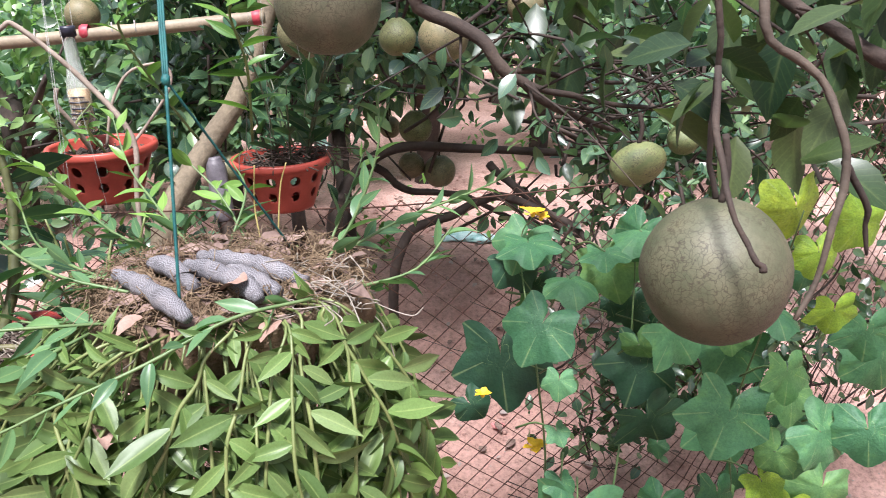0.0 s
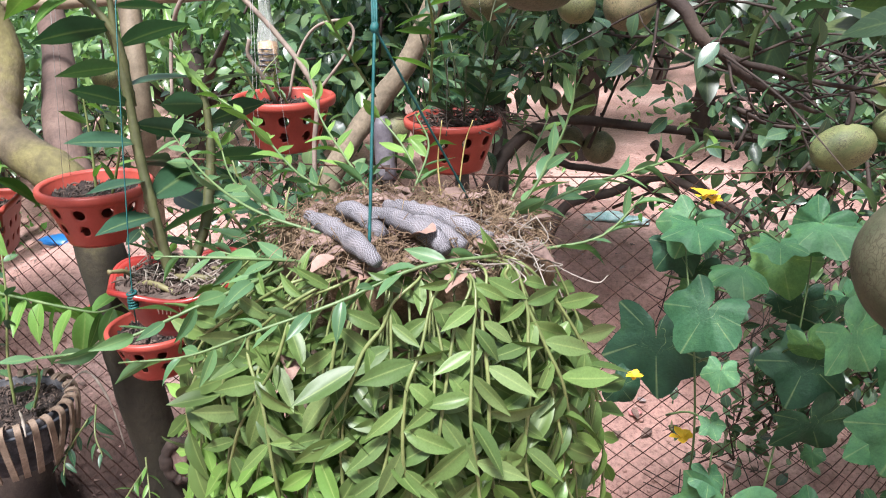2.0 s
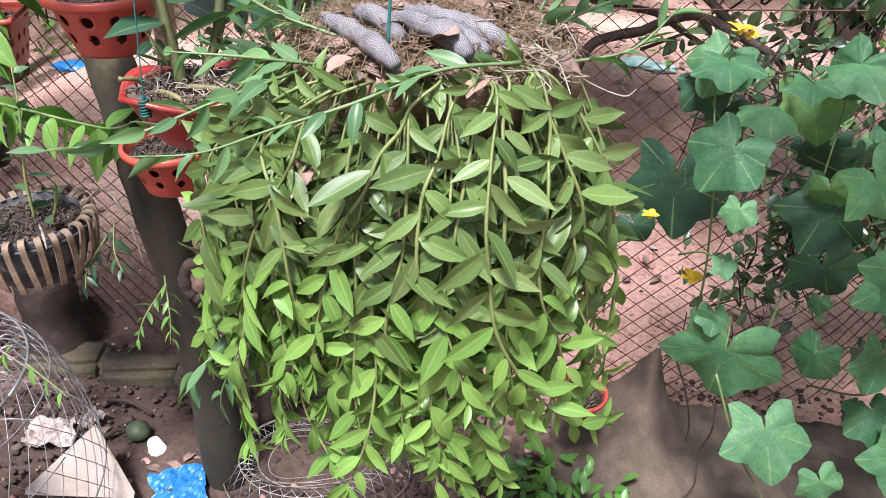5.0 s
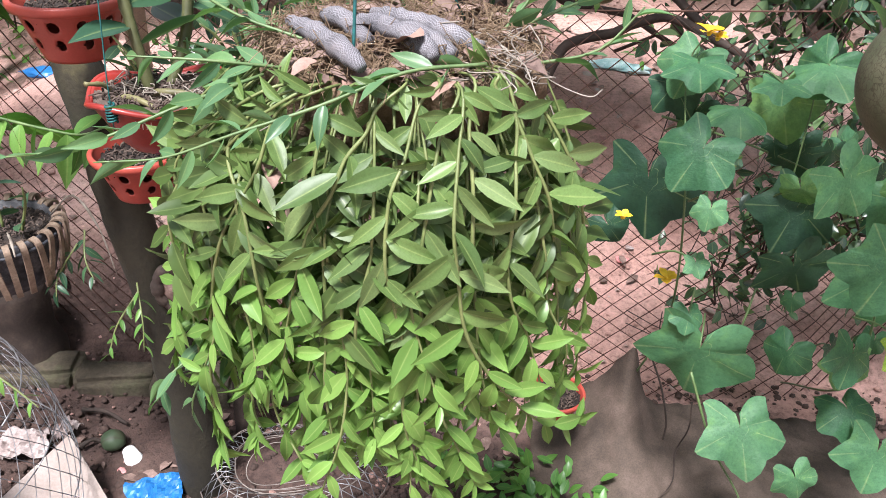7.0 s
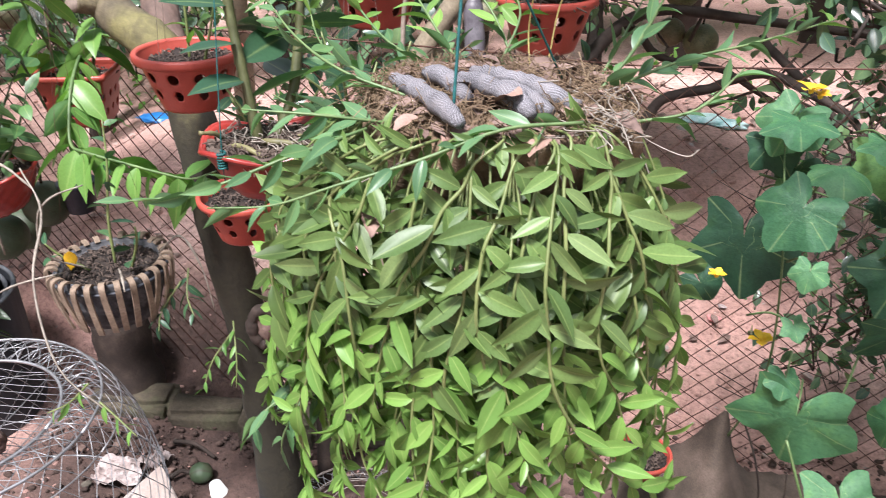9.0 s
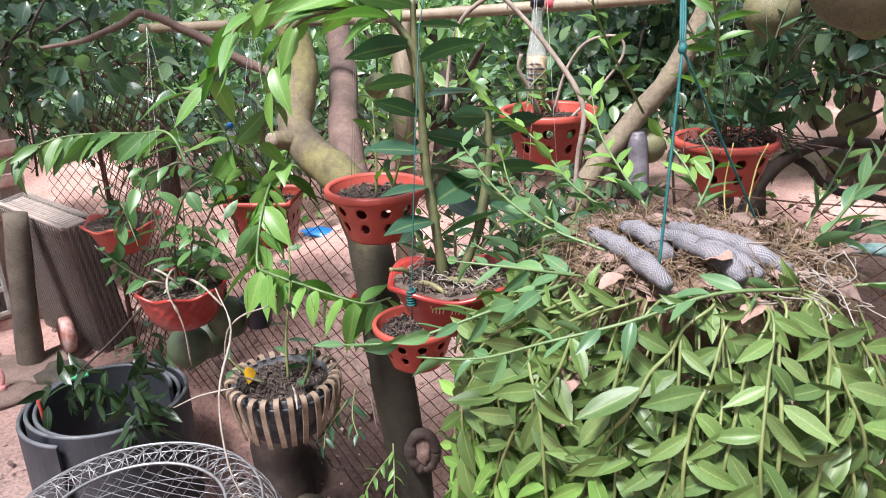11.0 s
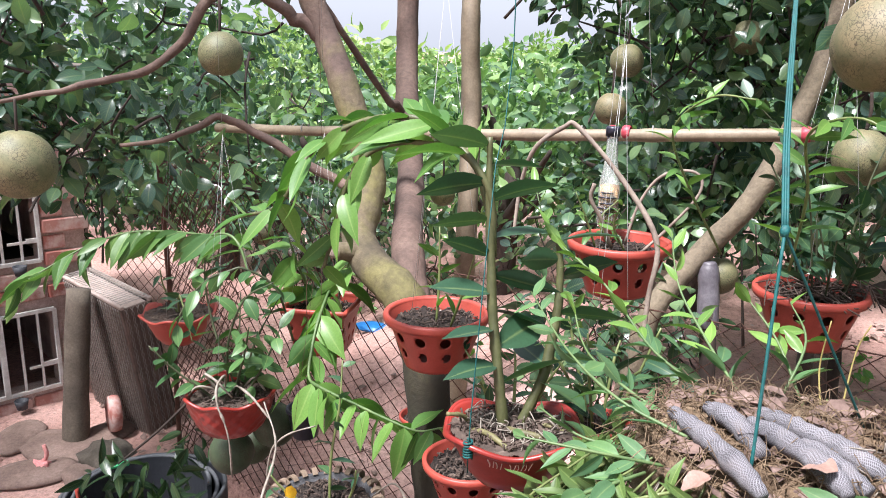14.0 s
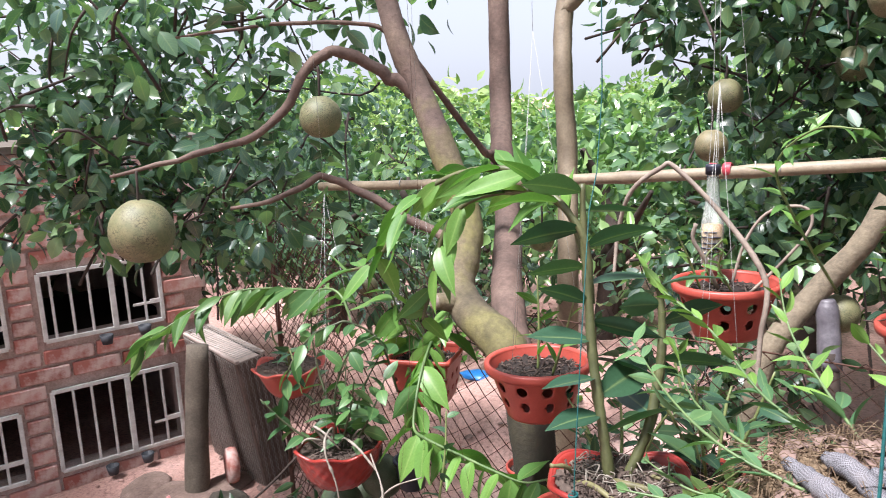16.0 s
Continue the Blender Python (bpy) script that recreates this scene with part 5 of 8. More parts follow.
def gauze_rolls():
    for pts, z in (([(-0.150, 0.822), (-0.114, 0.773), (-0.084, 0.730), (-0.060, 0.700)], 1.398), ([(-0.118, 0.842), (-0.092, 0.812), (-0.062, 0.768)], 1.400),
                   ([(-0.077, 0.818), (-0.046, 0.784), (-0.014, 0.745), (0.003, 0.720)], 1.403), ([(-0.068, 0.850), (-0.034, 0.819), (0.0, 0.797), (0.045, 0.760)], 1.401),
                   ([(-0.036, 0.792), (-0.016, 0.773), (0.020, 0.740)], 1.400)):
        n = len(pts) - 1
        P = [(x, y, z + 0.004 * math.sin(math.pi * i / n) - 0.004 * (i == n)) for i, (x, y) in enumerate(pts)]
        t = rod("gauze_roll", P, [0.006, 0.0092, 0.0106, 0.0094, 0.0108, 0.0093, 0.006], M_NET, sides=16, res=9, knob=0.08)
        tagged(t, "stuffed grey gauze roll lying on coir", "roll", "gauze rolls")
    for p, s, a, mat in (((-0.008, 0.722, 1.416), 0.036, 0.9, M_PALELEAF), ((-0.128, 0.722, 1.386), 0.026, 0.5, M_DEAD), ((-0.09, 0.846, 1.400), 0.034, 1.6, M_DEAD), ((-0.03, 0.855, 1.400), 0.032, 4.6, M_DEAD), ((-0.055, 0.865, 1.398), 0.03, 3.0, M_DEAD), ((-0.102, 0.715, 1.394), 0.03, 2.2, M_PALELEAF),
                         ((-0.078, 0.705, 1.376), 0.035, 5.4, M_PALELEAF), ((0.05, 0.745, 1.39), 0.03, 1.2, M_DEAD), ((-0.085, 0.785, 1.406), 0.04, 5.5, M_DEAD), ((0.02, 0.70, 1.385), 0.03, 2.6, M_PALELEAF), ((-0.148, 0.70, 1.30), 0.032, 3.4, M_PALELEAF)):
        V, F, uv = blade(8, 0.72, 0.3, 0.35)
        V = V + 0.10 * np.array([noise.noise_vector(Vector(v * 3 + a)) for v in V])
        me = mesh("dead_leaf", V * s, F, uv)
        ob = put("dead_leaf", me, mat, loc=p)
        ob.rotation_euler = (-0.1 + 0.15 * math.sin(a * 3), 0.25 * math.cos(a * 5), a)
        tagged(ob, "curled pinkish-brown dead leaf on coir", "leaf", "dead leaves")


M_PALELEAF = mottled("pale_dead_leaf", [(0.3, (0.2, 0.115, 0.085)), (0.6, (0.33, 0.21, 0.17)), (0.8, (0.44, 0.31, 0.26))], 40, 0.7, 200, 0.4)
gauze_rolls()


def basket_cords():
    t = thing("basket_hanger", (-0.08, 1.03, 2.2), "teal nylon cords knotted above the hanging basket", "hanger")
    knot, hook = (-0.068, 0.80, 1.595), (-0.085, 1.04, 1.83)
    rod("cord", [(-0.1, 1.06, 2.6), hook], 0.0022, M_TEAL, t, sides=6)
    for o in (-0.002, 0.0, 0.002):
        rod("cord", [(hook[0] + o * 0.5, hook[1], hook[2]), (knot[0] - 0.009 + o, knot[1] + 0.09, knot[2] + 0.09), (knot[0] + o, knot[1], knot[2])], 0.0013, M_TEAL, t, sides=6)
    rod("hook", [(hook[0], hook[1], hook[2] + 0.035), (hook[0] + 0.006, hook[1], hook[2] + 0.015), (hook[0], hook[1], hook[2] - 0.01), (hook[0] - 0.006, hook[1], hook[2] + 0.008)], 0.002, M_WIRE, t, "bent metal hook")
    put("knot", lumpy("knot", 0.0042, 0.0042, 0.006, 0.4, 4, 2, 2), M_TEAL, t, loc=knot)
    for e, w in (((-0.072, 0.728, 1.388), 0.0017), ((0.027, 0.896, 1.385), 0.0013)):
        m = (0.5 * (knot[0] + e[0]), 0.5 * (knot[1] + e[1]), 0.5 * (knot[2] + e[2]))
        rod("cord", [knot, m, e], w, M_TEAL, t, sides=6)


basket_cords()


# ---- pots ----
def holed_wall(h, rt, rb, rows=((0.66, 11, 0.0), (0.34, 10, 0.3)), rad=0.0095, square=0.0, seg=110, lev=20):
    """A tapering pot wall on the z axis, rim at 0, with round holes through it."""
    A = np.arange(seg) * 2 * np.pi / seg
    Vv = np.linspace(0, 1, lev)
    a, v = np.meshgrid(A, Vv, indexing="ij")
    rm = 0.5 * (rt + rb)
    cut = np.zeros((seg, lev), bool)
    holes = [(row[0], (j + row[2]) * 2 * np.pi / row[1]) for row in rows for j in range(row[1])]
    for hv, ha in holes:
        da = (a - ha + np.pi) % (2 * np.pi) - np.pi
        x, y = da * rm, (v - hv) * h
        d = np.hypot(x, y)
        near = (np.abs(d - rad) < 0.0030) & (d > 1e-6)
        k = np.where(near, rad / np.maximum(d, 1e-6), 1.0)
        a, v = ha + da * k + 0 * a, hv + (v - hv) * k
    r = rb + (rt - rb) * v
    if square:
        q = np.maximum(np.abs(np.cos(a)), np.abs(np.sin(a)))
        r = r * (1 + square * (1 / q - 1))
    V = np.stack([r * np.cos(a), r * np.sin(a), (v - 1) * h], -1).reshape(-1, 3)
    F = []
    for i in range(seg):
        for j in range(lev - 1):
            i2 = (i + 1) % seg
            am, vm = (i + 0.5) * 2 * np.pi / seg, (j + 0.5) / (lev - 1)
            if any(math.hypot(((am - ha + math.pi) % (2 * math.pi) - math.pi) * rm, (vm - hv) * h) < rad * 0.93 for hv, ha in holes):
                continue
            F.append([i * lev + j, i2 * lev + j, i2 * lev + j + 1, i * lev + j + 1])
    return V, F


def solid(ob, thick):
    m = ob.modifiers.new("wall", "SOLIDIFY")
    m.thickness, m.offset = thick, -1
    return ob


def soil_part(parent, at, r, seed, squash=1.0, mat=None, chips=150, square=0.0):
    bm = bmesh.new()
    bmesh.ops.create_circle(bm, cap_ends=True, radius=1.0, segments=40)
    bmesh.ops.subdivide_edges(bm, edges=bm.edges[:], cuts=1)
    bmesh.ops.triangulate(bm, faces=bm.faces[:])
    bmesh.ops.subdivide_edges(bm, edges=bm.edges[:], cuts=4, use_grid_fill=True)
    for v in bm.verts:
        k = 1.0
        if square:
            ang = math.atan2(v.co.y, v.co.x)
            k = 1 + square * (1 / max(abs(math.cos(ang)), abs(math.sin(ang))) - 1)
        v.co = Vector((v.co.x * r * k, v.co.y * r * squash * k, 0.008 * noise.fractal(v.co * 6 + Vector((seed, 0, 0)), 0.7, 2, 4)))
    put("potting_mix", from_bm("potting_mix", bm), mat or M_SOIL, parent, loc=at)
    J = Joined()
    for _ in range(chips):
        a, q = rng.uniform(0, 6.28), r * 0.9 * rng.random() ** 0.5
        p = np.array([at[0] + q * math.cos(a), at[1] + q * squash * math.sin(a), at[2] + 0.006])
        w = rng.normal(size=3) * (0.0038, 0.0038, 0.002)
        J.add(*tube([p - w, p + (0, 0, 0.003), p + w], [0.0008, 0.0017, 0.0007], 4, 2))
    put("chip_layer", J.mesh("chip_layer"), M_CHIP, parent)["kind"] = "stuff"


def rim_ring(r, h=0.014, lip=0.006, square=0.0):
    prof = [(r - 0.004, -h), (r + lip * 0.7, -h), (r + lip, -h * 0.6), (r + lip, -0.002), (r + lip * 0.6, 0.001), (r - 0.003, 0.0), (r - 0.005, -0.004), (r - 0.004, -h)]
    V, F = turned(prof, 64)
    if square:
        V = [(x * (1 + square * (1 / max(abs(math.cos(math.atan2(y, x))), abs(math.sin(math.atan2(y, x)))) - 1)),
              y * (1 + square * (1 / max(abs(math.cos(math.atan2(y, x))), abs(math.sin(math.atan2(y, x)))) - 1)), z) for x, y, z in V]
    return mesh("rim", V, F)


WALL = mesh("pot_wall", *holed_wall(0.095, 0.0925, 0.058))
RIM = rim_ring(0.0925)
FLOOR = mesh("pot_floor", *turned([(0.0, -0.092), (0.03, -0.092), (0.058, -0.092)], 32))
for _m in (WALL, RIM, FLOOR):
    _m.materials.append(M_RED)


def hang_wires(t, at, r, top, n=3, a0=0.4, mat=None):
    peak = (at[0] + 0.0, at[1] + 0.02, at[2] + top)
    for j in range(n):
        a = a0 + j * 2 * math.pi / n
        rod("hanging_wire", [(at[0] + r * math.cos(a), at[1] + r * math.sin(a), at[2] - 0.012), peak], 0.00035, mat or M_THREAD, t, sides=4, res=1)
    rod("hanging_wire", [peak, (peak[0], peak[1], 2.7)], 0.00035, mat or M_THREAD, t, sides=4, res=1)


def round_pot(at, size, label, turn=0.0, wires=0.5, tilt=(0, 0)):
    t = thing("hanging_pot", at, label, "flower pot", "hanging orchid pots")
    for nm, me in (("wall", WALL), ("rim", RIM), ("floor", FLOOR)):
        ob = put(nm, me, None, t, loc=at)
        ob.scale = (size, size, size * 1.06)
        ob.rotation_euler = (tilt[0], tilt[1], turn)
        if nm == "wall":
            solid(ob, 0.003)
    soil_part(t, (at[0], at[1], at[2] - 0.022 * size), 0.083 * size, at[0])
    if wires:
        hang_wires(t, at, 0.09 * size, wires)
    return t


POT_A, POT_B, POT_C, POT_E, POT_F = (-0.60, 1.25, 1.303), (-0.355, 1.585, 1.386), (-0.012, 1.44, 1.374), (-0.510, 1.19, 1.072), (-0.31, 1.26, 1.155)
round_pot(POT_A, 0.94, "round orange-red plastic orchid pot with drain holes, hung by threads", 0.2, 0.55)
round_pot(POT_B, 1.04, "round orange-red plastic pot hung below the bamboo pole", 0.9, 0)
round_pot(POT_C, 0.92, "round orange-red plastic pot holding a bushy orchid", 0.5, 0.5)
round_pot(POT_E, 0.80, "small red plastic orchid pot wired to the trunk", 0.1, 0)
round_pot(POT_F, 0.58, "small red plastic pot hanging behind the wavy bowl", 1.3, 0.6)
round_pot((0.27, 1.44, 0.36), 0.7, "red plastic pot low beneath the hanging orchid", 0.3, 0)
round_pot((-0.80, 1.62, 0.90), 0.55, "small red pot with yellowing plant behind the slatted basket", 0.3, 0)


def square_pot():
    at = (-1.055, 1.60, 1.155)
    t = thing("square_hanging_pot", at, "square orange-red plastic orchid pot with rows of holes", "flower pot", "hanging orchid pots")
    me = mesh("pot_wall", *holed_wall(0.122, 0.079, 0.056, ((0.58, 12, 0.5), (0.27, 11, 0.0)), 0.0082, 0.88, 128, 26))
    w = solid(put("wall", me, M_RED, t, loc=at), 0.003)
    r = put("rim", rim_ring(0.078, 0.012, 0.006, 0.85), M_RED, t, loc=at)
    w.rotation_euler.z = r.rotation_euler.z = 0.25
    put("floor", mesh("floor", *turned([(0.0, -0.112), (0.055, -0.112)], 24)), M_RED, t, loc=at)
    soil_part(t, (at[0], at[1], at[2] - 0.02), 0.07, 3.0, square=0.7)
    hang_wires(t, at, 0.09, 0.4, 4, 1.0)


square_pot()


def wavy_bowl(at, rx, ry, h, peaks, amp, label, mat, wires, turn=0.0, bars=False, knobs=False):
    t = thing("wavy_bowl", at, label, "flower pot", "hanging orchid pots")
    prof = [(0.34, -1.0), (0.60, -0.93), (0.79, -0.72), (0.90, -0.46), (0.965, -0.2), (1.0, 0.0)] if knobs else [(0.30, -1.0), (0.5, -0.97), (0.66, -0.75), (0.76, -0.5), (0.83, -0.32), (0.92, -0.12), (1.0, 0.0)]
    ks = np.linspace(-1, 0, 22)
    prof = [(float(np.interp(k, [p[1] for p in prof], [p[0] for p in prof])), float(k)) for k in ks]
    V, F = turned(prof, 96, lambda a, k: 0.0)
    V = np.array(V)
    ang = np.arctan2(V[:, 1], V[:, 0])
    lift = np.clip((V[:, 2] + 0.75) / 0.75, 0, 1) ** 2
    wave = 0.5 - 0.5 * np.cos(peaks * ang)
    bulge = 1 + (0.022 * np.sin(ang * 20) * np.sin(V[:, 2] * 22) + 0.012 * np.sin(ang * 9 + 6 * V[:, 2]) if knobs else 0) + 0.10 * (wave - 0.4) * lift
    V[:, 0] *= rx * bulge
    V[:, 1] *= ry * bulge
    V[:, 2] = V[:, 2] * h + amp * lift * (wave - 0.5)
    ob = solid(put("bowl", mesh("bowl", V, F), mat, t, loc=at), 0.004)
    ob.rotation_euler.z = turn
    edge = []
    for j in range(72):
        a = 2 * math.pi * j / 72
        wv = 0.5 - 0.5 * math.cos(peaks * a)
        b = 1 + 0.10 * (wv - 0.4)
        edge.append((rx * b * math.cos(a), ry * b * math.sin(a), amp * (wv - 0.5)))
    ro = put("rim", mesh("rim", *tube(edge + edge[:1], 0.0042, 6, 1)), mat, t, loc=at)
    ro.rotation_euler.z = turn
    fl = put("foot", mesh("foot", *turned([(0.0, -h), (0.30 * rx, -h), (0.32 * rx, -h - 0.006), (0.0, -h - 0.006)], 32)), mat, t, loc=at)
    fl.scale.y = ry / rx
    soil_part(t, (at[0], at[1], at[2] - (0.014 if knobs else 0.004)), 0.92 * rx, at[1], ry / rx, M_CHIP, 190)
    if wires:
        hang_wires(t, at, rx * 0.95, wires, 3, 0.9, M_THREAD)
    return t


def bowl_face(at, rx, ry, h, peaks, amp, turn):
    """Places on a wavy bowl's outside, by world angle and depth below the rim (in heights)."""
    prof = [(-1.0, 0.30), (-0.97, 0.5), (-0.75, 0.66), (-0.5, 0.76), (-0.32, 0.83), (-0.12, 0.92), (0.0, 1.0)]

    def place(ang, k):
        a = ang - turn
        r = float(np.interp(k, [p[0] for p in prof], [p[1] for p in prof]))
        lift = min(max((k + 0.75) / 0.75, 0), 1) ** 2
        wv = 0.5 - 0.5 * math.cos(peaks * a)
        b = r * (1 + 0.10 * (wv - 0.4) * lift) + 0.004
        x, y = rx * b * math.cos(a), ry * b * math.sin(a)
        return (at[0] + x * math.cos(turn) - y * math.sin(turn), at[1] + x * math.sin(turn) + y * math.cos(turn), at[2] + k * h + amp * lift * (wv - 0.5))
    return place


POT_D = (-0.372, 1.0, 1.248)
D = wavy_bowl(POT_D, 0.095, 0.080, 0.076, 4, 0.013, "dark red wavy-rimmed plastic bowl with pale scratched marks", M_DRED, 0, 0.35)
shell = bowl_face(POT_D, 0.095, 0.080, 0.076, 4, 0.013, 0.35)
for base, count in ((-1.62, 4), (-1.28, 6)):
    for i in range(count):
        a0 = base + 0.062 * i
        rod("scratched_mark", [shell(a0, -0.34), shell(a0 + 0.018, -0.26), shell(a0 + 0.035 * (i % 2), -0.17)], 0.0008, M_INK, D, sides=4, res=2)
POT_H = (-1.118, 1.32, 1.022)
wavy_bowl(POT_H, 0.093, 0.093, 0.094, 7, 0.010, "glossy red bowl with scalloped rim and knobbly sides", M_DRED, 0.55, 0.2, knobs=True)
POT_I = (-1.66, 1.76, 0.985)
wavy_bowl(POT_I, 0.105, 0.105, 0.09, 6, 0.014, "orange-red bowl with wavy rim hung near the fence", M_RED, 0.55, 0.5)


def cord_at_bowl():
    t = thing("bowl_cord", (-0.42, 0.93, 1.25), "dark teal cord wound at the wavy bowl's edge", "cord")
    rod("cord", [(-0.405, 0.918, 1.215), (-0.405, 0.925, 1.29), (-0.42, 1.03, 1.60), (-0.425, 1.1, 1.75), (-0.43, 1.12, 2.5)], 0.0009, M_TEAL, t, sides=5, res=2)
    turns_ = [(-0.405 + 0.0055 * math.cos(a), 0.918 + 0.0055 * math.sin(a), 1.236 + 0.0006 * a) for a in np.linspace(0, 40, 90)]
    rod("knot", turns_, 0.0016, M_TEAL, t, sides=5, res=1)


cord_at_bowl()


M_POTGREY = mottled("grubby_grey_pot", [(0.32, (0.02, 0.02, 0.024)), (0.5, (0.05, 0.05, 0.056)), (0.66, (0.13, 0.125, 0.13)), (0.85, (0.28, 0.27, 0.265))], 38, 0.75, 200, 0.5, 0.4)


def slat_basket():
    at = (-0.848, 1.265, 0.857)
    t = thing("slatted_basket", at, "round black pot ringed with weathered wooden slats", "plant basket")
    prof = [(0.0, -0.105), (0.080, -0.105), (0.098, -0.05), (0.103, 0.0), (0.101, 0.008), (0.096, 0.005), (0.093, -0.03), (0.0, -0.03)]
    put("inner_pot", mesh("inner_pot", *turned(prof, 40)), M_POTGREY, t, loc=at)
    P = smooth_path([(0, 0.004, -0.10), (0, 0.016, -0.05), (0, 0.022, -0.005), (0, 0.018, 0.010), (0, 0.006, 0.012), (0, -0.002, 0.006)], 3)
    d = unit(np.gradient(P, axis=0))
    nrm = np.cross(d, (1, 0, 0))
    V, F = [], []
    for p, q in zip(P, nrm):
        for sx, sn in ((-1, -1), (1, -1), (1, 1), (-1, 1)):
            V.append(p + np.array([sx * 0.0056, 0, 0]) + q * sn * 0.0022)
    n = len(P)
    F = [[4 * i + j, 4 * i + (j + 1) % 4, 4 * i + 4 + (j + 1) % 4, 4 * i + 4 + j] for i in range(n - 1) for j in range(4)] + [[3, 2, 1, 0], [4 * n - 4, 4 * n - 3, 4 * n - 2, 4 * n - 1]]
    me = mesh("slat", V, F, smooth=False)
    me.materials.append(M_WOOD)
    for j in range(27):
        a = 2 * math.pi * j / 27
        ob = put("slat", me, None, t, loc=(at[0] + 0.098 * math.cos(a), at[1] + 0.098 * math.sin(a), at[2] + rng.normal() * 0.002))
        ob.rotation_euler = (rng.normal() * 0.03, rng.normal() * 0.05, a - math.pi / 2)
    ring = [(at[0] + 0.108 * math.cos(a), at[1] + 0.108 * math.sin(a), at[2] - 0.01) for a in np.linspace(0, 2 * math.pi, 33)]
    rod("band", ring, 0.0035, M_BLACK, t, sides=6, res=1)
    soil_part(t, (at[0], at[1], at[2] - 0.008), 0.094, 9.0, chips=300)
    hang_wires(t, at, 0.11, 0.6, 3, 0.2, M_RUST)


slat_basket()


# ---- orchids in the pots ----
def potted(name, label, base, canes, leaf, mat, kinds, step, stem_r=0.003, start=0.03, stem_mat=None, lift=0.55, taper=0.3, jit=0.2, twist=0.4, leaf_name="leaf", droop=0.15):
    t = thing(name, base, label, "orchid", "potted orchids")
    meshes = blades(name + "_blade", kinds, mat)
    k = 0
    for c in canes:
        rod("stem", c, [stem_r, stem_r, stem_r * 0.8, stem_r * 0.5], stem_mat or M_STEM, t, sides=7, res=6, knob=0.08)
        q, d, f, s = cane_leaves(smooth_path(c, 8), step, leaf, start, lift, Z3, taper, jit, twist, 0.0, droop)
        for a in zip(q, d, f, s):
            pin(leaf_name, meshes[k % len(meshes)], t, *a)
            k += 1
    return t


M_CANESTEM = mottled("ringed_cane", [(0.3, (0.05, 0.055, 0.022)), (0.7, (0.11, 0.115, 0.045))], 26, 0.5, 120, 0.4)
M_HCANE = leafy("bowl_cane_leaf", [(0.035, 0.09, 0.035), (0.055, 0.13, 0.042), (0.085, 0.175, 0.055)], 0.42, 0.2, 0.4, 0, 0.3, "object", 0.45)
# tall canes of the wavy bowl, arching over the pole
potted("cane_orchid", "tall cane orchid with strap leaves arching over the bamboo pole", (-0.38, 1.03, 1.25),
       [[(-0.426, 1.05, 1.47), (-0.432, 1.05, 1.55), (-0.459, 1.05, 1.597), (-0.506, 1.06, 1.634), (-0.541, 1.06, 1.65), (-0.586, 1.06, 1.652), (-0.633, 1.06, 1.644), (-0.676, 1.05, 1.624), (-0.71, 1.03, 1.591), (-0.718, 1.0, 1.552), (-0.751, 1.0, 1.516), (-0.814, 1.0, 1.497)],
        [(-0.43, 1.06, 1.484), (-0.462, 1.08, 1.578), (-0.505, 1.08, 1.613), (-0.559, 1.08, 1.617), (-0.601, 1.07, 1.611), (-0.635, 1.06, 1.59), (-0.658, 1.05, 1.548), (-0.672, 1.05, 1.504), (-0.69, 1.05, 1.45), (-0.70, 1.05, 1.42)]],
       0.108, M_CANE, [curved_blade(8, 0.33, 0.4, 0.2, 0.40, 0.05), curved_blade(8, 0.36, 0.4, 0.35, 0.42, -0.05), curved_blade(8, 0.30, 0.35, 0.05, 0.38, 0.02, 0.12)], 0.0175, 0.005, 0.13, M_CANESTEM, lift=0.7, taper=0.3, twist=0.6, droop=0.06)
potted("cane_orchid", "upright cane orchid with broad dark green leaves in the wavy bowl", (-0.37, 1.06, 1.25),
       [[(-0.385, 1.0, 1.235), (-0.396, 1.008, 1.30), (-0.41, 1.022, 1.36), (-0.42, 1.033, 1.411), (-0.426, 1.042, 1.462), (-0.433, 1.05, 1.52), (-0.437, 1.054, 1.577), (-0.44, 1.06, 1.632)],
        [(-0.373, 1.027, 1.235), (-0.351, 1.055, 1.30), (-0.345, 1.074, 1.352), (-0.342, 1.088, 1.398), (-0.345, 1.10, 1.451), (-0.351, 1.105, 1.489)]],
       0.112, M_DARKCANE, [curved_blade(8, 0.36, 0.4, 0.05, 0.45, 0.04), curved_blade(8, 0.40, 0.35, 0.2, 0.48, -0.03), curved_blade(8, 0.44, 0.35, 0.12, 0.5, 0.05)], 0.025, 0.0078, 0.07, M_CANESTEM, lift=0.2, taper=0.2, twist=0.4, droop=0.05)
rod_t = thing("orchid_pseudobulbs", (-0.34, 1.0, 1.25), "creeping olive orchid canes and pale roots in the bowl", "orchid")
for pts, r in (([(-0.43, 0.98, 1.240), (-0.40, 0.965, 1.251), (-0.37, 0.95, 1.248), (-0.35, 0.945, 1.238)], 0.0042), ([(-0.385, 1.0, 1.244), (-0.36, 0.98, 1.254), (-0.325, 0.985, 1.250), (-0.31, 0.99, 1.238)], 0.0045),
               ([(-0.37, 1.04, 1.235), (-0.33, 1.03, 1.246), (-0.30, 1.03, 1.240)], 0.0038), ([(-0.43, 1.0, 1.235), (-0.44, 0.985, 1.258), (-0.455, 0.965, 1.266)], 0.0032)):
    rod("cane", pts, r, M_OLIVE, rod_t, sides=8, knob=0.12)
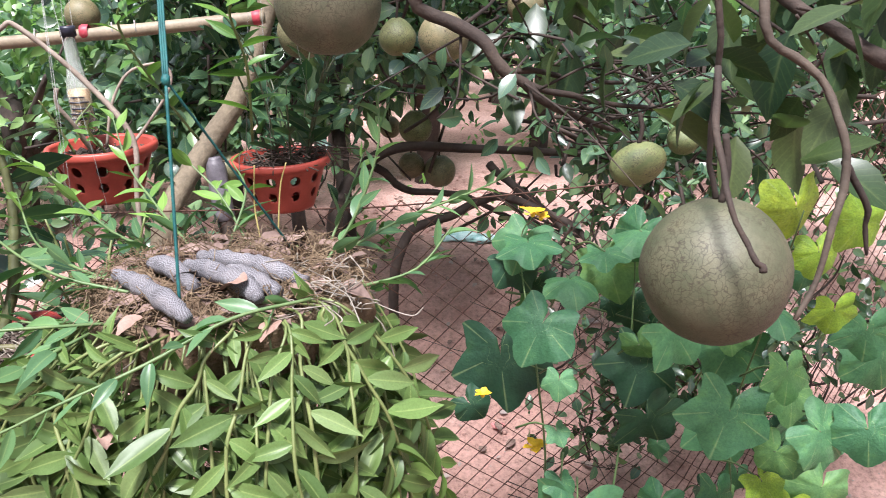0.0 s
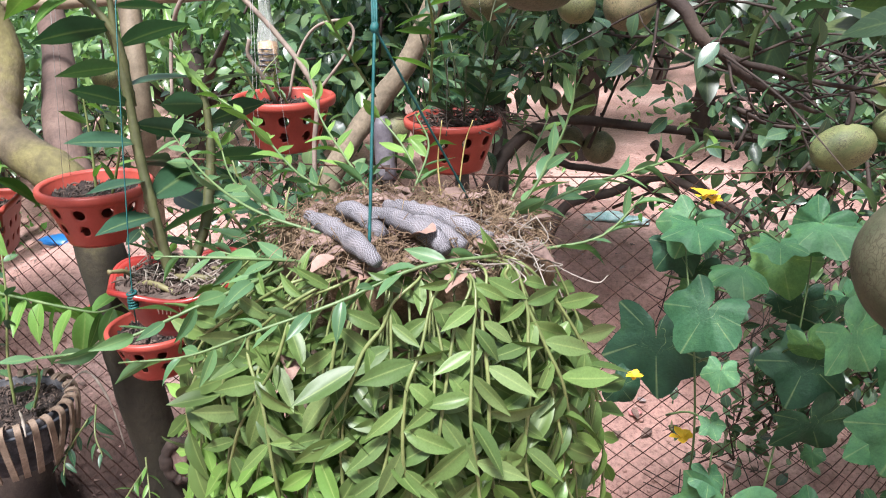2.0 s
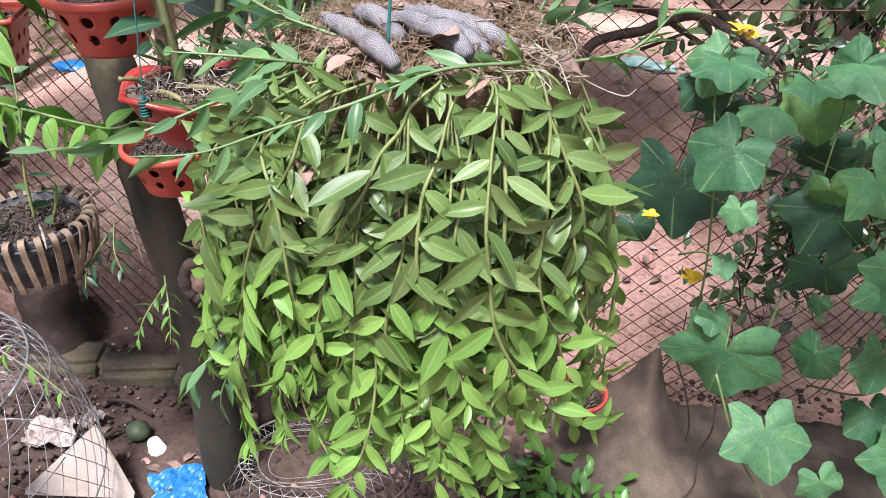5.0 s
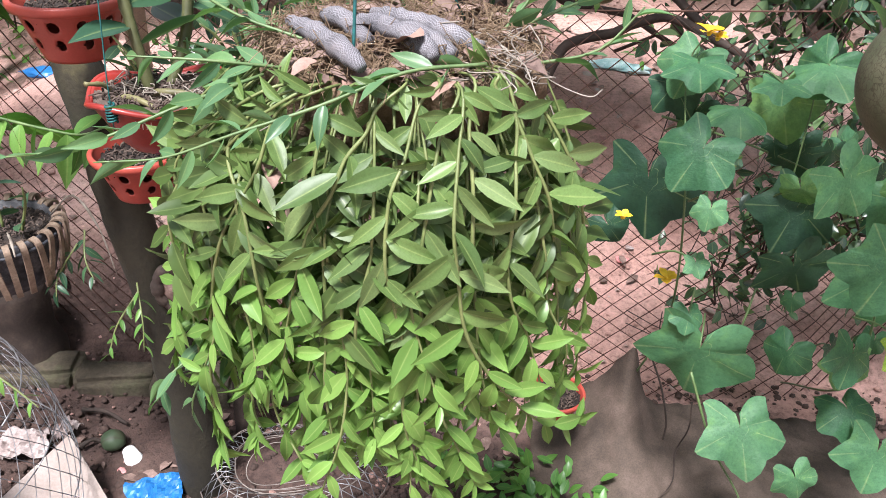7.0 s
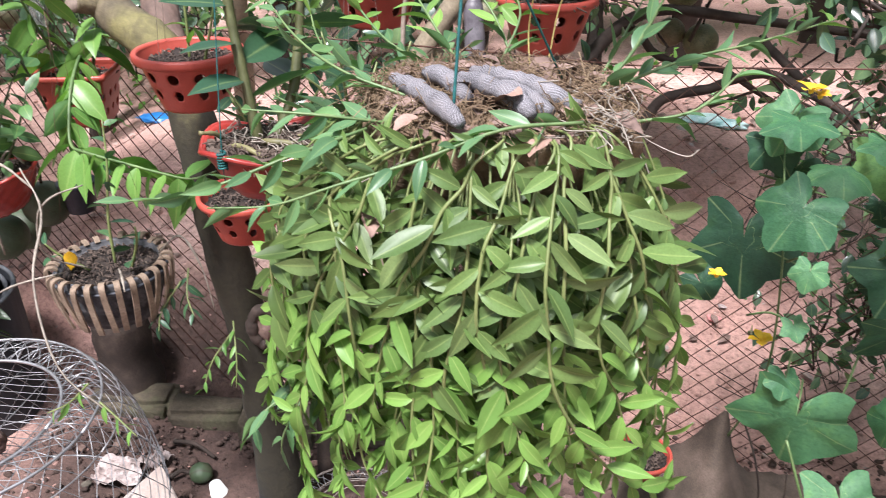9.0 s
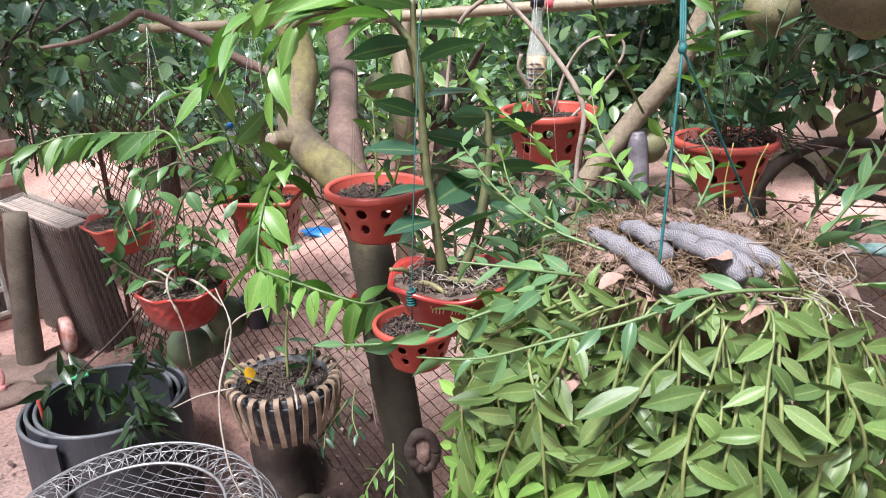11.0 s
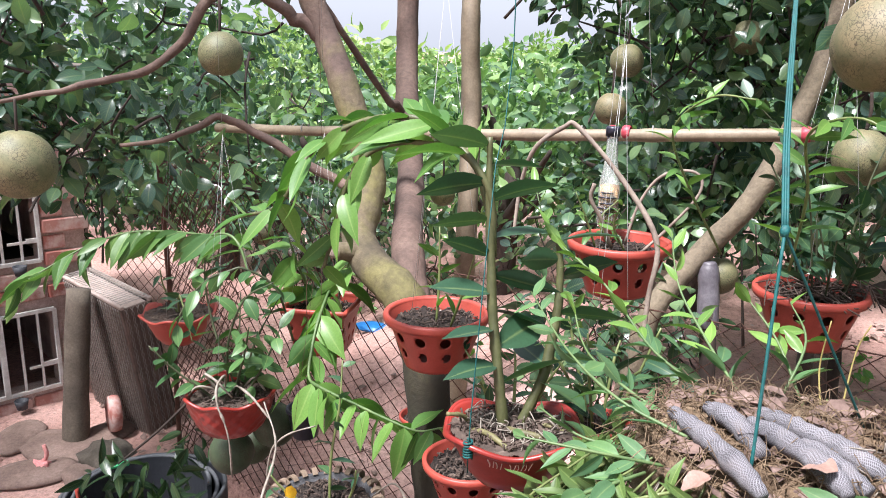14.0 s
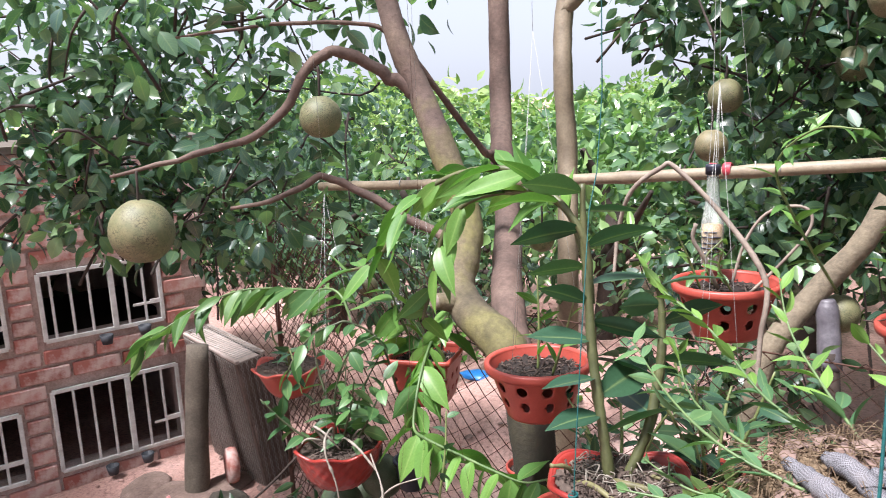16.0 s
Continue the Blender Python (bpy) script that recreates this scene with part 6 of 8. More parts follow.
for i in range(60):
    a = np.array([-0.372, 1.005, 1.250]) + np.clip(rng.normal(size=3), -1.2, 1.2) * (0.044, 0.036, 0.004)
    rod("root", [a, a + rng.normal(size=3) * (0.008, 0.008, 0.004) + (0, 0, 0.006), a + np.clip(rng.normal(size=3), -1.3, 1.3) * (0.016, 0.014, 0.002)], 0.0009, M_ROOT, rod_t, sides=5, res=4)

# small pot behind the wavy bowl
potted("bushy_orchid", "dark leafy orchid in the small pot behind the wavy bowl", (-0.31, 1.26, 1.14),
       [[(-0.31 + 0.02 * math.cos(a), 1.26 + 0.02 * math.sin(a), 1.14), (-0.31 + 0.06 * math.cos(a), 1.26 + 0.05 * math.sin(a), 1.24), (-0.31 + 0.09 * math.cos(a), 1.26 + 0.07 * math.sin(a), 1.30 + 0.03 * math.sin(3 * a))] for a in (0.3, 1.4, 2.5, 3.6, 4.6, 5.6)],
       0.075, M_DARKCANE, STRAP, 0.026, 0.003, 0.03)
potted("bushy_orchid", "dark bushy orchid low behind the bowl by the trunk", (-0.44, 1.20, 1.08),
       [[(-0.44 + 0.02 * math.cos(a), 1.20 + 0.02 * math.sin(a), 1.10), (-0.44 + 0.05 * math.cos(a), 1.20 + 0.05 * math.sin(a), 1.20), (-0.44 + 0.09 * math.cos(a), 1.20 + 0.07 * math.sin(a), 1.26)] for a in (0.6, 1.8, 3.0, 4.2)],
       0.065, M_DARKCANE, OVATE[2:] + STRAP[:1], 0.024, 0.003, 0.03)
# pot A
potted("young_orchid", "thin young orchid in dark bark mix", (-0.60, 1.25, 1.28),
       [[(-0.60, 1.25, 1.28), (-0.60, 1.26, 1.36), (-0.605, 1.27, 1.45)], [(-0.57, 1.24, 1.28), (-0.54, 1.23, 1.36), (-0.52, 1.22, 1.42)]], 0.055, M_CANE, STRAP, 0.03, 0.0025)
# pot B: bare bent stems
bare = thing("leafless_orchid", (-0.30, 1.5, 1.37), "bare pinkish-grey bent orchid canes leaning over the pot", "orchid")
for pts, r in (([(-0.275, 1.44, 1.22), (-0.272, 1.45, 1.32), (-0.268, 1.465, 1.42), (-0.34, 1.49, 1.52), (-0.425, 1.48, 1.612), (-0.45, 1.475, 1.612), (-0.50, 1.465, 1.572), (-0.53, 1.48, 1.50), (-0.535, 1.46, 1.40)], [0.004, 0.0045, 0.0052, 0.0048, 0.0045, 0.0045, 0.0045, 0.004, 0.0035]),
               ([(-0.31, 1.57, 1.37), (-0.265, 1.59, 1.42), (-0.22, 1.60, 1.48), (-0.215, 1.61, 1.515), (-0.24, 1.605, 1.53), (-0.29, 1.60, 1.515), (-0.325, 1.59, 1.46), (-0.345, 1.58, 1.38)], 0.003),
               ([(-0.37, 1.58, 1.37), (-0.39, 1.56, 1.43), (-0.41, 1.55, 1.47), (-0.405, 1.55, 1.5)], 0.004)):
    rod("cane", pts, r, M_TWIG, bare, sides=8, knob=0.06)
potted("young_orchid", "short bright green orchid shoots in the pot", (-0.37, 1.58, 1.37),
       [[(-0.40, 1.57, 1.37), (-0.42, 1.56, 1.43), (-0.44, 1.55, 1.48)], [(-0.34, 1.56, 1.37), (-0.36, 1.54, 1.42), (-0.35, 1.53, 1.46)], [(-0.38, 1.60, 1.37), (-0.40, 1.60, 1.42), (-0.37, 1.62, 1.46)]],
       0.05, M_CANE, STRAP, 0.018, 0.0025, 0.015)
# pot C: bushy
canes = []
for i in range(9):
    a = i * 2.4
    e = np.array([0.005 + 0.12 * math.cos(a), 1.44 + 0.10 * math.sin(a), 1.50 + 0.14 * rng.random()])
    b = np.array([0.005 + 0.03 * math.cos(a), 1.44 + 0.03 * math.sin(a), 1.355])
    canes.append([b, b * 0.5 + e * 0.5 + (0, 0, 0.04), e])
canes += [[(0.02, 1.46, 1.36), (-0.02, 1.45, 1.5), (-0.08, 1.43, 1.62), (-0.16, 1.40, 1.70)], [(0.03, 1.45, 1.36), (0.07, 1.42, 1.5), (0.10, 1.40, 1.62), (0.11, 1.38, 1.69)]]
potted("bushy_orchid", "bushy orchid with many thin leafy canes", (0.005, 1.44, 1.36), canes, 0.062, M_DARKCANE, OVATE[2:] + STRAP[:1], 0.027, 0.0017, 0.04, M_DARKSTEM, twist=0.9)
mulch = thing("dry_roots", (0.005, 1.44, 1.365), "dry tangled roots and fibre heaped in the pot", "roots")
J = Joined()
for i in range(90):
    a = np.array([0.005, 1.44, 1.366]) + rng.normal(size=3) * (0.04, 0.035, 0.004)
    J.add(*tube([a, a + rng.normal(size=3) * (0.02, 0.02, 0.01) + (0, 0, 0.012), a + rng.normal(size=3) * (0.04, 0.03, 0.006)], 0.0012, 4, 3))
put("root_tangle", J.mesh("root_tangle"), M_CHIP, mulch)["kind"] = "stuff"
# long shoot from above the pole on the right with soft leaves
potted("trailing_orchid", "pale green long-leaved orchid shoot above the pole", (-0.14, 1.46, 1.6),
       [[(-0.16, 1.50, 1.40), (-0.22, 1.46, 1.52), (-0.25, 1.42, 1.62), (-0.19, 1.36, 1.68), (-0.12, 1.33, 1.68)], [(-0.05, 1.36, 1.42), (-0.04, 1.30, 1.55), (-0.05, 1.24, 1.64), (0.0, 1.18, 1.67), (0.05, 1.15, 1.65)]],
       0.075, M_CANE, [curved_blade(6, 0.24, 0.4, 0.3, 0.42, 0.05), curved_blade(6, 0.28, 0.4, 0.15, 0.42, -0.05)], 0.017, 0.0024, 0.06)
BROAD = [curved_blade(7, 0.42, 0.45, 0.2, 0.42, 0.04), curved_blade(7, 0.46, 0.4, 0.32, 0.44, -0.05), curved_blade(7, 0.38, 0.45, 0.1, 0.4, 0.02, 0.12)]
# square pot: long trailing leafy cane
potted("trailing_orchid", "leafy orchid cane trailing down from the square pot", (-1.05, 1.58, 1.15),
       [[(-1.04, 1.60, 1.14), (-1.02, 1.57, 1.19), (-0.985, 1.47, 1.16), (-0.972, 1.42, 1.11), (-0.955, 1.38, 1.062), (-0.899, 1.34, 1.064), (-0.811, 1.32, 1.056), (-0.72, 1.30, 1.048), (-0.649, 1.28, 1.05), (-0.592, 1.27, 1.074)],
        [(-1.08, 1.60, 1.14), (-1.09, 1.55, 1.25), (-1.08, 1.5, 1.33)], [(-1.03, 1.62, 1.14), (-0.99, 1.6, 1.24), (-0.95, 1.58, 1.3)]],
       0.112, M_CANE, BROAD, 0.0165, 0.0036, 0.05, M_VSTEM, lift=0.3, taper=0.25, droop=0.75)
# bowl H
potted("bushy_orchid", "leafy orchid bush over the scalloped bowl", (-1.11, 1.32, 1.0),
       [[(-1.02, 1.42, 1.12), (-1.045, 1.40, 1.24), (-1.095, 1.36, 1.289), (-1.12, 1.34, 1.286), (-1.158, 1.32, 1.269), (-1.19, 1.30, 1.232), (-1.207, 1.28, 1.191), (-1.22, 1.27, 1.136), (-1.224, 1.26, 1.085)], [(-1.10, 1.33, 1.0), (-1.08, 1.36, 1.12), (-1.04, 1.4, 1.22)],
        [(-1.13, 1.30, 1.0), (-1.20, 1.25, 1.08), (-1.24, 1.22, 1.14)], [(-1.10, 1.32, 1.0), (-1.12, 1.36, 1.12), (-1.14, 1.4, 1.22)], [(-1.12, 1.33, 1.0), (-1.06, 1.30, 1.12), (-1.02, 1.27, 1.20)], [(-1.11, 1.34, 1.0), (-1.18, 1.36, 1.12), (-1.22, 1.38, 1.22), (-1.2, 1.36, 1.30)], [(-1.13, 1.33, 1.0), (-1.10, 1.30, 1.14), (-1.06, 1.31, 1.24), (-1.0, 1.33, 1.28)], [(-1.09, 1.32, 1.0), (-1.03, 1.33, 1.10), (-1.0, 1.35, 1.18)]],
       0.07, M_HCANE, OVATE + BROAD[:2], 0.021, 0.0026, 0.05, M_DARKSTEM, droop=0.45)
roots = thing("aerial_roots", (-1.1, 1.3, 1.03), "long white aerial roots hanging over the bowl", "roots")
for pts in ([(-1.115, 1.30, 1.03), (-1.096, 1.28, 1.077), (-1.085, 1.24, 1.071), (-1.069, 1.22, 1.041), (-1.054, 1.22, 1.006), (-1.044, 1.22, 0.962), (-1.05, 1.23, 0.878)], [(-1.10, 1.31, 1.035), (-1.063, 1.28, 1.059), (-1.008, 1.25, 1.061), (-0.978, 1.24, 1.047), (-0.956, 1.24, 1.025)],
            [(-1.12, 1.30, 1.03), (-1.15, 1.26, 1.05), (-1.17, 1.25, 1.03)], [(-1.09, 1.33, 1.03), (-1.06, 1.33, 1.06), (-1.04, 1.34, 1.03)], [(-1.12, 1.29, 1.03), (-1.14, 1.27, 1.075), (-1.10, 1.26, 1.07), (-1.08, 1.28, 1.03)]):
    rod("root", pts, [0.0022, 0.0027, 0.0026, 0.0018], M_ROOT, roots, sides=7, knob=0.22)
M_FROND = leafy("frond_leaf", [(0.05, 0.12, 0.035), (0.08, 0.165, 0.045), (0.12, 0.215, 0.06)], 0.42, 0.25, 0.4, 0, 0.3, "object", 0.4)
# bowl I and the frond that reaches out over the coop
potted("trailing_orchid", "long arching frond of pointed leaves, pale green", (-1.30, 1.44, 1.35),
       [[(-1.10, 1.38, 1.27), (-1.13, 1.39, 1.33), (-1.172, 1.40, 1.348), (-1.235, 1.41, 1.337), (-1.357, 1.42, 1.33), (-1.459, 1.40, 1.32), (-1.536, 1.35, 1.29), (-1.573, 1.28, 1.256), (-1.613, 1.20, 1.213)]], 0.10, M_FROND, BROAD[2:] + STRAP[:2], 0.0135, 0.003, 0.04, M_VSTEM, lift=0.6, taper=0.1, droop=0.55)
potted("bushy_orchid", "orchid with drooping leaves in the wavy bowl by the fence", (-1.66, 1.76, 0.97),
       [[(-1.66, 1.76, 0.97), (-1.60, 1.70, 1.06), (-1.53, 1.64, 1.06), (-1.47, 1.6, 0.98)], [(-1.67, 1.77, 0.97), (-1.70, 1.75, 1.06), (-1.68, 1.72, 1.12)], [(-1.64, 1.78, 0.97), (-1.6, 1.79, 1.06), (-1.55, 1.78, 1.12)]],
       0.07, M_DARKCANE, STRAP, 0.026, 0.003, 0.04)
# slatted basket
potted("basket_orchid", "sparse orchid with one yellow leaf in the slatted basket", (-0.83, 1.26, 0.85),
       [[(-0.84, 1.27, 0.85), (-0.84, 1.28, 0.95), (-0.83, 1.30, 1.06), (-0.84, 1.33, 1.14)], [(-0.80, 1.26, 0.85), (-0.77, 1.25, 0.92), (-0.76, 1.24, 0.96)], [(-0.87, 1.23, 0.86), (-0.91, 1.21, 0.90), (-0.93, 1.2, 0.93)]],
       0.055, M_DARKCANE, OVATE[:2], 0.032, 0.003, 0.03)
V, F, uv = OVATE[0]
yl = put("yellow_leaf", mesh("yellow_leaf", V * 0.05, F, uv), M_YELLOW, loc=(-0.885, 1.205, 0.915))
yl.rotation_euler = (-1.2, 0.2, 0.4)
tagged(yl, "single yellow withered leaf on the basket plant", "leaf")
dr = thing("looping_roots", (-0.83, 1.25, 0.88), "bare dry roots looping from the slatted basket", "roots")
for pts in ([(-0.86, 1.22, 0.87), (-0.90, 1.16, 0.93), (-0.89, 1.15, 1.01), (-0.86, 1.16, 1.05), (-0.82, 1.2, 1.06)], [(-0.93, 1.19, 1.09), (-0.87, 1.14, 1.03), (-0.85, 1.05, 0.94), (-0.79, 0.98, 0.82), (-0.71, 0.97, 0.74)],
            [(-0.80, 1.22, 0.875), (-0.77, 1.18, 0.885), (-0.75, 1.15, 0.87)], [(-0.90, 1.2, 0.87), (-0.97, 1.15, 0.865), (-1.02, 1.12, 0.845)], [(-0.76, 1.3, 0.87), (-0.70, 1.29, 0.92), (-0.66, 1.28, 0.86), (-0.64, 1.27, 0.76)]):
    rod("root", pts, [0.0016, 0.0024, 0.0022, 0.0013], M_ROOT, dr, sides=7, knob=0.22)
# sprigs on the lower trunk
potted("trunk_seedling", "small seedling sprouting beside the trunk", (-0.64, 1.28, 0.62),
       [[(-0.62, 1.30, 0.70), (-0.66, 1.26, 0.64), (-0.68, 1.24, 0.58)], [(-0.62, 1.30, 0.72), (-0.60, 1.25, 0.66), (-0.60, 1.23, 0.60)]], 0.04, M_CANE, STRAP, 0.016, 0.0018, 0.02)
potted("trunk_seedling", "green sprig beside the slatted basket", (-0.72, 1.22, 0.78),
       [[(-0.70, 1.30, 0.84), (-0.69, 1.26, 0.80), (-0.66, 1.22, 0.78)], [(-0.71, 1.28, 0.82), (-0.74, 1.24, 0.77), (-0.73, 1.2, 0.75)]], 0.045, M_DARKCANE, STRAP, 0.014, 0.0018, 0.02)
potted("hanging_sprig", "soft green sprig hanging at a dry root's end", (-0.72, 0.98, 0.76),
       [[(-0.74, 0.98, 0.79), (-0.78, 0.97, 0.75), (-0.82, 0.96, 0.73)], [(-0.72, 0.97, 0.76), (-0.68, 0.96, 0.73), (-0.65, 0.95, 0.71)]], 0.04, M_CANE, STRAP, 0.016, 0.0018, 0.01)


# ---- pole, bottle, cords ----
def bamboo_pole():
    t = thing("bamboo_pole", (-0.7, 1.72, 1.57), "pale bamboo pole tied across between the trees", "pole")
    a, b = np.array([-1.50, 1.785, 1.53]), np.array([-0.03, 1.655, 1.605])
    P, R = [], []
    for i in range(46):
        u = i / 45
        P.append(a + (b - a) * u + (0, 0, -0.008 * math.sin(math.pi * u)))
        R.append(0.0125 + (0.0022 if i % 8 == 4 else 0.0))
    rod("cane", P, R, M_BAMBOO, t, sides=14, res=2)
    for u in (0.745, 0.765, 0.99):
        q = a + (b - a) * u
        put("tie", mesh("tie", *turned([(0.0135, -0.008), (0.0155, -0.004), (0.015, 0.004), (0.0135, 0.008)], 16)), M_TAPE, t, "red plastic tape", loc=tuple(q)).rotation_euler = (0, math.pi / 2 - 0.05, -0.09)
    for u in (0.70, 0.80, 0.83, 0.2):
        q = a + (b - a) * u
        rod("string", [q + (0, 0, 0.0145), q + (0.003, -0.0145, 0), q + (0.004, 0, -0.0145), q + (0.002, 0.0145, 0), q + (0, 0, 0.0145)], 0.0012, M_THREAD, t, sides=4)


bamboo_pole()


def bait_bottle():
    at = (-0.393, 1.635, 1.40)
    t = thing("bait_bottle", at, "clear plastic bottle with black cap, half filled with amber bait", "bottle")
    prof = [(0.0, 0.0), (0.018, 0.0), (0.022, 0.006), (0.022, 0.03), (0.0205, 0.05), (0.022, 0.075), (0.021, 0.09), (0.016, 0.115), (0.0125, 0.14), (0.0115, 0.17), (0.0115, 0.185)]
    solid(put("body", mesh("body", *turned(prof, 28)), M_GLASS, t, loc=at), 0.0012).visible_shadow = False
    put("contents", mesh("contents", *turned([(0.0, 0.003), (0.0195, 0.006), (0.0195, 0.03), (0.0185, 0.05), (0.019, 0.085), (0.0, 0.088)], 24)), M_AMBER, t, loc=at)
    put("cap", mesh("cap", *turned([(0.0, 0.203), (0.0135, 0.203), (0.0145, 0.199), (0.0145, 0.184), (0.0, 0.184)], 24)), M_CAP, t, "black screw cap", loc=at)
    for z, w in ((0.03, 0.016), (0.04, 0.019), (0.05, 0.014), (0.062, 0.018), (0.072, 0.012)):
        V, F, uv = tube([(at[0] - w, at[1] - 0.0228 + w * 0.55, at[2] + z), (at[0], at[1] - 0.0232, at[2] + z + 0.001), (at[0] + w, at[1] - 0.0228 + w * 0.55, at[2] + z)], 0.0016, 4, 3)
        put("label_bar", mesh("label_bar", V, F), M_CAP, t)
    for dx in (-0.012, 0.012):
        rod("string", [(at[0] + dx - 0.004, at[1] - 0.015, at[2] + 0.01), (at[0] + dx * 0.6 - 0.004, at[1] + 0.03, at[2] + 0.25), (-0.41 + dx * 0.4, 1.74, 1.90), (-0.43, 1.82, 2.5)], 0.0004, M_THREAD, t, sides=4, res=2)
    rod("string", [(-0.335, 1.753, 1.62), (-0.367, 1.745, 1.898), (-0.40, 1.74, 2.5)], 0.0004, M_THREAD, t, sides=4, res=2)


bait_bottle()


def blue_capped_bottle():
    at = (-1.39, 1.97, 1.15)
    t = thing("small_bottle", at, "small clear plastic bottle with blue cap hung behind the pots", "bottle")
    prof = [(0.0, 0.0), (0.016, 0.0), (0.019, 0.006), (0.019, 0.05), (0.015, 0.064), (0.008, 0.072), (0.008, 0.08)]
    solid(put("body", mesh("body", *turned(prof, 24)), M_GLASS, t, loc=at), 0.001).visible_shadow = False
    put("cap", mesh("cap", *turned([(0.0, 0.094), (0.0095, 0.094), (0.0105, 0.09), (0.0105, 0.078), (0.0, 0.078)], 20)), M_BLUE, t, "blue screw cap", loc=at)
    rod("string", [(at[0], at[1], at[2] + 0.09), (at[0] + 0.004, at[1] - 0.01, at[2] + 0.3), (at[0] + 0.06, at[1] - 0.15, 2.2)], 0.0005, M_THREAD, t, sides=4, res=2)


blue_capped_bottle()


def wrapped_stake():
    t = thing("wrapped_stake", (-0.19, 1.96, 0.4), "dark stake with its top wrapped in grey plastic", "stake")
    rod("stake_pole", [(-0.17, 1.93, 0.3), (-0.188, 1.957, 0.93), (-0.205, 2.0, 1.13)], 0.02, M_BARK_DARK, t, sides=10)
    rod("wrap", [(-0.203, 1.995, 1.09), (-0.21, 2.02, 1.17), (-0.216, 2.035, 1.225), (-0.217, 2.037, 1.25)], [0.027, 0.026, 0.026, 0.016], M_PLUM, t, sides=12, knob=0.03)


wrapped_stake()


# ---- fruit ----
def fruit_mesh(name, pear, seed):
    bm = bmesh.new()
    bmesh.ops.create_uvsphere(bm, u_segments=40, v_segments=26, radius=1.0)
    for v in bm.verts:
        z = v.co.z
        k = 1 - pear * max(0, z) ** 1.5
        dent = 0.06 * math.exp(-((1 - abs(z)) / 0.03))
        q = 1 + 0.02 * noise.noise(v.co * 1.6 + Vector((seed, 0, 0)))
        v.co = Vector((v.co.x * k * q, v.co.y * k * q, (z - math.copysign(dent, z)) * q))
    me = from_bm(name, bm)
    me.materials.append(M_FRUIT)
    return me


ROUND, PEAR = fruit_mesh("pomelo", 0.06, 1.0), fruit_mesh("pear_pomelo", 0.28, 4.0)


def fruit(p, r, me=None, stalk=0.06, label="greenish-tan pomelo hanging from a bough", mat=None, tilt=0.0, long=1.02):
    t = thing("pomelo", p, label, "fruit", "hanging pomelos")
    ob = put("skin", me or ROUND, None, t, loc=p)
    if mat:
        ob.material_slots[0].link = "OBJECT"
        ob.material_slots[0].material = mat
    ob.scale = (r, r, r * long)
    ob.rotation_euler = (0, tilt, rng.uniform(0, 6.28) if not tilt else 0)
    rod("stalk", [(p[0], p[1], p[2] + r * 0.93), (p[0] + 0.003, p[1], p[2] + r + stalk * 0.5), (p[0], p[1] + 0.004, p[2] + r + stalk)], 0.0032, M_BARK_DARK, t, sides=6)


fruit((0.429, 0.668, 1.411), 0.0695, label="large round pomelo with netted greenish-tan skin")
fruit((0.089, 0.867, 1.658), 0.054, label="round tan pomelo hanging over the basket")
for p, r in (((0.345, 2.618, 1.053), 0.045), ((0.439, 2.601, 1.031), 0.055), ((0.302, 1.507, 1.565), 0.047), ((0.298, 2.868, 1.14), 0.04), ((0.951, 1.8, 1.366), 0.05), ((0.574, 1.964, 1.593), 0.045),
             ((-1.15, 1.387, 1.73), 0.045), ((-1.482, 1.161, 1.508), 0.069), ((-0.511, 2.334, 1.724), 0.047), ((-0.524, 2.224, 1.597), 0.043), ((-0.209, 2.474, 1.791), 0.048), ((0.027, 1.275, 1.762), 0.065),
             ((0.044, 1.564, 1.579), 0.048), ((-0.195, 2.101, 1.201), 0.047), ((-1.83, 2.406, 1.068), 0.04), ((-0.117, 2.072, 1.925), 0.05)):
    fruit(p, r, mat=M_TANFRUIT)
for p, r in (((0.355, 2.535, 1.20), 0.055), ((0.244, 1.815, 1.544), 0.042), ((0.631, 1.176, 1.422), 0.026), ((-1.024, 2.235, 1.321), 0.04)):
    fruit(p, r, PEAR, label="smaller yellow-green pear-shaped pomelo", mat=M_PALEFRUIT)
for p in ((-1.19, 1.40, 0.82), (-1.11, 1.46, 0.88), (-1.21, 1.50, 0.79)):
    fruit(p, 0.052, label="dark green unripe pomelo hanging low behind the bowls", mat=M_UNRIPE)
fruit((0.491, 1.015, 1.428), 0.029, label="small oval yellow-green pomelo hanging aslant", mat=M_PALEFRUIT, tilt=1.25, long=1.4, stalk=0.04)


# ---- gourd vine on the fence ----
LOBE = 1.15  # the angle between neighbouring lobes


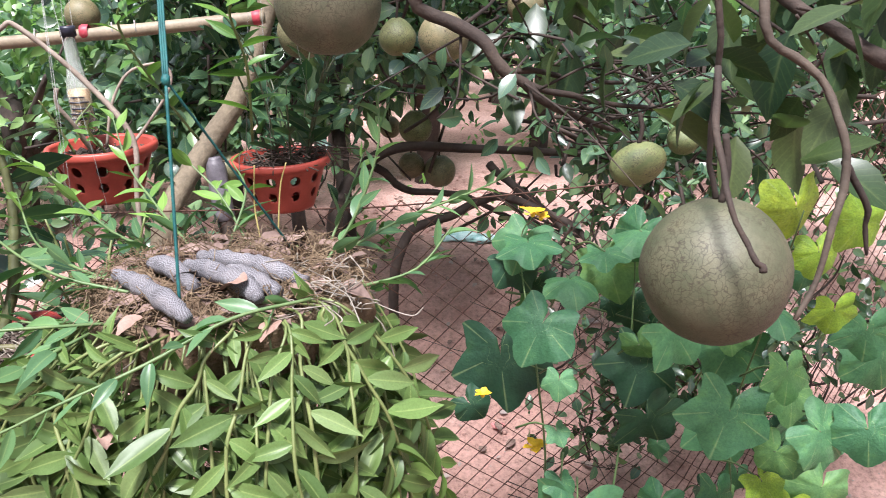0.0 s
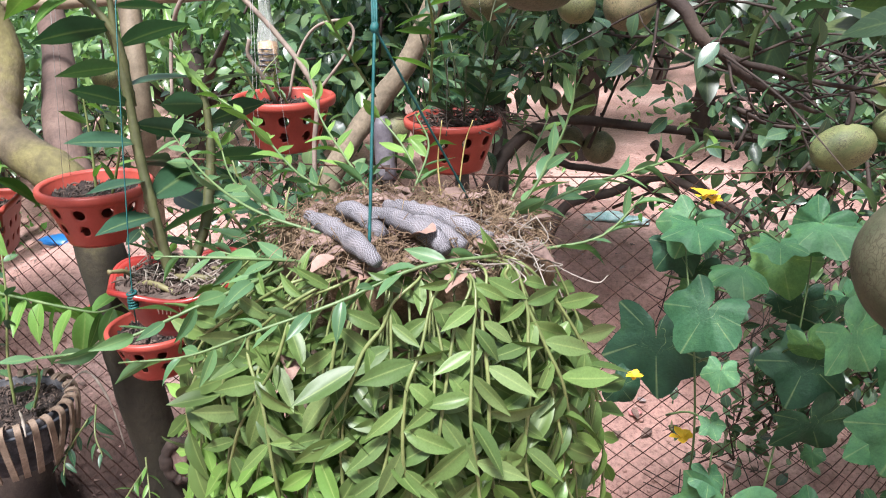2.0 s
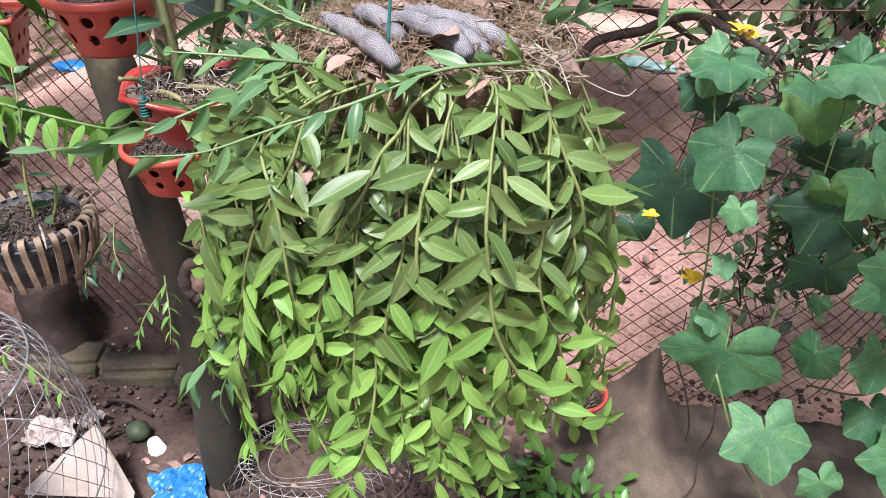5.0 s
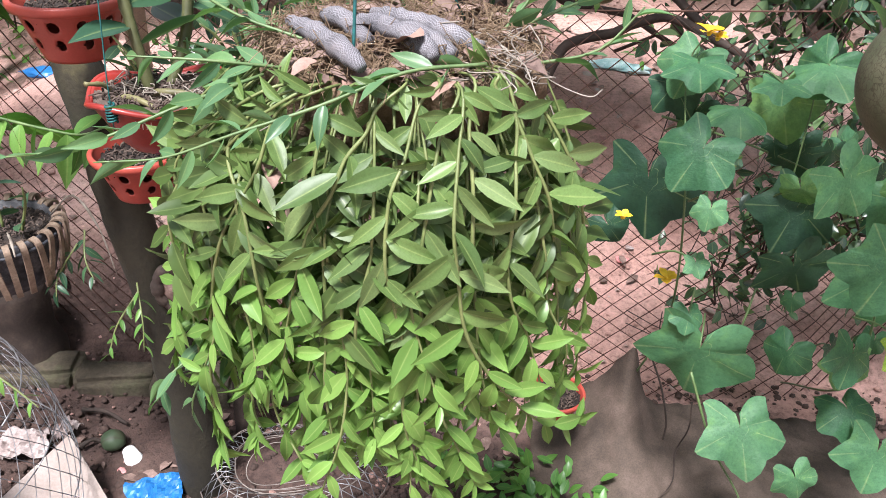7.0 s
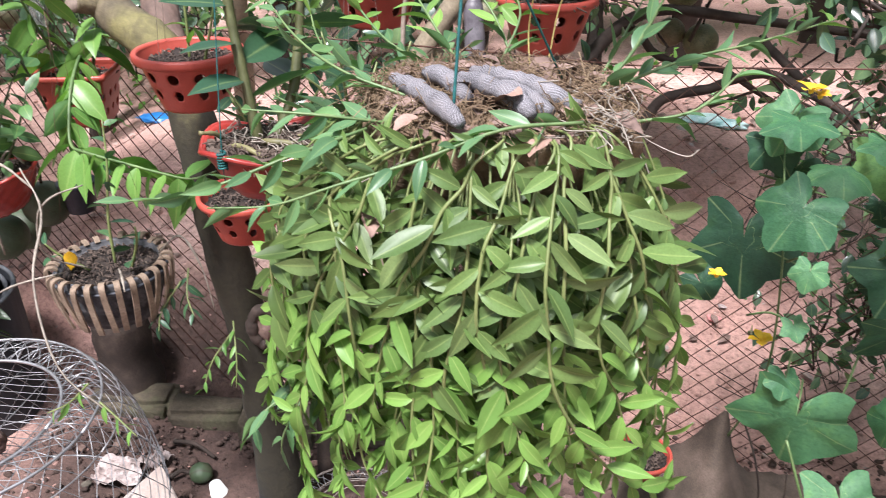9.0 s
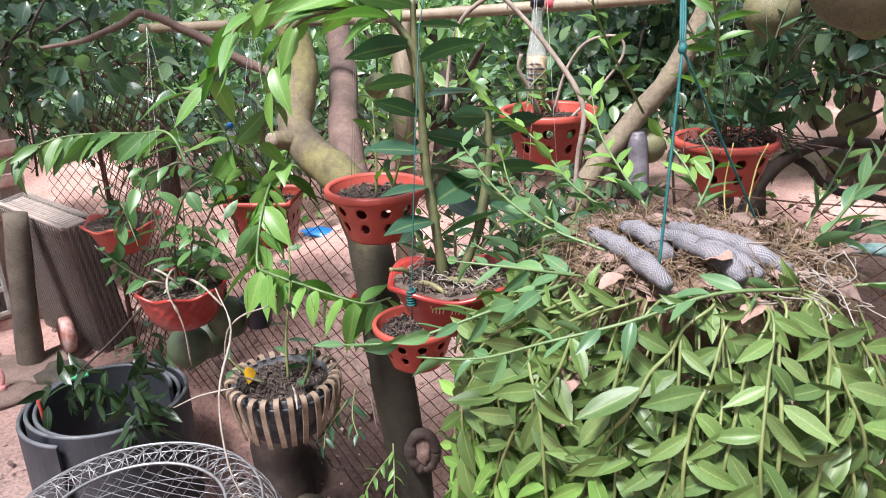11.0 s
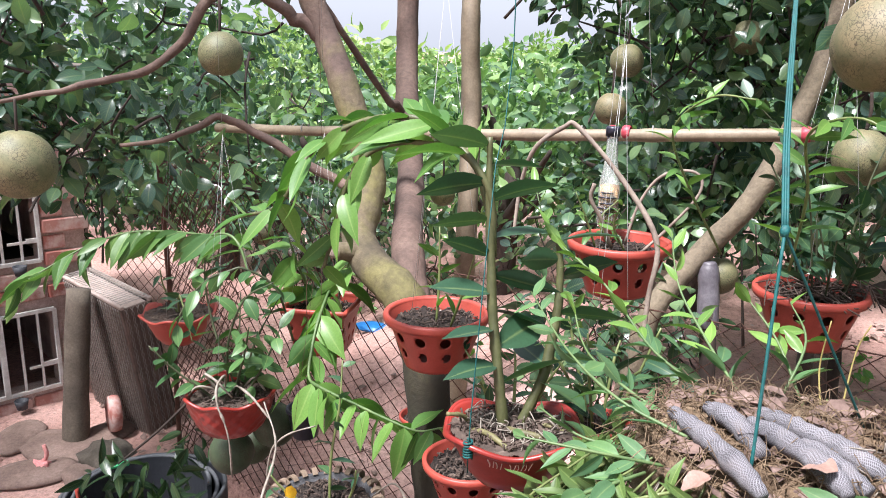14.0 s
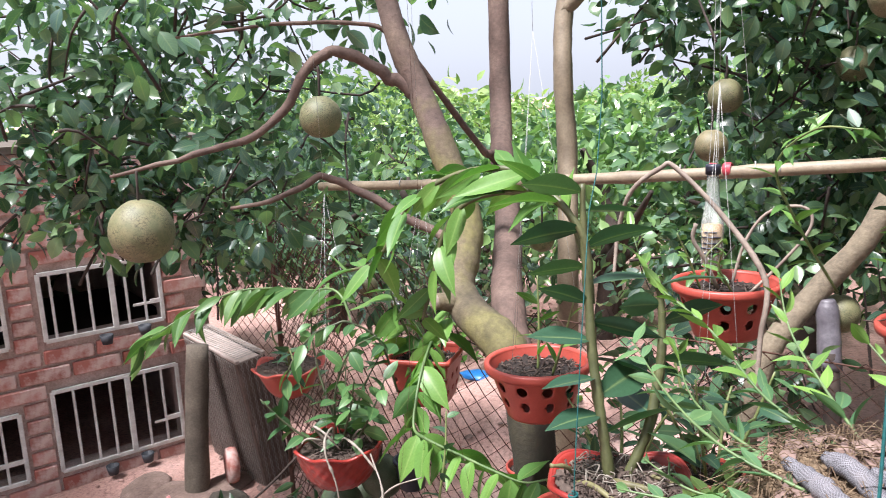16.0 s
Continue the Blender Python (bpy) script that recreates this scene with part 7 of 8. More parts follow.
def lobed(depth=0.3, teeth=0.05, cup=0.12, seed=0.0, n=66):
    """A palmate leaf about 1 wide, stalk at the origin, tip along +y, face +z."""
    V, uv = [(0, 0, 0)], [(0.5, 0.0)]
    rings = (0.35, 0.7, 1.0)
    for k in rings:
        for j in range(n + 1):
            a = -3.0 + j / n * 6.0
            fr = (a / LOBE) % 1.0
            lob = abs(2 * fr - 1.0)
            r = 0.62 * (1 - depth + depth * lob ** 1.15) * (1 - 0.07 * abs(a) / 2.2) + 0.08 * math.cos(a)
            r *= 1 + teeth * noise.noise(Vector((a * 2.2, seed, 0))) + 0.022 * (abs((j * 0.5) % 1.0 - 0.5) - 0.25)
            r = max(r, 0.2) * (1 - 0.6 * max(0.0, (abs(a) - 2.6) / 0.5))
            x, y = k * r * math.sin(a), k * r * math.cos(a)
            ruff = 0.11 * k * k * noise.noise(Vector((a * 1.7, seed + 3, k)))
            V.append((x, y, -cup * k * k * (0.85 + 0.15 * math.cos(2 * math.pi * a / LOBE)) + ruff))
            uv.append((0.5 + 0.5 * x / 0.7, 0.5 + 0.5 * y / 0.7))
    m = n + 1
    F = [[0, 1 + j + 1, 1 + j] for j in range(n)]
    for q in range(len(rings) - 1):
        b = 1 + q * m
        F += [[b + j, b + j + 1, b + m + j + 1, b + m + j] for j in range(n)]
    return np.array(V), F, np.array(uv)


def palmate(name, colours, spots):
    """Gourd leaf: paler veins that run out from the stalk."""
    m, n, l, b = shader(name, 0.48)
    b.inputs["Specular IOR Level"].default_value = 0.42
    col = ramp(n, l, n.new("ShaderNodeObjectInfo").outputs["Random"], [(i / (len(colours) - 1), c) for i, c in enumerate(colours)])
    uv = n.new("ShaderNodeTexCoord").outputs["UV"]
    mp = n.new("ShaderNodeMapping")
    mp.vector_type = "POINT"
    mp.inputs["Location"].default_value = (-0.5, -0.5, 0)
    l.new(uv, mp.inputs[0])
    g = n.new("ShaderNodeTexGradient")
    g.gradient_type = "RADIAL"
    l.new(mp.outputs[0], g.inputs[0])
    q = n.new("ShaderNodeMath")
    q.operation = "MULTIPLY_ADD"
    q.inputs[1].default_value, q.inputs[2].default_value = 2 * math.pi / LOBE, 0.5 - 0.75 * 2 * math.pi / LOBE % 1.0
    l.new(g.outputs["Fac"], q.inputs[0])
    fr = n.new("ShaderNodeMath")
    fr.operation = "FRACT"
    l.new(q.outputs[0], fr.inputs[0])
    vein = ramp(n, l, fr.outputs[0], [(0.0, (0, 0, 0)), (0.472, (0, 0, 0)), (0.5, (0.85, 0.85, 0.85)), (0.528, (0, 0, 0))])
    pale = mix(n, l, "MIX", 0.4, col, (0.4, 0.5, 0.25))
    c = mix(n, l, "MIX", vein, col, pale)
    blot = ramp(n, l, noise_tex(n, l, 34, 6, 0.7), [(0.3, (0.6, 0.62, 0.5)), (0.52, (1, 1, 1)), (0.75, (1.35, 1.3, 1.0))])
    c = mix(n, l, "MULTIPLY", spots, c, blot)
    c = mix(n, l, "MULTIPLY", 0.7, c, ramp(n, l, noise_tex(n, l, 4, 3), [(0.35, (0.62, 0.7, 0.75)), (0.55, (1, 1, 1)), (0.72, (1.5, 1.3, 0.95))]))
    l.new(c, b.inputs["Base Color"])
    bump(n, l, b, noise_tex(n, l, 22, 5), 0.35, 0.006)
    t = n.new("ShaderNodeBsdfTranslucent")
    l.new(mix(n, l, "MULTIPLY", 1.0, c, (1.4, 1.6, 0.7)), t.inputs[0])
    sh = n.new("ShaderNodeMixShader")
    sh.inputs[0].default_value = 0.28
    l.new(b.outputs[0], sh.inputs[1])
    l.new(t.outputs[0], sh.inputs[2])
    l.new(sh.outputs[0], n["Material Output"].inputs[0])
    return m


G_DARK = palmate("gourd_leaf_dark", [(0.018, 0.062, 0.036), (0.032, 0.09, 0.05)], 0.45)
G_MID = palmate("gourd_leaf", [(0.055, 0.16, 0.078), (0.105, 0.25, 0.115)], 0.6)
G_LIGHT = palmate("gourd_leaf_young", [(0.11, 0.25, 0.09), (0.16, 0.31, 0.12)], 0.5)
G_YELLOW = palmate("gourd_leaf_yellow", [(0.22, 0.36, 0.04), (0.36, 0.47, 0.06)], 0.9)


def gourd_vine():
    t = thing("gourd_vine", (0.6, 1.5, 0.2), "climbing gourd vine with broad lobed leaves and yellow flowers", "vine")
    shapes = {}
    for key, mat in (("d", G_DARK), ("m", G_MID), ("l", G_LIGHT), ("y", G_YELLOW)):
        shapes[key] = []
        for s in range(3):
            me = mesh("gourd_blade", *lobed((0.26, 0.20, 0.34)[s], 0.10, (0.14, 0.24, 0.06)[s], s * 3.1))
            me.materials.append(mat)
            shapes[key].append(me)
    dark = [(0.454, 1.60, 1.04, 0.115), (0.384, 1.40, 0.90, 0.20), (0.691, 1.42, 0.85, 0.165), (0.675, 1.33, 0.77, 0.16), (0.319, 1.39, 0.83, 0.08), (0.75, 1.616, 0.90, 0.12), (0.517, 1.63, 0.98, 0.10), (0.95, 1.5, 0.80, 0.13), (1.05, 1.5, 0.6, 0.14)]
    mid = [(0.428, 1.251, 1.05, 0.135), (0.84, 1.328, 0.92, 0.155), (0.725, 1.116, 0.91, 0.16), (0.848, 1.042, 0.91, 0.12), (0.91, 1.011, 0.93, 0.11), (0.939, 1.087, 1.07, 0.11), (0.478, 1.57, 1.10, 0.13), (0.705, 1.50, 1.125, 0.12), (0.70, 1.30, 0.98, 0.145), (0.441, 1.185, 0.99, 0.06)]
    low = [(0.505, 1.25, 0.60, 0.225), (0.60, 1.19, 0.47, 0.17), (0.841, 1.359, 0.73, 0.165), (0.854, 1.285, 0.46, 0.12), (0.897, 1.207, 0.41, 0.155), (0.757, 1.212, 0.33, 0.10), (0.475, 1.268, 0.715, 0.065), (0.45, 1.222, 0.865, 0.05), (1.0, 1.25, 0.75, 0.14), (1.06, 1.2, 0.95, 0.13), (1.1, 1.3, 0.45, 0.13)]
    light = [(0.653, 1.534, 1.03, 0.155), (0.674, 1.393, 0.925, 0.085), (0.827, 1.12, 0.99, 0.10), (0.803, 1.275, 1.0, 0.085), (0.853, 1.274, 1.06, 0.11), (0.756, 1.364, 1.105, 0.10), (0.834, 1.132, 0.82, 0.09), (0.5, 1.58, 0.95, 0.07)]
    corner = [(0.78, 1.22, 0.66, 0.12), (0.93, 1.25, 0.86, 0.11), (0.88, 1.15, 0.78, 0.10), (0.99, 1.2, 0.66, 0.13), (0.70, 1.3, 0.60, 0.10), (0.83, 1.3, 0.58, 0.11), (1.0, 1.3, 0.52, 0.12), (0.92, 1.1, 0.64, 0.09)]
    yellow = [(0.86, 1.2, 0.70, 0.10), (0.94, 1.22, 0.62, 0.09), (0.76, 1.055, 1.30, 0.125), (0.80, 0.99, 1.17, 0.08), (0.80, 0.96, 1.32, 0.085), (0.84, 1.1, 1.22, 0.08)]
    flat = [(0.466, 1.50, 1.115, 0.13), (0.705, 1.49, 1.12, 0.14), (0.535, 1.427, 1.06, 0.11), (0.62, 1.47, 1.10, 0.10), (0.80, 1.40, 1.10, 0.12), (0.90, 1.30, 1.02, 0.11)]
    small = [(rng.uniform(0.55, 1.15), rng.uniform(1.35, 1.62), rng.uniform(0.42, 1.05), rng.uniform(0.05, 0.10)) for _ in range(16)]
    heads = []
    k = 0
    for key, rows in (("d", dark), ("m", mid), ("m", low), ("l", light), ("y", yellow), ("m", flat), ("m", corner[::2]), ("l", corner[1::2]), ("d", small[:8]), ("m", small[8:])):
        for x, y, z, w in rows:
            way = np.array([rng.normal() * 0.45, -0.15 + rng.normal() * 0.3, -1.0])
            face = np.array([rng.normal() * 0.45 - 0.2, -1.0, 0.45 + rng.normal() * 0.4])
            if rows is flat:
                way, face = np.array([rng.normal() * 0.4, -1.0, -0.25]), np.array([rng.normal() * 0.15, -0.1, 1.0])
            if rows is low:
                way, face = way * (0.4, 1, 1) + (0.15, -0.5, 0), face * (0.45, 1, 1) + (0, 0, 0.35)
            s = w * 0.95
            stalk = np.array([x, y, z + 0.28 * s])
            pin("leaf", shapes[key][2 if w > 0.15 else k % 3], t, stalk, way, face, s)
            back = stalk + np.array([rng.normal() * 0.03, 0.09, -0.05 + rng.normal() * 0.03])
            rod("leaf_stalk", [stalk, (stalk + back) / 2 + (0, 0, 0.015), back], [0.0018, 0.0024], M_VSTEM, t, sides=5, res=3)
            heads.append(back)
            k += 1
    for pts in ([(0.47, 1.66, 0.15), (0.49, 1.50, 0.45), (0.47, 1.36, 0.70), (0.44, 1.33, 0.95), (0.46, 1.55, 1.12), (0.50, 1.56, 1.2)], [(0.62, 1.66, 0.2), (0.60, 1.35, 0.55), (0.66, 1.42, 0.8), (0.70, 1.5, 1.05), (0.74, 1.62, 1.1)],
                [(0.92, 1.7, 0.2), (0.88, 1.35, 0.5), (0.84, 1.3, 0.8), (0.82, 1.2, 1.05), (0.77, 1.05, 1.33)], [(0.50, 1.25, 0.60), (0.56, 1.2, 0.45), (0.62, 1.15, 0.36), (0.63, 1.12, 0.30)],
                [(0.44, 1.6, 1.0), (0.56, 1.62, 0.96), (0.7, 1.6, 0.92), (0.9, 1.55, 0.85)]):
        rod("vine_stem", pts, [0.0028, 0.0026, 0.002, 0.0014], M_VSTEM, t, sides=6, res=6, knob=0.05)
    V, F, uv = blade(4, 0.75, 0.25, 0.25, 0.6)
    petal = mesh("petal", V * 0.027, F, uv)
    petal.materials.append(M_YELLOW)
    for j, (p, s) in enumerate((((0.481, 1.527, 1.2), 1.2), ((0.74, 1.639, 1.077), 1.1), ((0.337, 1.351, 0.893), 0.7), ((0.461, 1.409, 0.715), 1.1), ((0.50, 1.53, 1.19), 0.8))):
        fl = put("flower", lumpy("flower_heart", 0.005, 0.005, 0.006, 0.1, 2, 1, 2), M_YELLOW, t, "crumpled yellow blossom", loc=p)
        for a in range(5):
            ob = new("petal", petal)
            ob.parent = fl
            ob.rotation_euler = (0.5 + 0.25 * (a % 2), 0.1, a * 1.257 + j)
            ob.scale = (s, s, s)
    # dry tendrils and bare old stems in the mesh
    for i in range(80):
        x = rng.uniform(0.45, 1.3)
        y = 1.72 + 0.45 * max(0, x - 0.6)
        z = rng.uniform(0.35, 1.1)
        e = rng.normal(size=3) * (0.12, 0.03, 0.12)
        rod("dry_tendril", [(x, y - 0.03, z), (x + e[0] * 0.5 + 0.02, y - 0.05, z + e[2] * 0.5 - 0.02), (x + e[0], y - 0.04, z + e[2])], [0.0016, 0.0008], M_BARK_DARK, t, sides=4, res=3)


gourd_vine()


def fence_shrub():
    """Small dark leaves that fill the fence behind the vine."""
    J = Joined()
    C = np.concatenate([sprays((0.98, 1.78, 0.85), (0.36, 0.12, 0.34), 100, 0.1), sprays((1.45, 1.9, 0.8), (0.45, 0.25, 0.5), 90, 0.1), sprays((0.75, 1.9, 0.95), (0.2, 0.12, 0.12), 16, 0.1), sprays((0.85, 1.82, 0.6), (0.34, 0.08, 0.26), 46, 0.1)])
    foliage(J, OVATE, C, 8, 0.07, 0.045, 0.3, 0.5)
    t = thing("fence_shrub", (1.1, 1.85, 0.2), "scrubby dark-leaved shrub grown through the fence", "shrub")
    put("leaf_mass", J.mesh("leaf_mass"), M_CITRUS, t)["kind"] = "stuff"
    for c in C[::3]:
        b = np.array([c[0] + rng.normal() * 0.05, c[1], max(0.25, c[2] - 0.12)])
        rod("branch", [b, (b + c) / 2 + rng.normal(size=3) * 0.03, c], [0.004, 0.002], M_BARK_DARK, t, sides=5, res=3)
    J = Joined()
    x, y = rng.uniform(0.0, 0.42, 26), rng.uniform(1.18, 1.45, 26)
    foliage(J, OVATE, np.stack([x, y, ground_z(x, y) + rng.uniform(0.02, 0.08, 26)], 1), 6, 0.06, 0.055, 0.0, 0.85)
    s = thing("weed_patch", (0.2, 1.3, 0.06), "low round-leaved green weeds on damp soil", "weeds")
    put("leaf_mass", J.mesh("leaf_mass"), M_SMALL, s)["kind"] = "stuff"


fence_shrub()


def shade_shrub():
    """Dark leafy scrub that stands behind the fence and the pots."""
    t = thing("shade_shrub", (-0.45, 2.0, 0.4), "dark leafy scrub in shade behind the hanging pots", "shrub")
    J = Joined()
    C = np.concatenate([sprays((-0.42, 2.0, 1.02), (0.24, 0.14, 0.22), 48, 0.1), sprays((-1.42, 2.35, 1.12), (0.42, 0.2, 0.2), 42, 0.1), sprays((-0.78, 2.7, 1.12), (0.35, 0.2, 0.14), 26, 0.1), sprays((0.05, 2.3, 1.3), (0.2, 0.2, 0.2), 18, 0.1),
                        sprays((-2.6, 2.95, 1.0), (0.5, 0.2, 0.18), 60, 0.1), sprays((-3.1, 2.85, 1.08), (0.38, 0.3, 0.24), 80, 0.1), sprays((-2.7, 2.75, 1.2), (0.4, 0.2, 0.22), 50, 0.1), sprays((-1.85, 2.95, 1.05), (0.4, 0.2, 0.16), 36, 0.1)])
    foliage(J, OVATE, C, 7, 0.08, 0.062, 0.4, 0.5)
    put("leaf_mass", J.mesh("leaf_mass"), M_CITRUS, t)["kind"] = "stuff"
    for c in C[::2]:
        b = np.array([c[0] + rng.normal() * 0.06, c[1] + 0.05, max(0.35, c[2] - 0.16)])
        rod("branch", [b, (b + c) / 2 + rng.normal(size=3) * 0.03, c], [0.003, 0.0015], M_BARK_DARK, t, sides=5, res=3)


shade_shrub()


def tarpaulin():
    """A shade cloth caught up on one stake at the fence foot, falling in folds over the bank towards the path."""
    V, F, m, n = [], [], 72, 30
    for i in range(n + 1):
        q = i / n
        for j in range(m + 1):
            x = 0.24 + 0.86 * j / m
            peak = 0.25 * math.exp(-abs((x - 0.475) / (0.12 if x < 0.475 else 0.05)) ** 1.4) + 0.05 * math.exp(-((x - 0.62) / 0.25) ** 2)
            y0 = 1.64 - 0.06 * math.exp(-((x - 0.475) / 0.1) ** 2)
            reach = 0.40 + 0.06 * math.sin(6 * x) + 0.04 * noise.noise(Vector((x * 6, 0, 2)))
            y = y0 - reach * q
            fan = (x - 0.475) * (1 + 0.25 * q)
            fold = 0.022 * math.sin(34 * fan / (0.35 + q) + 3 * noise.noise(Vector((x * 4, q * 2, 1)))) * (0.25 + q) * (1.05 - q)
            z = float(ground_z(x, y)) + 0.016 + peak * (1 - q) ** 3 + 0.035 * (1 - q) + abs(fold) + 0.014 * noise.noise(Vector((x * 14, q * 9, 5))) + 0.006 * noise.noise(Vector((x * 34, q * 22, 5)))
            V.append((0.475 + fan + 0.01 * math.sin(9 * q + 20 * x), y + 0.4 * fold, z))
    w = m + 1
    F = [[i * w + j, i * w + j + 1, (i + 1) * w + j + 1, (i + 1) * w + j] for i in range(n) for j in range(m)]
    ob = put("tarpaulin", mesh("tarpaulin", V, F), M_CLOTH)
    solid(ob, 0.002)
    tagged(ob, "dusty brown shade cloth slumped in folds at the fence foot", "shade cloth")
    rod("tie_cord", [(0.505, 1.55, 0.40), (0.535, 1.50, 0.33), (0.55, 1.46, 0.26), (0.545, 1.44, 0.22)], 0.0025, M_BARK_DARK, ob, "dark knotted cord")
    tw = rod("dead_twig", [(0.60, 1.46, 0.33), (0.60, 1.44, 0.26), (0.575, 1.42, 0.20), (0.57, 1.38, 0.14), (0.53, 1.35, 0.10)], [0.002, 0.0018, 0.0014], M_BARK_DARK, sides=6)
    tagged(tw, "thin dead twig standing in the shade cloth", "twig")


tarpaulin()


# ---- coop ----
U = np.array([0.39, 0.921, 0.0])
N = np.array([0.921, -0.39, 0.0])
CORNER = np.array([-3.02, 2.64, 0.0])


def wall_at(s, z, out=0.0):
    """A place on the coop's front: s metres back from its corner, at height z, out in front."""
    p = CORNER - U * s + N * out
    return (float(p[0]), float(p[1]), float(z))


TURN = math.atan2(U[1], U[0])
OPEN = [(0.17, 0.72, 0.19, 0.565), (0.20, 0.71, 0.80, 1.10), (0.86, 1.5, 0.19, 0.50), (0.86, 1.5, 0.80, 1.10)]


def coop():
    w = tagged(thing("wall_coop", wall_at(0, 0.1), "weathered red brick wall of a small poultry coop", "wall"), kind="structure")
    s_cuts = [0.0, 0.17, 0.20, 0.71, 0.72, 0.86, 1.5, 2.3]
    z_cuts = [0.0, 0.19, 0.50, 0.565, 0.80, 1.10, 1.62]
    for a, b in zip(s_cuts, s_cuts[1:]):
        for z0, z1 in zip(z_cuts, z_cuts[1:]):
            m, h = (a + b) / 2, (z0 + z1) / 2
            if any(o[0] < m < o[1] and o[2] < h < o[3] for o in OPEN):
                continue
            ob = put("mortar", from_bm("mortar", box(b - a, 0.09, z1 - z0), False), M_MORTAR, w, loc=wall_at(m, h, -0.053))
            ob.rotation_euler.z = TURN
    for nm, m, o, sx, sy in (("side_wall", 0.0, -0.8, 0.1, 1.4), ("back_wall", 1.15, -1.5, 2.3, 0.1), ("end_wall", 2.3, -0.8, 0.1, 1.4)):
        ob = put(nm, from_bm(nm, box(sx, sy, 1.62), False), M_MORTAR, w, loc=wall_at(m, 0.81, o))
        ob.rotation_euler.z = TURN
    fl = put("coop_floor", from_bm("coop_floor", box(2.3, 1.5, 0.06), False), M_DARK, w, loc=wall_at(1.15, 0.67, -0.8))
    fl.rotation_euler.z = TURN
    rf = put("coop_roof", from_bm("coop_roof", box(2.6, 1.56, 0.03), False), M_POST, w, loc=wall_at(1.1, 1.64, -0.76))
    rf.rotation_euler.z = TURN
    bl, bh = 0.205, 0.062
    me = from_bm("brick", box(bl, 0.05, bh, 0.005), False)
    half = from_bm("brick", box(bl * 0.46, 0.05, bh, 0.005), False)
    for q in (me, half):
        q.materials.append(M_BRICK)
    row, z = 0, 0.05
    while z < 1.58:
        s = -0.02 + (row % 2) * 0.108
        while s < 1.75:
            c = s + bl / 2
            for mm, cc, ll in ((me, c, bl), (half, c - bl * 0.27, bl * 0.46), (half, c + bl * 0.27, bl * 0.46)):
                hit = any(o[0] < cc + ll / 2 and cc - ll / 2 < o[1] and o[2] < z + bh / 2 and z - bh / 2 < o[3] for o in OPEN)
                if hit:
                    continue
                ob = put("brick", mm, None, w, loc=wall_at(cc, z, -0.017 + rng.normal() * 0.0025))
                ob.rotation_euler = (rng.normal() * 0.01, rng.normal() * 0.012, TURN + rng.normal() * 0.01)
                if mm is me:
                    break
            s += bl + 0.012
        z += bh + 0.013
        row += 1
    for i, (a, b, z0, z1) in enumerate(OPEN):
        g = tagged(thing("window_%d" % (i + 1), wall_at((a + b) / 2, z0), "white steel barred window of the coop, dark inside", "window"), kind="structure")

        def bar(name, s0, za, s1, zb, t=0.009):
            p, q = np.array(wall_at(s0, za, 0.006)), np.array(wall_at(s1, zb, 0.006))
            ln = float(np.linalg.norm(q - p))
            ob = put(name, from_bm(name, box(ln if za == zb else 2 * t, 1.6 * t, 2 * t if za == zb else ln, 0.001), False), M_WHITE, g, loc=tuple((p + q) / 2))
            ob.rotation_euler.z = TURN
        bar("frame_bar", a, z0, b, z0)
        bar("frame_bar", a, z1, b, z1)
        bar("frame_bar", a, z0, a, z1)
        bar("frame_bar", b, z0, b, z1)
        mid = a + (b - a) * 0.42
        bar("frame_bar", mid, z0, mid, z1, 0.012)
        for s in np.arange(a + 0.075, b - 0.03, 0.078):
            if abs(s - mid) > 0.03:
                bar("bar", s, z0, s, z1, 0.0055)
        bar("cross_bar", a, z0 + 0.33 * (z1 - z0), mid - 0.16, z0 + 0.33 * (z1 - z0), 0.006)
        bar("cross_bar", a, z0 + 0.3 * (z1 - z0), a + 0.13, z0 + 0.3 * (z1 - z0), 0.006)
    for s, z in ((0.36, 0.165), (0.52, 0.155), (0.30, 0.785), (0.47, 0.775)):
        cup = put("feed_cup", mesh("feed_cup", *turned([(0.0, -0.03), (0.022, -0.03), (0.03, 0.012), (0.027, 0.012), (0.02, -0.024), (0.0, -0.024)], 20)), M_BLACK, loc=wall_at(s, z, 0.045))
        tagged(cup, "small black feed cup hooked on the coop bars", "cup", "feed cups")


coop()


M_CRATE = mottled("dusty_brown_board", [(0.3, (0.085, 0.055, 0.045)), (0.55, (0.15, 0.105, 0.088)), (0.8, (0.24, 0.18, 0.155))], 10, 0.9, 130, 0.55, 0.5)


M_NETWIRE = mottled("dusty_net_wire", [(0.3, (0.19, 0.165, 0.145)), (0.7, (0.33, 0.30, 0.275))], 30, 0.7)


M_SLAB = mottled("brown_slab", [(0.3, (0.15, 0.102, 0.083)), (0.55, (0.23, 0.16, 0.132)), (0.8, (0.32, 0.235, 0.2))], 8, 0.95, 90, 0.5, 0.7, 0.005)


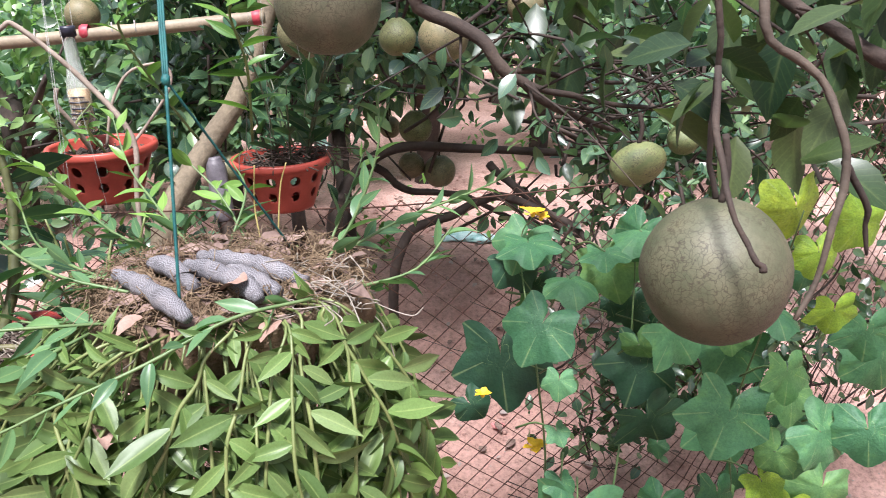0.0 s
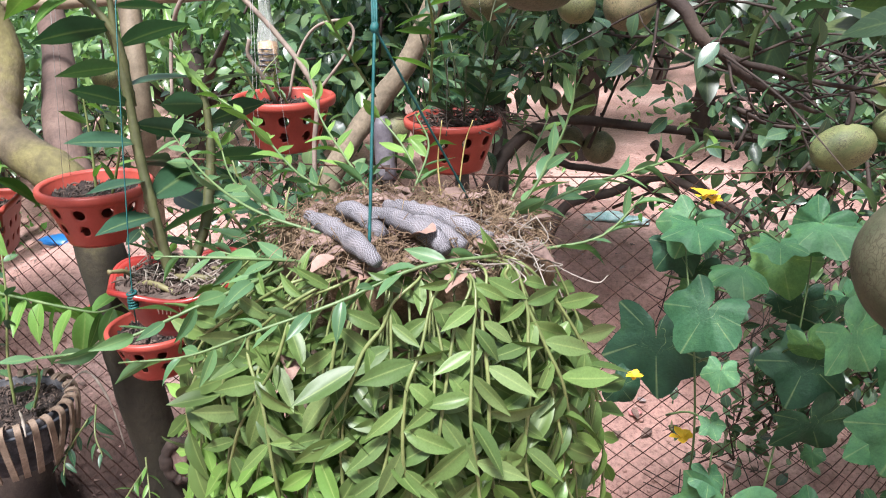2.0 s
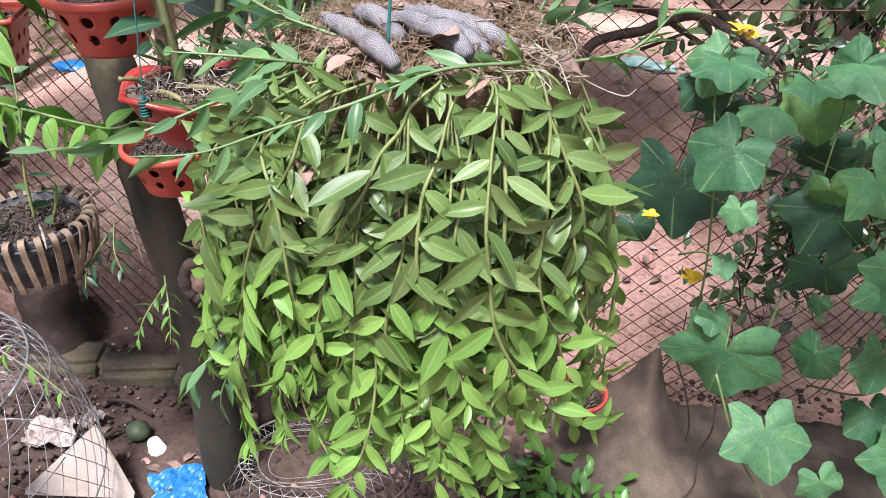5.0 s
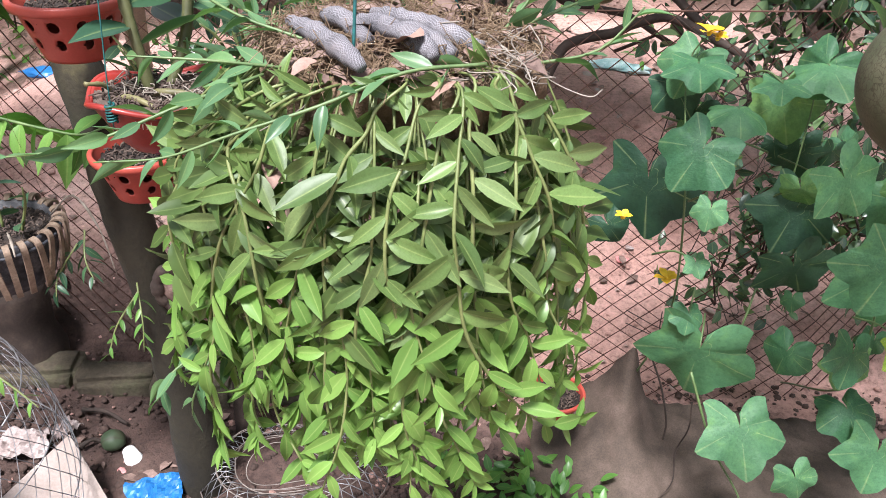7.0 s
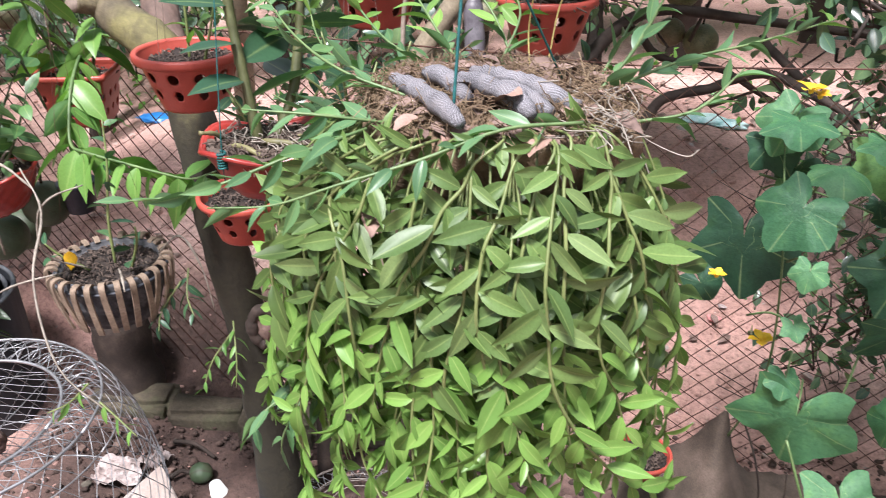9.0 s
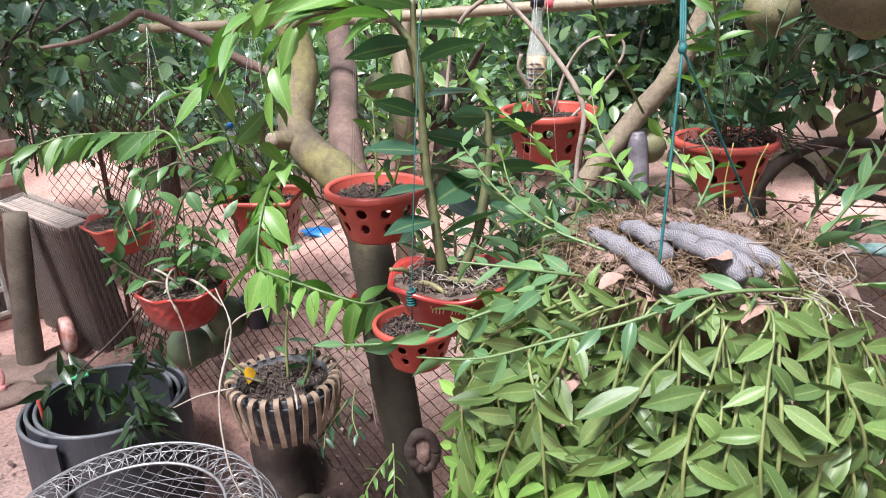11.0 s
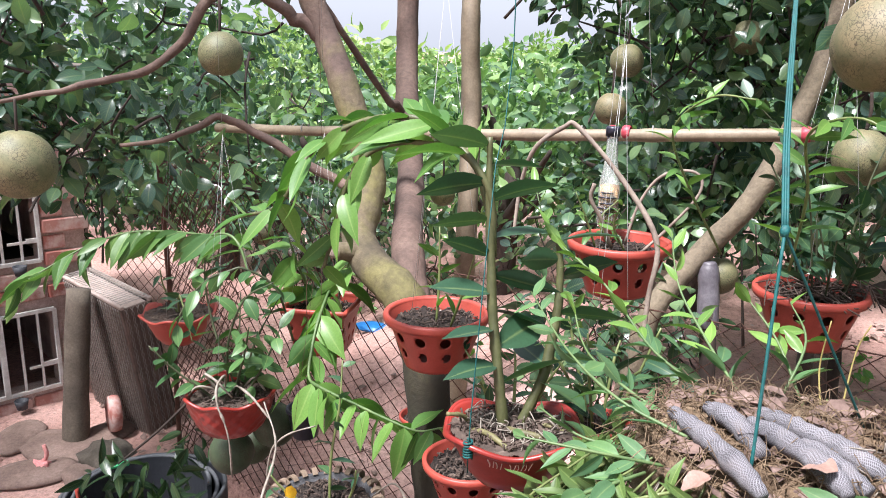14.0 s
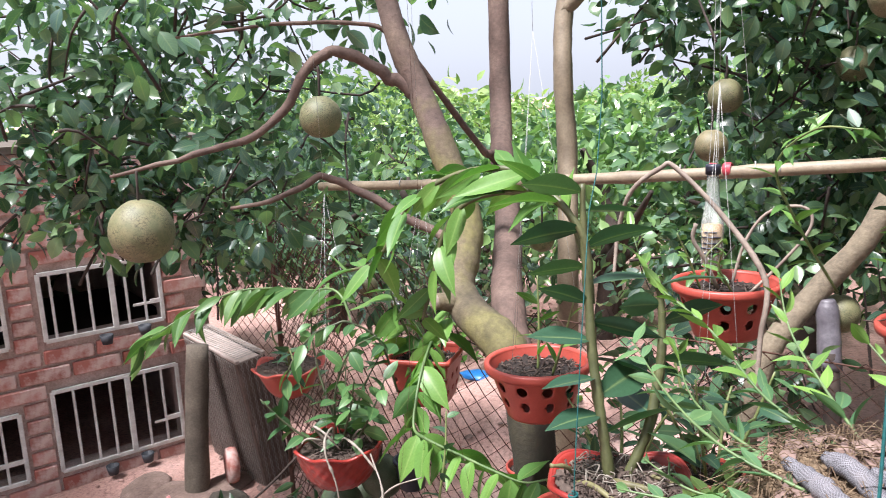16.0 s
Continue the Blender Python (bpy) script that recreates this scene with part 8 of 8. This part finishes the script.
def coop_yard():
    p = rod("post", [(-2.685, 2.185, 0.0), (-2.685, 2.235, 0.4), (-2.685, 2.29, 0.765)], [0.054, 0.051, 0.049], M_POST, sides=14, knob=0.03)
    tagged(p, "thick weathered grey wooden post beside the coop", "post")
    t = thing("mesh_crate", (-2.72, 2.5, 0.1), "narrow board crate wrapped in chicken wire, pale netted top", "crate")
    A = Matrix.Translation((-2.675, 2.475, 0.41)) @ Euler((radians(8), 0, radians(-21))).to_matrix().to_4x4()
    lx, ly, lz = 0.60, 0.12, 0.64

    def piece(name, sx, sy, sz, at, mat, label=""):
        ob = new(name, from_bm(name, box(sx, sy, sz, 0.003), False))
        ob.data.materials.append(mat)
        ob.parent = t
        ob.matrix_basis = Matrix.Translation(-t.location) @ A @ Matrix.Translation(at)
    for k in range(5):
        piece("board", 0.117, 0.012, lz - 0.006 * (k % 3), (-0.24 + 0.12 * k, -ly / 2 + 0.002 * (k % 2), 0.003 * (k % 2)), M_CRATE)
    for k in range(2):
        piece("side_board", 0.012, 0.056, lz, (lx / 2 - 0.004, -0.029 + 0.058 * k, 0), M_CRATE)
    piece("back_panel", lx, 0.012, lz, (0, ly / 2, 0), M_BARK_DARK)
    piece("side_panel", 0.012, ly - 0.02, lz, (-lx / 2 + 0.006, 0, 0), M_BARK_DARK)
    piece("lid", lx - 0.02, ly - 0.03, 0.010, (0, 0, lz / 2 - 0.004), M_TILE, "pale dusty lid")
    for y in (-ly / 2, ly / 2):
        piece("rim_batten", lx + 0.01, 0.018, 0.016, (0, y, lz / 2 + 0.006), M_TILE)
    J = Joined()
    step = 0.026

    def net(at, w, h, n):
        """Zigzag strands that make up the cells of the netting."""
        for k in range(n):
            for sg in (-1, 1):
                P, m = [], int(h / step) + 1
                for i in range(m):
                    P.append(at(w * (k + 0.5 + sg * 0.25 * (1 if i % 2 else -1)) / n, h * i / (m - 1)))
                J.add(*tube(P, 0.0015, 3, 1))
    net(lambda u, v: (-lx / 2 + u, -ly / 2 - 0.012, v - lz / 2), lx, lz, 24)
    net(lambda u, v: (lx / 2 + 0.010, -ly / 2 + u, v - lz / 2), ly, lz, 5)
    net(lambda u, v: (-lx / 2 + u, -ly / 2 + v, lz / 2 + 0.018), lx, ly, 24)
    ob = new("chicken_wire", J.mesh("chicken_wire"))
    ob.data.materials.append(M_NETWIRE)
    ob["kind"] = "stuff"
    ob.parent = t
    ob.matrix_basis = Matrix.Translation(-t.location) @ A
    st = put("stone", lumpy("stone", 0.13, 0.1, 0.07, 0.3, 1.6, 2, 3), M_STONE, loc=(-2.42, 2.12, 0.13))
    tagged(st, "flat grey-brown stone at the crate's foot", "stone", "stones")
    for i, (x, y, a, b) in enumerate([(-2.71, 2.14, 0.2, 0.13), (-2.63, 1.95, 0.17, 0.11), (-2.62, 2.3, 0.14, 0.1), (-2.94, 2.13, 0.15, 0.1), (-2.41, 1.99, 0.12, 0.07)]):
        fs = put("flat_stone", lumpy("flat_stone", a, b, 0.03, 0.14, 1.3, 11 + i, 3), M_SLAB, loc=(x, y, float(ground_z(x, y)) + 0.012))
        fs.rotation_euler.z = 0.7 * i
        tagged(fs, "flat brown slab of rough stone before the coop", "stone", "stones")
    wh = put("wooden_disc", mesh("wooden_disc", *turned([(0.0, -0.02), (0.075, -0.02), (0.08, 0.0), (0.075, 0.02), (0.0, 0.02)], 28)), M_BRICK, loc=(-2.575, 2.31, 0.22))
    wh.rotation_euler = (1.5, 0.0, -0.55)
    tagged(wh, "reddish round block leaning at the crate", "block")
    pk = thing("pink_toy", (-2.42, 2.0, 0.1), "crumpled pink plastic scrap on the ground", "litter")
    put("scrap", lumpy("scrap", 0.045, 0.03, 0.03, 0.5, 3, 7, 3), M_PINK, pk, loc=(-2.62, 1.98, 0.125))
    rod("strip", [(-2.62, 1.98, 0.13), (-2.60, 1.99, 0.18), (-2.61, 1.99, 0.22)], 0.008, M_PINK, pk)


coop_yard()


M_BIGSPRIG = leafy("sprig_leaf", [(0.012, 0.03, 0.016), (0.022, 0.052, 0.022), (0.045, 0.09, 0.034)], 0.34, 0.22, 0.3, 9, 0.3, spec=0.5)


def rubber_roll():
    c = np.array([-1.71, 1.62])
    t = thing("rubber_mat_roll", (c[0], c[1], 0.1), "black rubber mat rolled up and stood on end", "mat")
    n, V, F = 150, [], []
    for i in range(n):
        a = 0.6 + i / n * 2 * math.pi * 2.7
        r = 0.18 + 0.062 * i / n
        for rr, z in ((r, 0.05), (r + 0.011, 0.05), (r + 0.012, 0.455), (r, 0.455)):
            V.append((c[0] + rr * math.cos(a), c[1] + rr * math.sin(a), z + (0.012 * math.sin(a * 0.7) if z > 0.3 else 0)))
    for name, i0, i1 in (("inner_turn", 0, 92), ("outer_turn", 91, n - 1)):
        W = V[4 * i0:4 * i1 + 4]
        k = i1 - i0 + 1
        F = [[4 * i + j, 4 * i + (j + 1) % 4, 4 * i + 4 + (j + 1) % 4, 4 * i + 4 + j] for i in range(k - 1) for j in range(4)]
        F += [[3, 2, 1, 0], [4 * k - 4, 4 * k - 3, 4 * k - 2, 4 * k - 1]]
        put(name, mesh(name, W, F, smooth=False), M_BLACK, t)
    for name, i0, i1 in (("inner_edge", 0, 92), ("outer_edge", 92, n - 1)):
        top = [0.5 * (np.array(V[4 * i + 2]) + np.array(V[4 * i + 3])) for i in range(i0, i1 + 1)]
        put(name, mesh(name, *tube(top, 0.0068, 6, 1)), M_RUBBEREDGE, t, "worn pale edge of the rubber")
    g = put("green_strap", from_bm("green_strap", box(0.06, 0.02, 0.012, 0.003), False), M_GREENPL, loc=(c[0] - 0.16, c[1] + 0.06, 0.474))
    g.rotation_euler = (0.1, 0, 0.9)
    tagged(g, "scrap of bright green plastic on the rubber roll", "scrap")
    r = rod("red_strap", [(-1.809, 1.469, 0.533), (-1.802, 1.469, 0.440), (-1.798, 1.469, 0.393)], 0.006, M_RED, sides=6)
    tagged(r, "red plastic strip clipped on the rubber roll", "strip")
    sp = thing("citrus_sprig", (c[0], c[1], 0.6), "leafy citrus sprig drooping into the rubber roll", "branch")
    rod("stem", [(c[0] + 0.25, c[1] + 0.15, 0.90), (c[0] + 0.1, c[1] + 0.02, 0.70), (c[0] - 0.03, c[1] - 0.06, 0.57)], [0.005, 0.003], M_BARK_DARK, sp, sides=6)
    J = Joined()
    foliage(J, STRAP, np.array([(c[0] + 0.02, c[1] - 0.06, 0.57), (c[0] - 0.06, c[1] - 0.1, 0.56), (c[0] + 0.1, c[1] - 0.05, 0.61), (c[0] + 0.16, c[1] - 0.1, 0.53), (c[0] + 0.14, c[1] + 0.05, 0.66), (c[0] + 0.2, c[1] - 0.12, 0.5)]) + (0.03, 0.0, -0.02), 20, 0.075, 0.085, 0.9, 0.5)
    put("leaf_mass", J.mesh("leaf_mass"), M_BIGSPRIG, sp)["kind"] = "stuff"


rubber_roll()


def wire_cage():
    c = np.array([-1.20, 1.13])
    t = thing("wire_cage", (c[0], c[1], 0.06), "domed galvanised wire poultry basket with open top ring", "cage")
    prof = [(0.375, 0.06), (0.385, 0.17), (0.378, 0.29), (0.352, 0.41), (0.305, 0.505), (0.262, 0.533), (0.207, 0.518)]
    pr = smooth_path([(a, 0, b) for a, b in prof], 6)

    def at(u, ang):
        k = u * (len(pr) - 1)
        i = min(int(k), len(pr) - 2)
        r, z = (pr[i] + (pr[i + 1] - pr[i]) * (k - i))[[0, 2]]
        return (c[0] + r * math.cos(ang), c[1] + r * math.sin(ang), z)
    for u, rr in ((0.0, 0.003), (0.2, 0.0016), (0.42, 0.0016), (0.60, 0.0018), (0.72, 0.0034), (1.0, 0.0042)):
        rod("ring", [at(u, a) for a in np.linspace(0, 2 * math.pi, 49)], rr, M_WIRE, t, sides=5, res=1)
    for k in range(44):
        for sg in (-1, 1):
            a0 = k * 2 * math.pi / 44
            rod("diagonal_wire", [at(u, a0 + sg * u * 1.3) for u in np.linspace(0, 1, 12)], 0.0011, M_WIRE, t, sides=3, res=1)
    for k in range(72):
        a0 = k * 2 * math.pi / 72
        rod("band_wire", [at(0.72, a0), at(0.86, a0 + 0.045 * (-1) ** k), at(1.0, a0 + 0.02)], 0.0016, M_WIRE, t, sides=3, res=1)
    for k in range(18):
        y = -0.2 + k * 0.4 / 17
        x = math.sqrt(max(0.0, 0.213**2 - y * y))
        rod("grille_wire", [(c[0] - x, c[1] + y, 0.50), (c[0], c[1] + y, 0.492), (c[0] + x, c[1] + y, 0.50)], 0.0011, M_WIRE, t, sides=3, res=2)
    for k in range(5):
        y = -0.16 + k * 0.08
        x = math.sqrt(max(0.0, 0.213**2 - y * y))
        rod("grille_wire", [(c[0] + y, c[1] - x, 0.49), (c[0] + y, c[1], 0.488), (c[0] + y, c[1] + x, 0.49)], 0.0013, M_WIRE, t, sides=3, res=2)
    rk = put("rock", lumpy("rock", 0.078, 0.06, 0.052, 0.36, 1.7, 5, 4), M_GREYROCK, loc=(c[0] + 0.085, c[1] - 0.09, 0.545))
    tagged(rk, "rough brown rock weighting the wire cage", "rock", "stones")
    t2 = thing("wire_coil", (-0.38, 1.38, 0.06), "tangled ring of grey wire netting on the soil", "wire")
    q = np.array([-0.38, 1.38])

    def ring_at(u, ang):
        r = 0.115 + 0.075 * u + 0.012 * math.sin(3 * ang + 1)
        return (q[0] + 1.25 * r * math.cos(ang), q[1] + 0.85 * r * math.sin(ang), 0.135 - 0.055 * u * u + 0.012 * math.sin(2 * ang) + 0.02 * math.sin(math.pi * u))
    for u in (0.0, 0.5, 1.0):
        rod("hoop", [ring_at(u, x) for x in np.linspace(0, 2 * math.pi, 41)], 0.0018, M_OLDWIRE, t2, sides=4, res=1)
    for k in range(40):
        for sg in (-1, 1):
            rod("lattice_wire", [ring_at(u, k * math.pi / 20 + sg * 0.32 * u) for u in np.linspace(0, 1, 5)], 0.0012, M_WIRE, t2, sides=3, res=1)
    for k in range(5):
        r, ph = rng.uniform(0.08, 0.15), rng.uniform(0, 6)
        rod("loose_loop", [(q[0] + r * 1.3 * math.cos(x), q[1] + 0.8 * r * math.sin(x), 0.11 + 0.01 * k + 0.02 * math.sin(x * 2 + ph)) for x in np.linspace(0, 5.4, 25)], 0.0013, M_OLDWIRE, t2, sides=4, res=1)


wire_cage()


M_WHITECUP = mottled("white_plastic", [(0.3, (0.55, 0.54, 0.53)), (0.7, (0.72, 0.71, 0.7))], 30, 0.4)


def crumpled(name, w, d, h, seed, n=16):
    """A torn sheet with an uneven outline and sharp creases."""
    V = []
    for i in range(n + 1):
        for j in range(n + 1):
            u, v = 2 * i / n - 1, 2 * j / n - 1
            k = 1 + 0.3 * noise.noise(Vector((math.atan2(v, u + 1e-4) * 1.8, seed, 0))) * max(abs(u), abs(v))
            z = h * abs(noise.noise(Vector((u * 1.9, v * 1.9, seed)))) + 0.4 * h * noise.noise(Vector((u * 4.5, v * 4.5, seed)))
            V.append((u * w * k, v * d * k, z))
    q = n + 1
    return mesh(name, V, [[i * q + j, i * q + j + 1, (i + 1) * q + j + 1, (i + 1) * q + j] for i in range(n) for j in range(n)], smooth=False)


def yard_litter():
    for p, s in (((-1.20, 1.74, 0.06), (0.13, 0.06, 0.055)), ((-0.95, 1.715, 0.07), (0.12, 0.05, 0.045)), ((-0.71, 1.69, 0.08), (0.12, 0.06, 0.055)), ((-0.47, 1.71, 0.08), (0.13, 0.05, 0.045))):
        bm = box(2 * s[0], 2 * s[1], 2 * s[2], 0.016, 2)
        bmesh.ops.subdivide_edges(bm, edges=bm.edges[:], cuts=3, use_grid_fill=True)
        for v in bm.verts:
            v.co += 0.010 * noise.noise_vector(v.co * 11 + Vector(p) * 5) + 0.004 * noise.noise_vector(v.co * 40 + Vector(p) * 5)
        ob = put("edging_stone", from_bm("edging_stone", bm), M_EDGING, loc=p)
        ob.rotation_euler.z = rng.normal() * 0.08
        tagged(ob, "worn grey-brown edging block at the fence foot", "stone", "edging stones")
    V = [(-1.03, 1.22, 0.13), (-0.78, 1.25, 0.11), (-0.905, 1.36, 0.215), (-1.03, 1.21, 0.12), (-0.78, 1.24, 0.10), (-0.905, 1.365, 0.205)]
    sl = put("broken_tile", mesh("broken_tile", V, [[0, 1, 2], [5, 4, 3], [0, 3, 4, 1], [1, 4, 5, 2], [2, 5, 3, 0]], smooth=False), M_TILE)
    tagged(sl, "broken pale tile leaning on the soil", "tile")
    bl = solid(put("blue_scrap", crumpled("blue_scrap", 0.065, 0.06, 0.022, 3.0), M_BLUE, loc=(-0.69, 1.29, 0.085)), 0.002)
    bl.rotation_euler = (0.15, -0.1, 0.35)
    tagged(bl, "torn scrap of blue plastic on the soil", "scrap", "litter")
    for p, w, d, a in (((-1.10, 1.44, 0.082), 0.062, 0.045, 0.2), ((-1.01, 1.50, 0.082), 0.032, 0.022, 1.2)):
        ob = solid(put("torn_paper", crumpled("torn_paper", w, d, 0.03, p[0] * 7), M_PAPER, loc=p), 0.0015)
        ob.rotation_euler = (0.1, 0.05, a)
        tagged(ob, "torn crumpled pinkish paper on the soil", "paper", "litter")
    for p, r, m, lab in (((-0.865, 1.465, 0.09), (0.032, 0.03, 0.027), M_UNRIPE, "small fallen green pomelo on soil"),):
        ob = put("litter_piece", lumpy("litter_piece", *r, 0.3 if m is M_PAPER else 0.05, 2.5, p[0] * 9, 3), m, loc=p)
        tagged(ob, lab, "litter", "litter")
    cp = put("cup", mesh("cup", *turned([(0.0, -0.02), (0.015, -0.02), (0.021, 0.022), (0.0225, 0.022), (0.0225, 0.025), (0.019, 0.025), (0.0135, -0.016), (0.0, -0.016)], 24)), M_WHITECUP, loc=(-0.80, 1.42, 0.088))
    cp.rotation_euler = (math.pi + 0.15, -0.1, 0.3)
    cp.scale = (1.08, 1.08, 0.95)
    tagged(cp, "small white plastic cup upturned on the soil", "cup", "litter")
    for k in range(34):
        x, y = (rng.uniform(0.2, 1.5), rng.uniform(1.8, 3.4)) if k < 24 else (rng.uniform(-1.3, -0.6), rng.uniform(1.3, 1.58))
        m = (M_PAPER, M_PAPER, M_TILE, M_PINK, M_CHIP, M_STONE)[k % 6]
        s = rng.uniform(0.009, 0.024)
        ob = put("scrap", lumpy("scrap", s * 1.3, s, s * 0.35, 0.5, 2.2, k, 2), m, loc=(x, y, float(ground_z(x, y)) + 0.006))
        ob.rotation_euler = (rng.normal() * 0.2, rng.normal() * 0.2, rng.uniform(0, 6))
        tagged(ob, ("scrap of pale paper on the earth", "scrap of pale paper on the earth", "chip of broken tile on the earth", "scrap of faded pink plastic", "chip of dry bark", "small stone on the earth")[k % 6], "litter", "litter")
    for (x, y), s, m in (((0.62, 3.35), 0.10, M_AQUA), ((0.72, 3.3), 0.07, M_AQUA), ((-1.75, 3.1), 0.09, M_BLUE)):
        ob = put("flat_packet", lumpy("flat_packet", s, s * 0.6, 0.018, 0.35, 2, x, 3), m, loc=(x, y, float(ground_z(x, y)) + 0.012))
        tagged(ob, "crushed blue plastic packet on the earth", "packet", "litter")
    for k, (a, b) in enumerate((((-0.75, 1.30, 0.075), (-0.60, 1.22, 0.08)), ((-1.0, 1.58, 0.08), (-0.86, 1.54, 0.075)), ((0.3, 1.35, 0.075), (0.5, 1.2, 0.08)), ((-0.95, 1.45, 0.075), (-0.9, 1.47, 0.078)))):
        ob = rod("stick", [a, ((a[0] + b[0]) / 2, (a[1] + b[1]) / 2 + 0.01, a[2] + 0.008), b], [0.007, 0.005], M_BARK_DARK, sides=6, knob=0.1)
        tagged(ob, "short dry stick on the soil", "stick", "sticks")
    blk = thing("small_black_pot", (-0.98, 1.42, 0.87), "small black plastic pot hung behind the bowls", "flower pot")
    put("pot_body", mesh("pot_body", *turned([(0.0, -0.08), (0.04, -0.08), (0.055, 0.0), (0.06, 0.0), (0.06, 0.008), (0.05, 0.008), (0.047, -0.02), (0.0, -0.02)], 30)), M_CAP, blk, loc=(-1.03, 1.47, 0.93)).scale = (0.72, 0.72, 0.8)
    rod("hanging_wire", [(-1.03, 1.47, 0.93), (-1.03, 1.5, 1.3)], 0.0008, M_RUST, blk, sides=4)


yard_litter()


def main_props():
    """Two stakes that carry the fence behind the pots."""
    for a, b, r in (((0.02, 1.62, 0.15), (0.0, 1.6, 1.25), 0.016), ((-0.52, 1.5, 0.1), (-0.50, 1.52, 0.95), 0.028)):
        ob = rod("stake", [a, ((a[0] + b[0]) / 2 + 0.01, (a[1] + b[1]) / 2, (a[2] + b[2]) / 2), b], [r, r * 0.95, r * 0.9], M_BARK_DARK, sides=8, knob=0.05)
        tagged(ob, "rough dark wooden stake behind the pots", "stake", "stakes")


# Round stump put in where a flat dark board stands at the bank.
st = rod("stump", [(-1.25, 1.80, 0.0), (-1.245, 1.80, 0.18), (-1.25, 1.81, 0.33)], [0.10, 0.088, 0.08], M_BARK_DARK, sides=14, knob=0.08)
tagged(st, "short dark stump standing in for a flat board at the fence foot", "stump")
main_props()
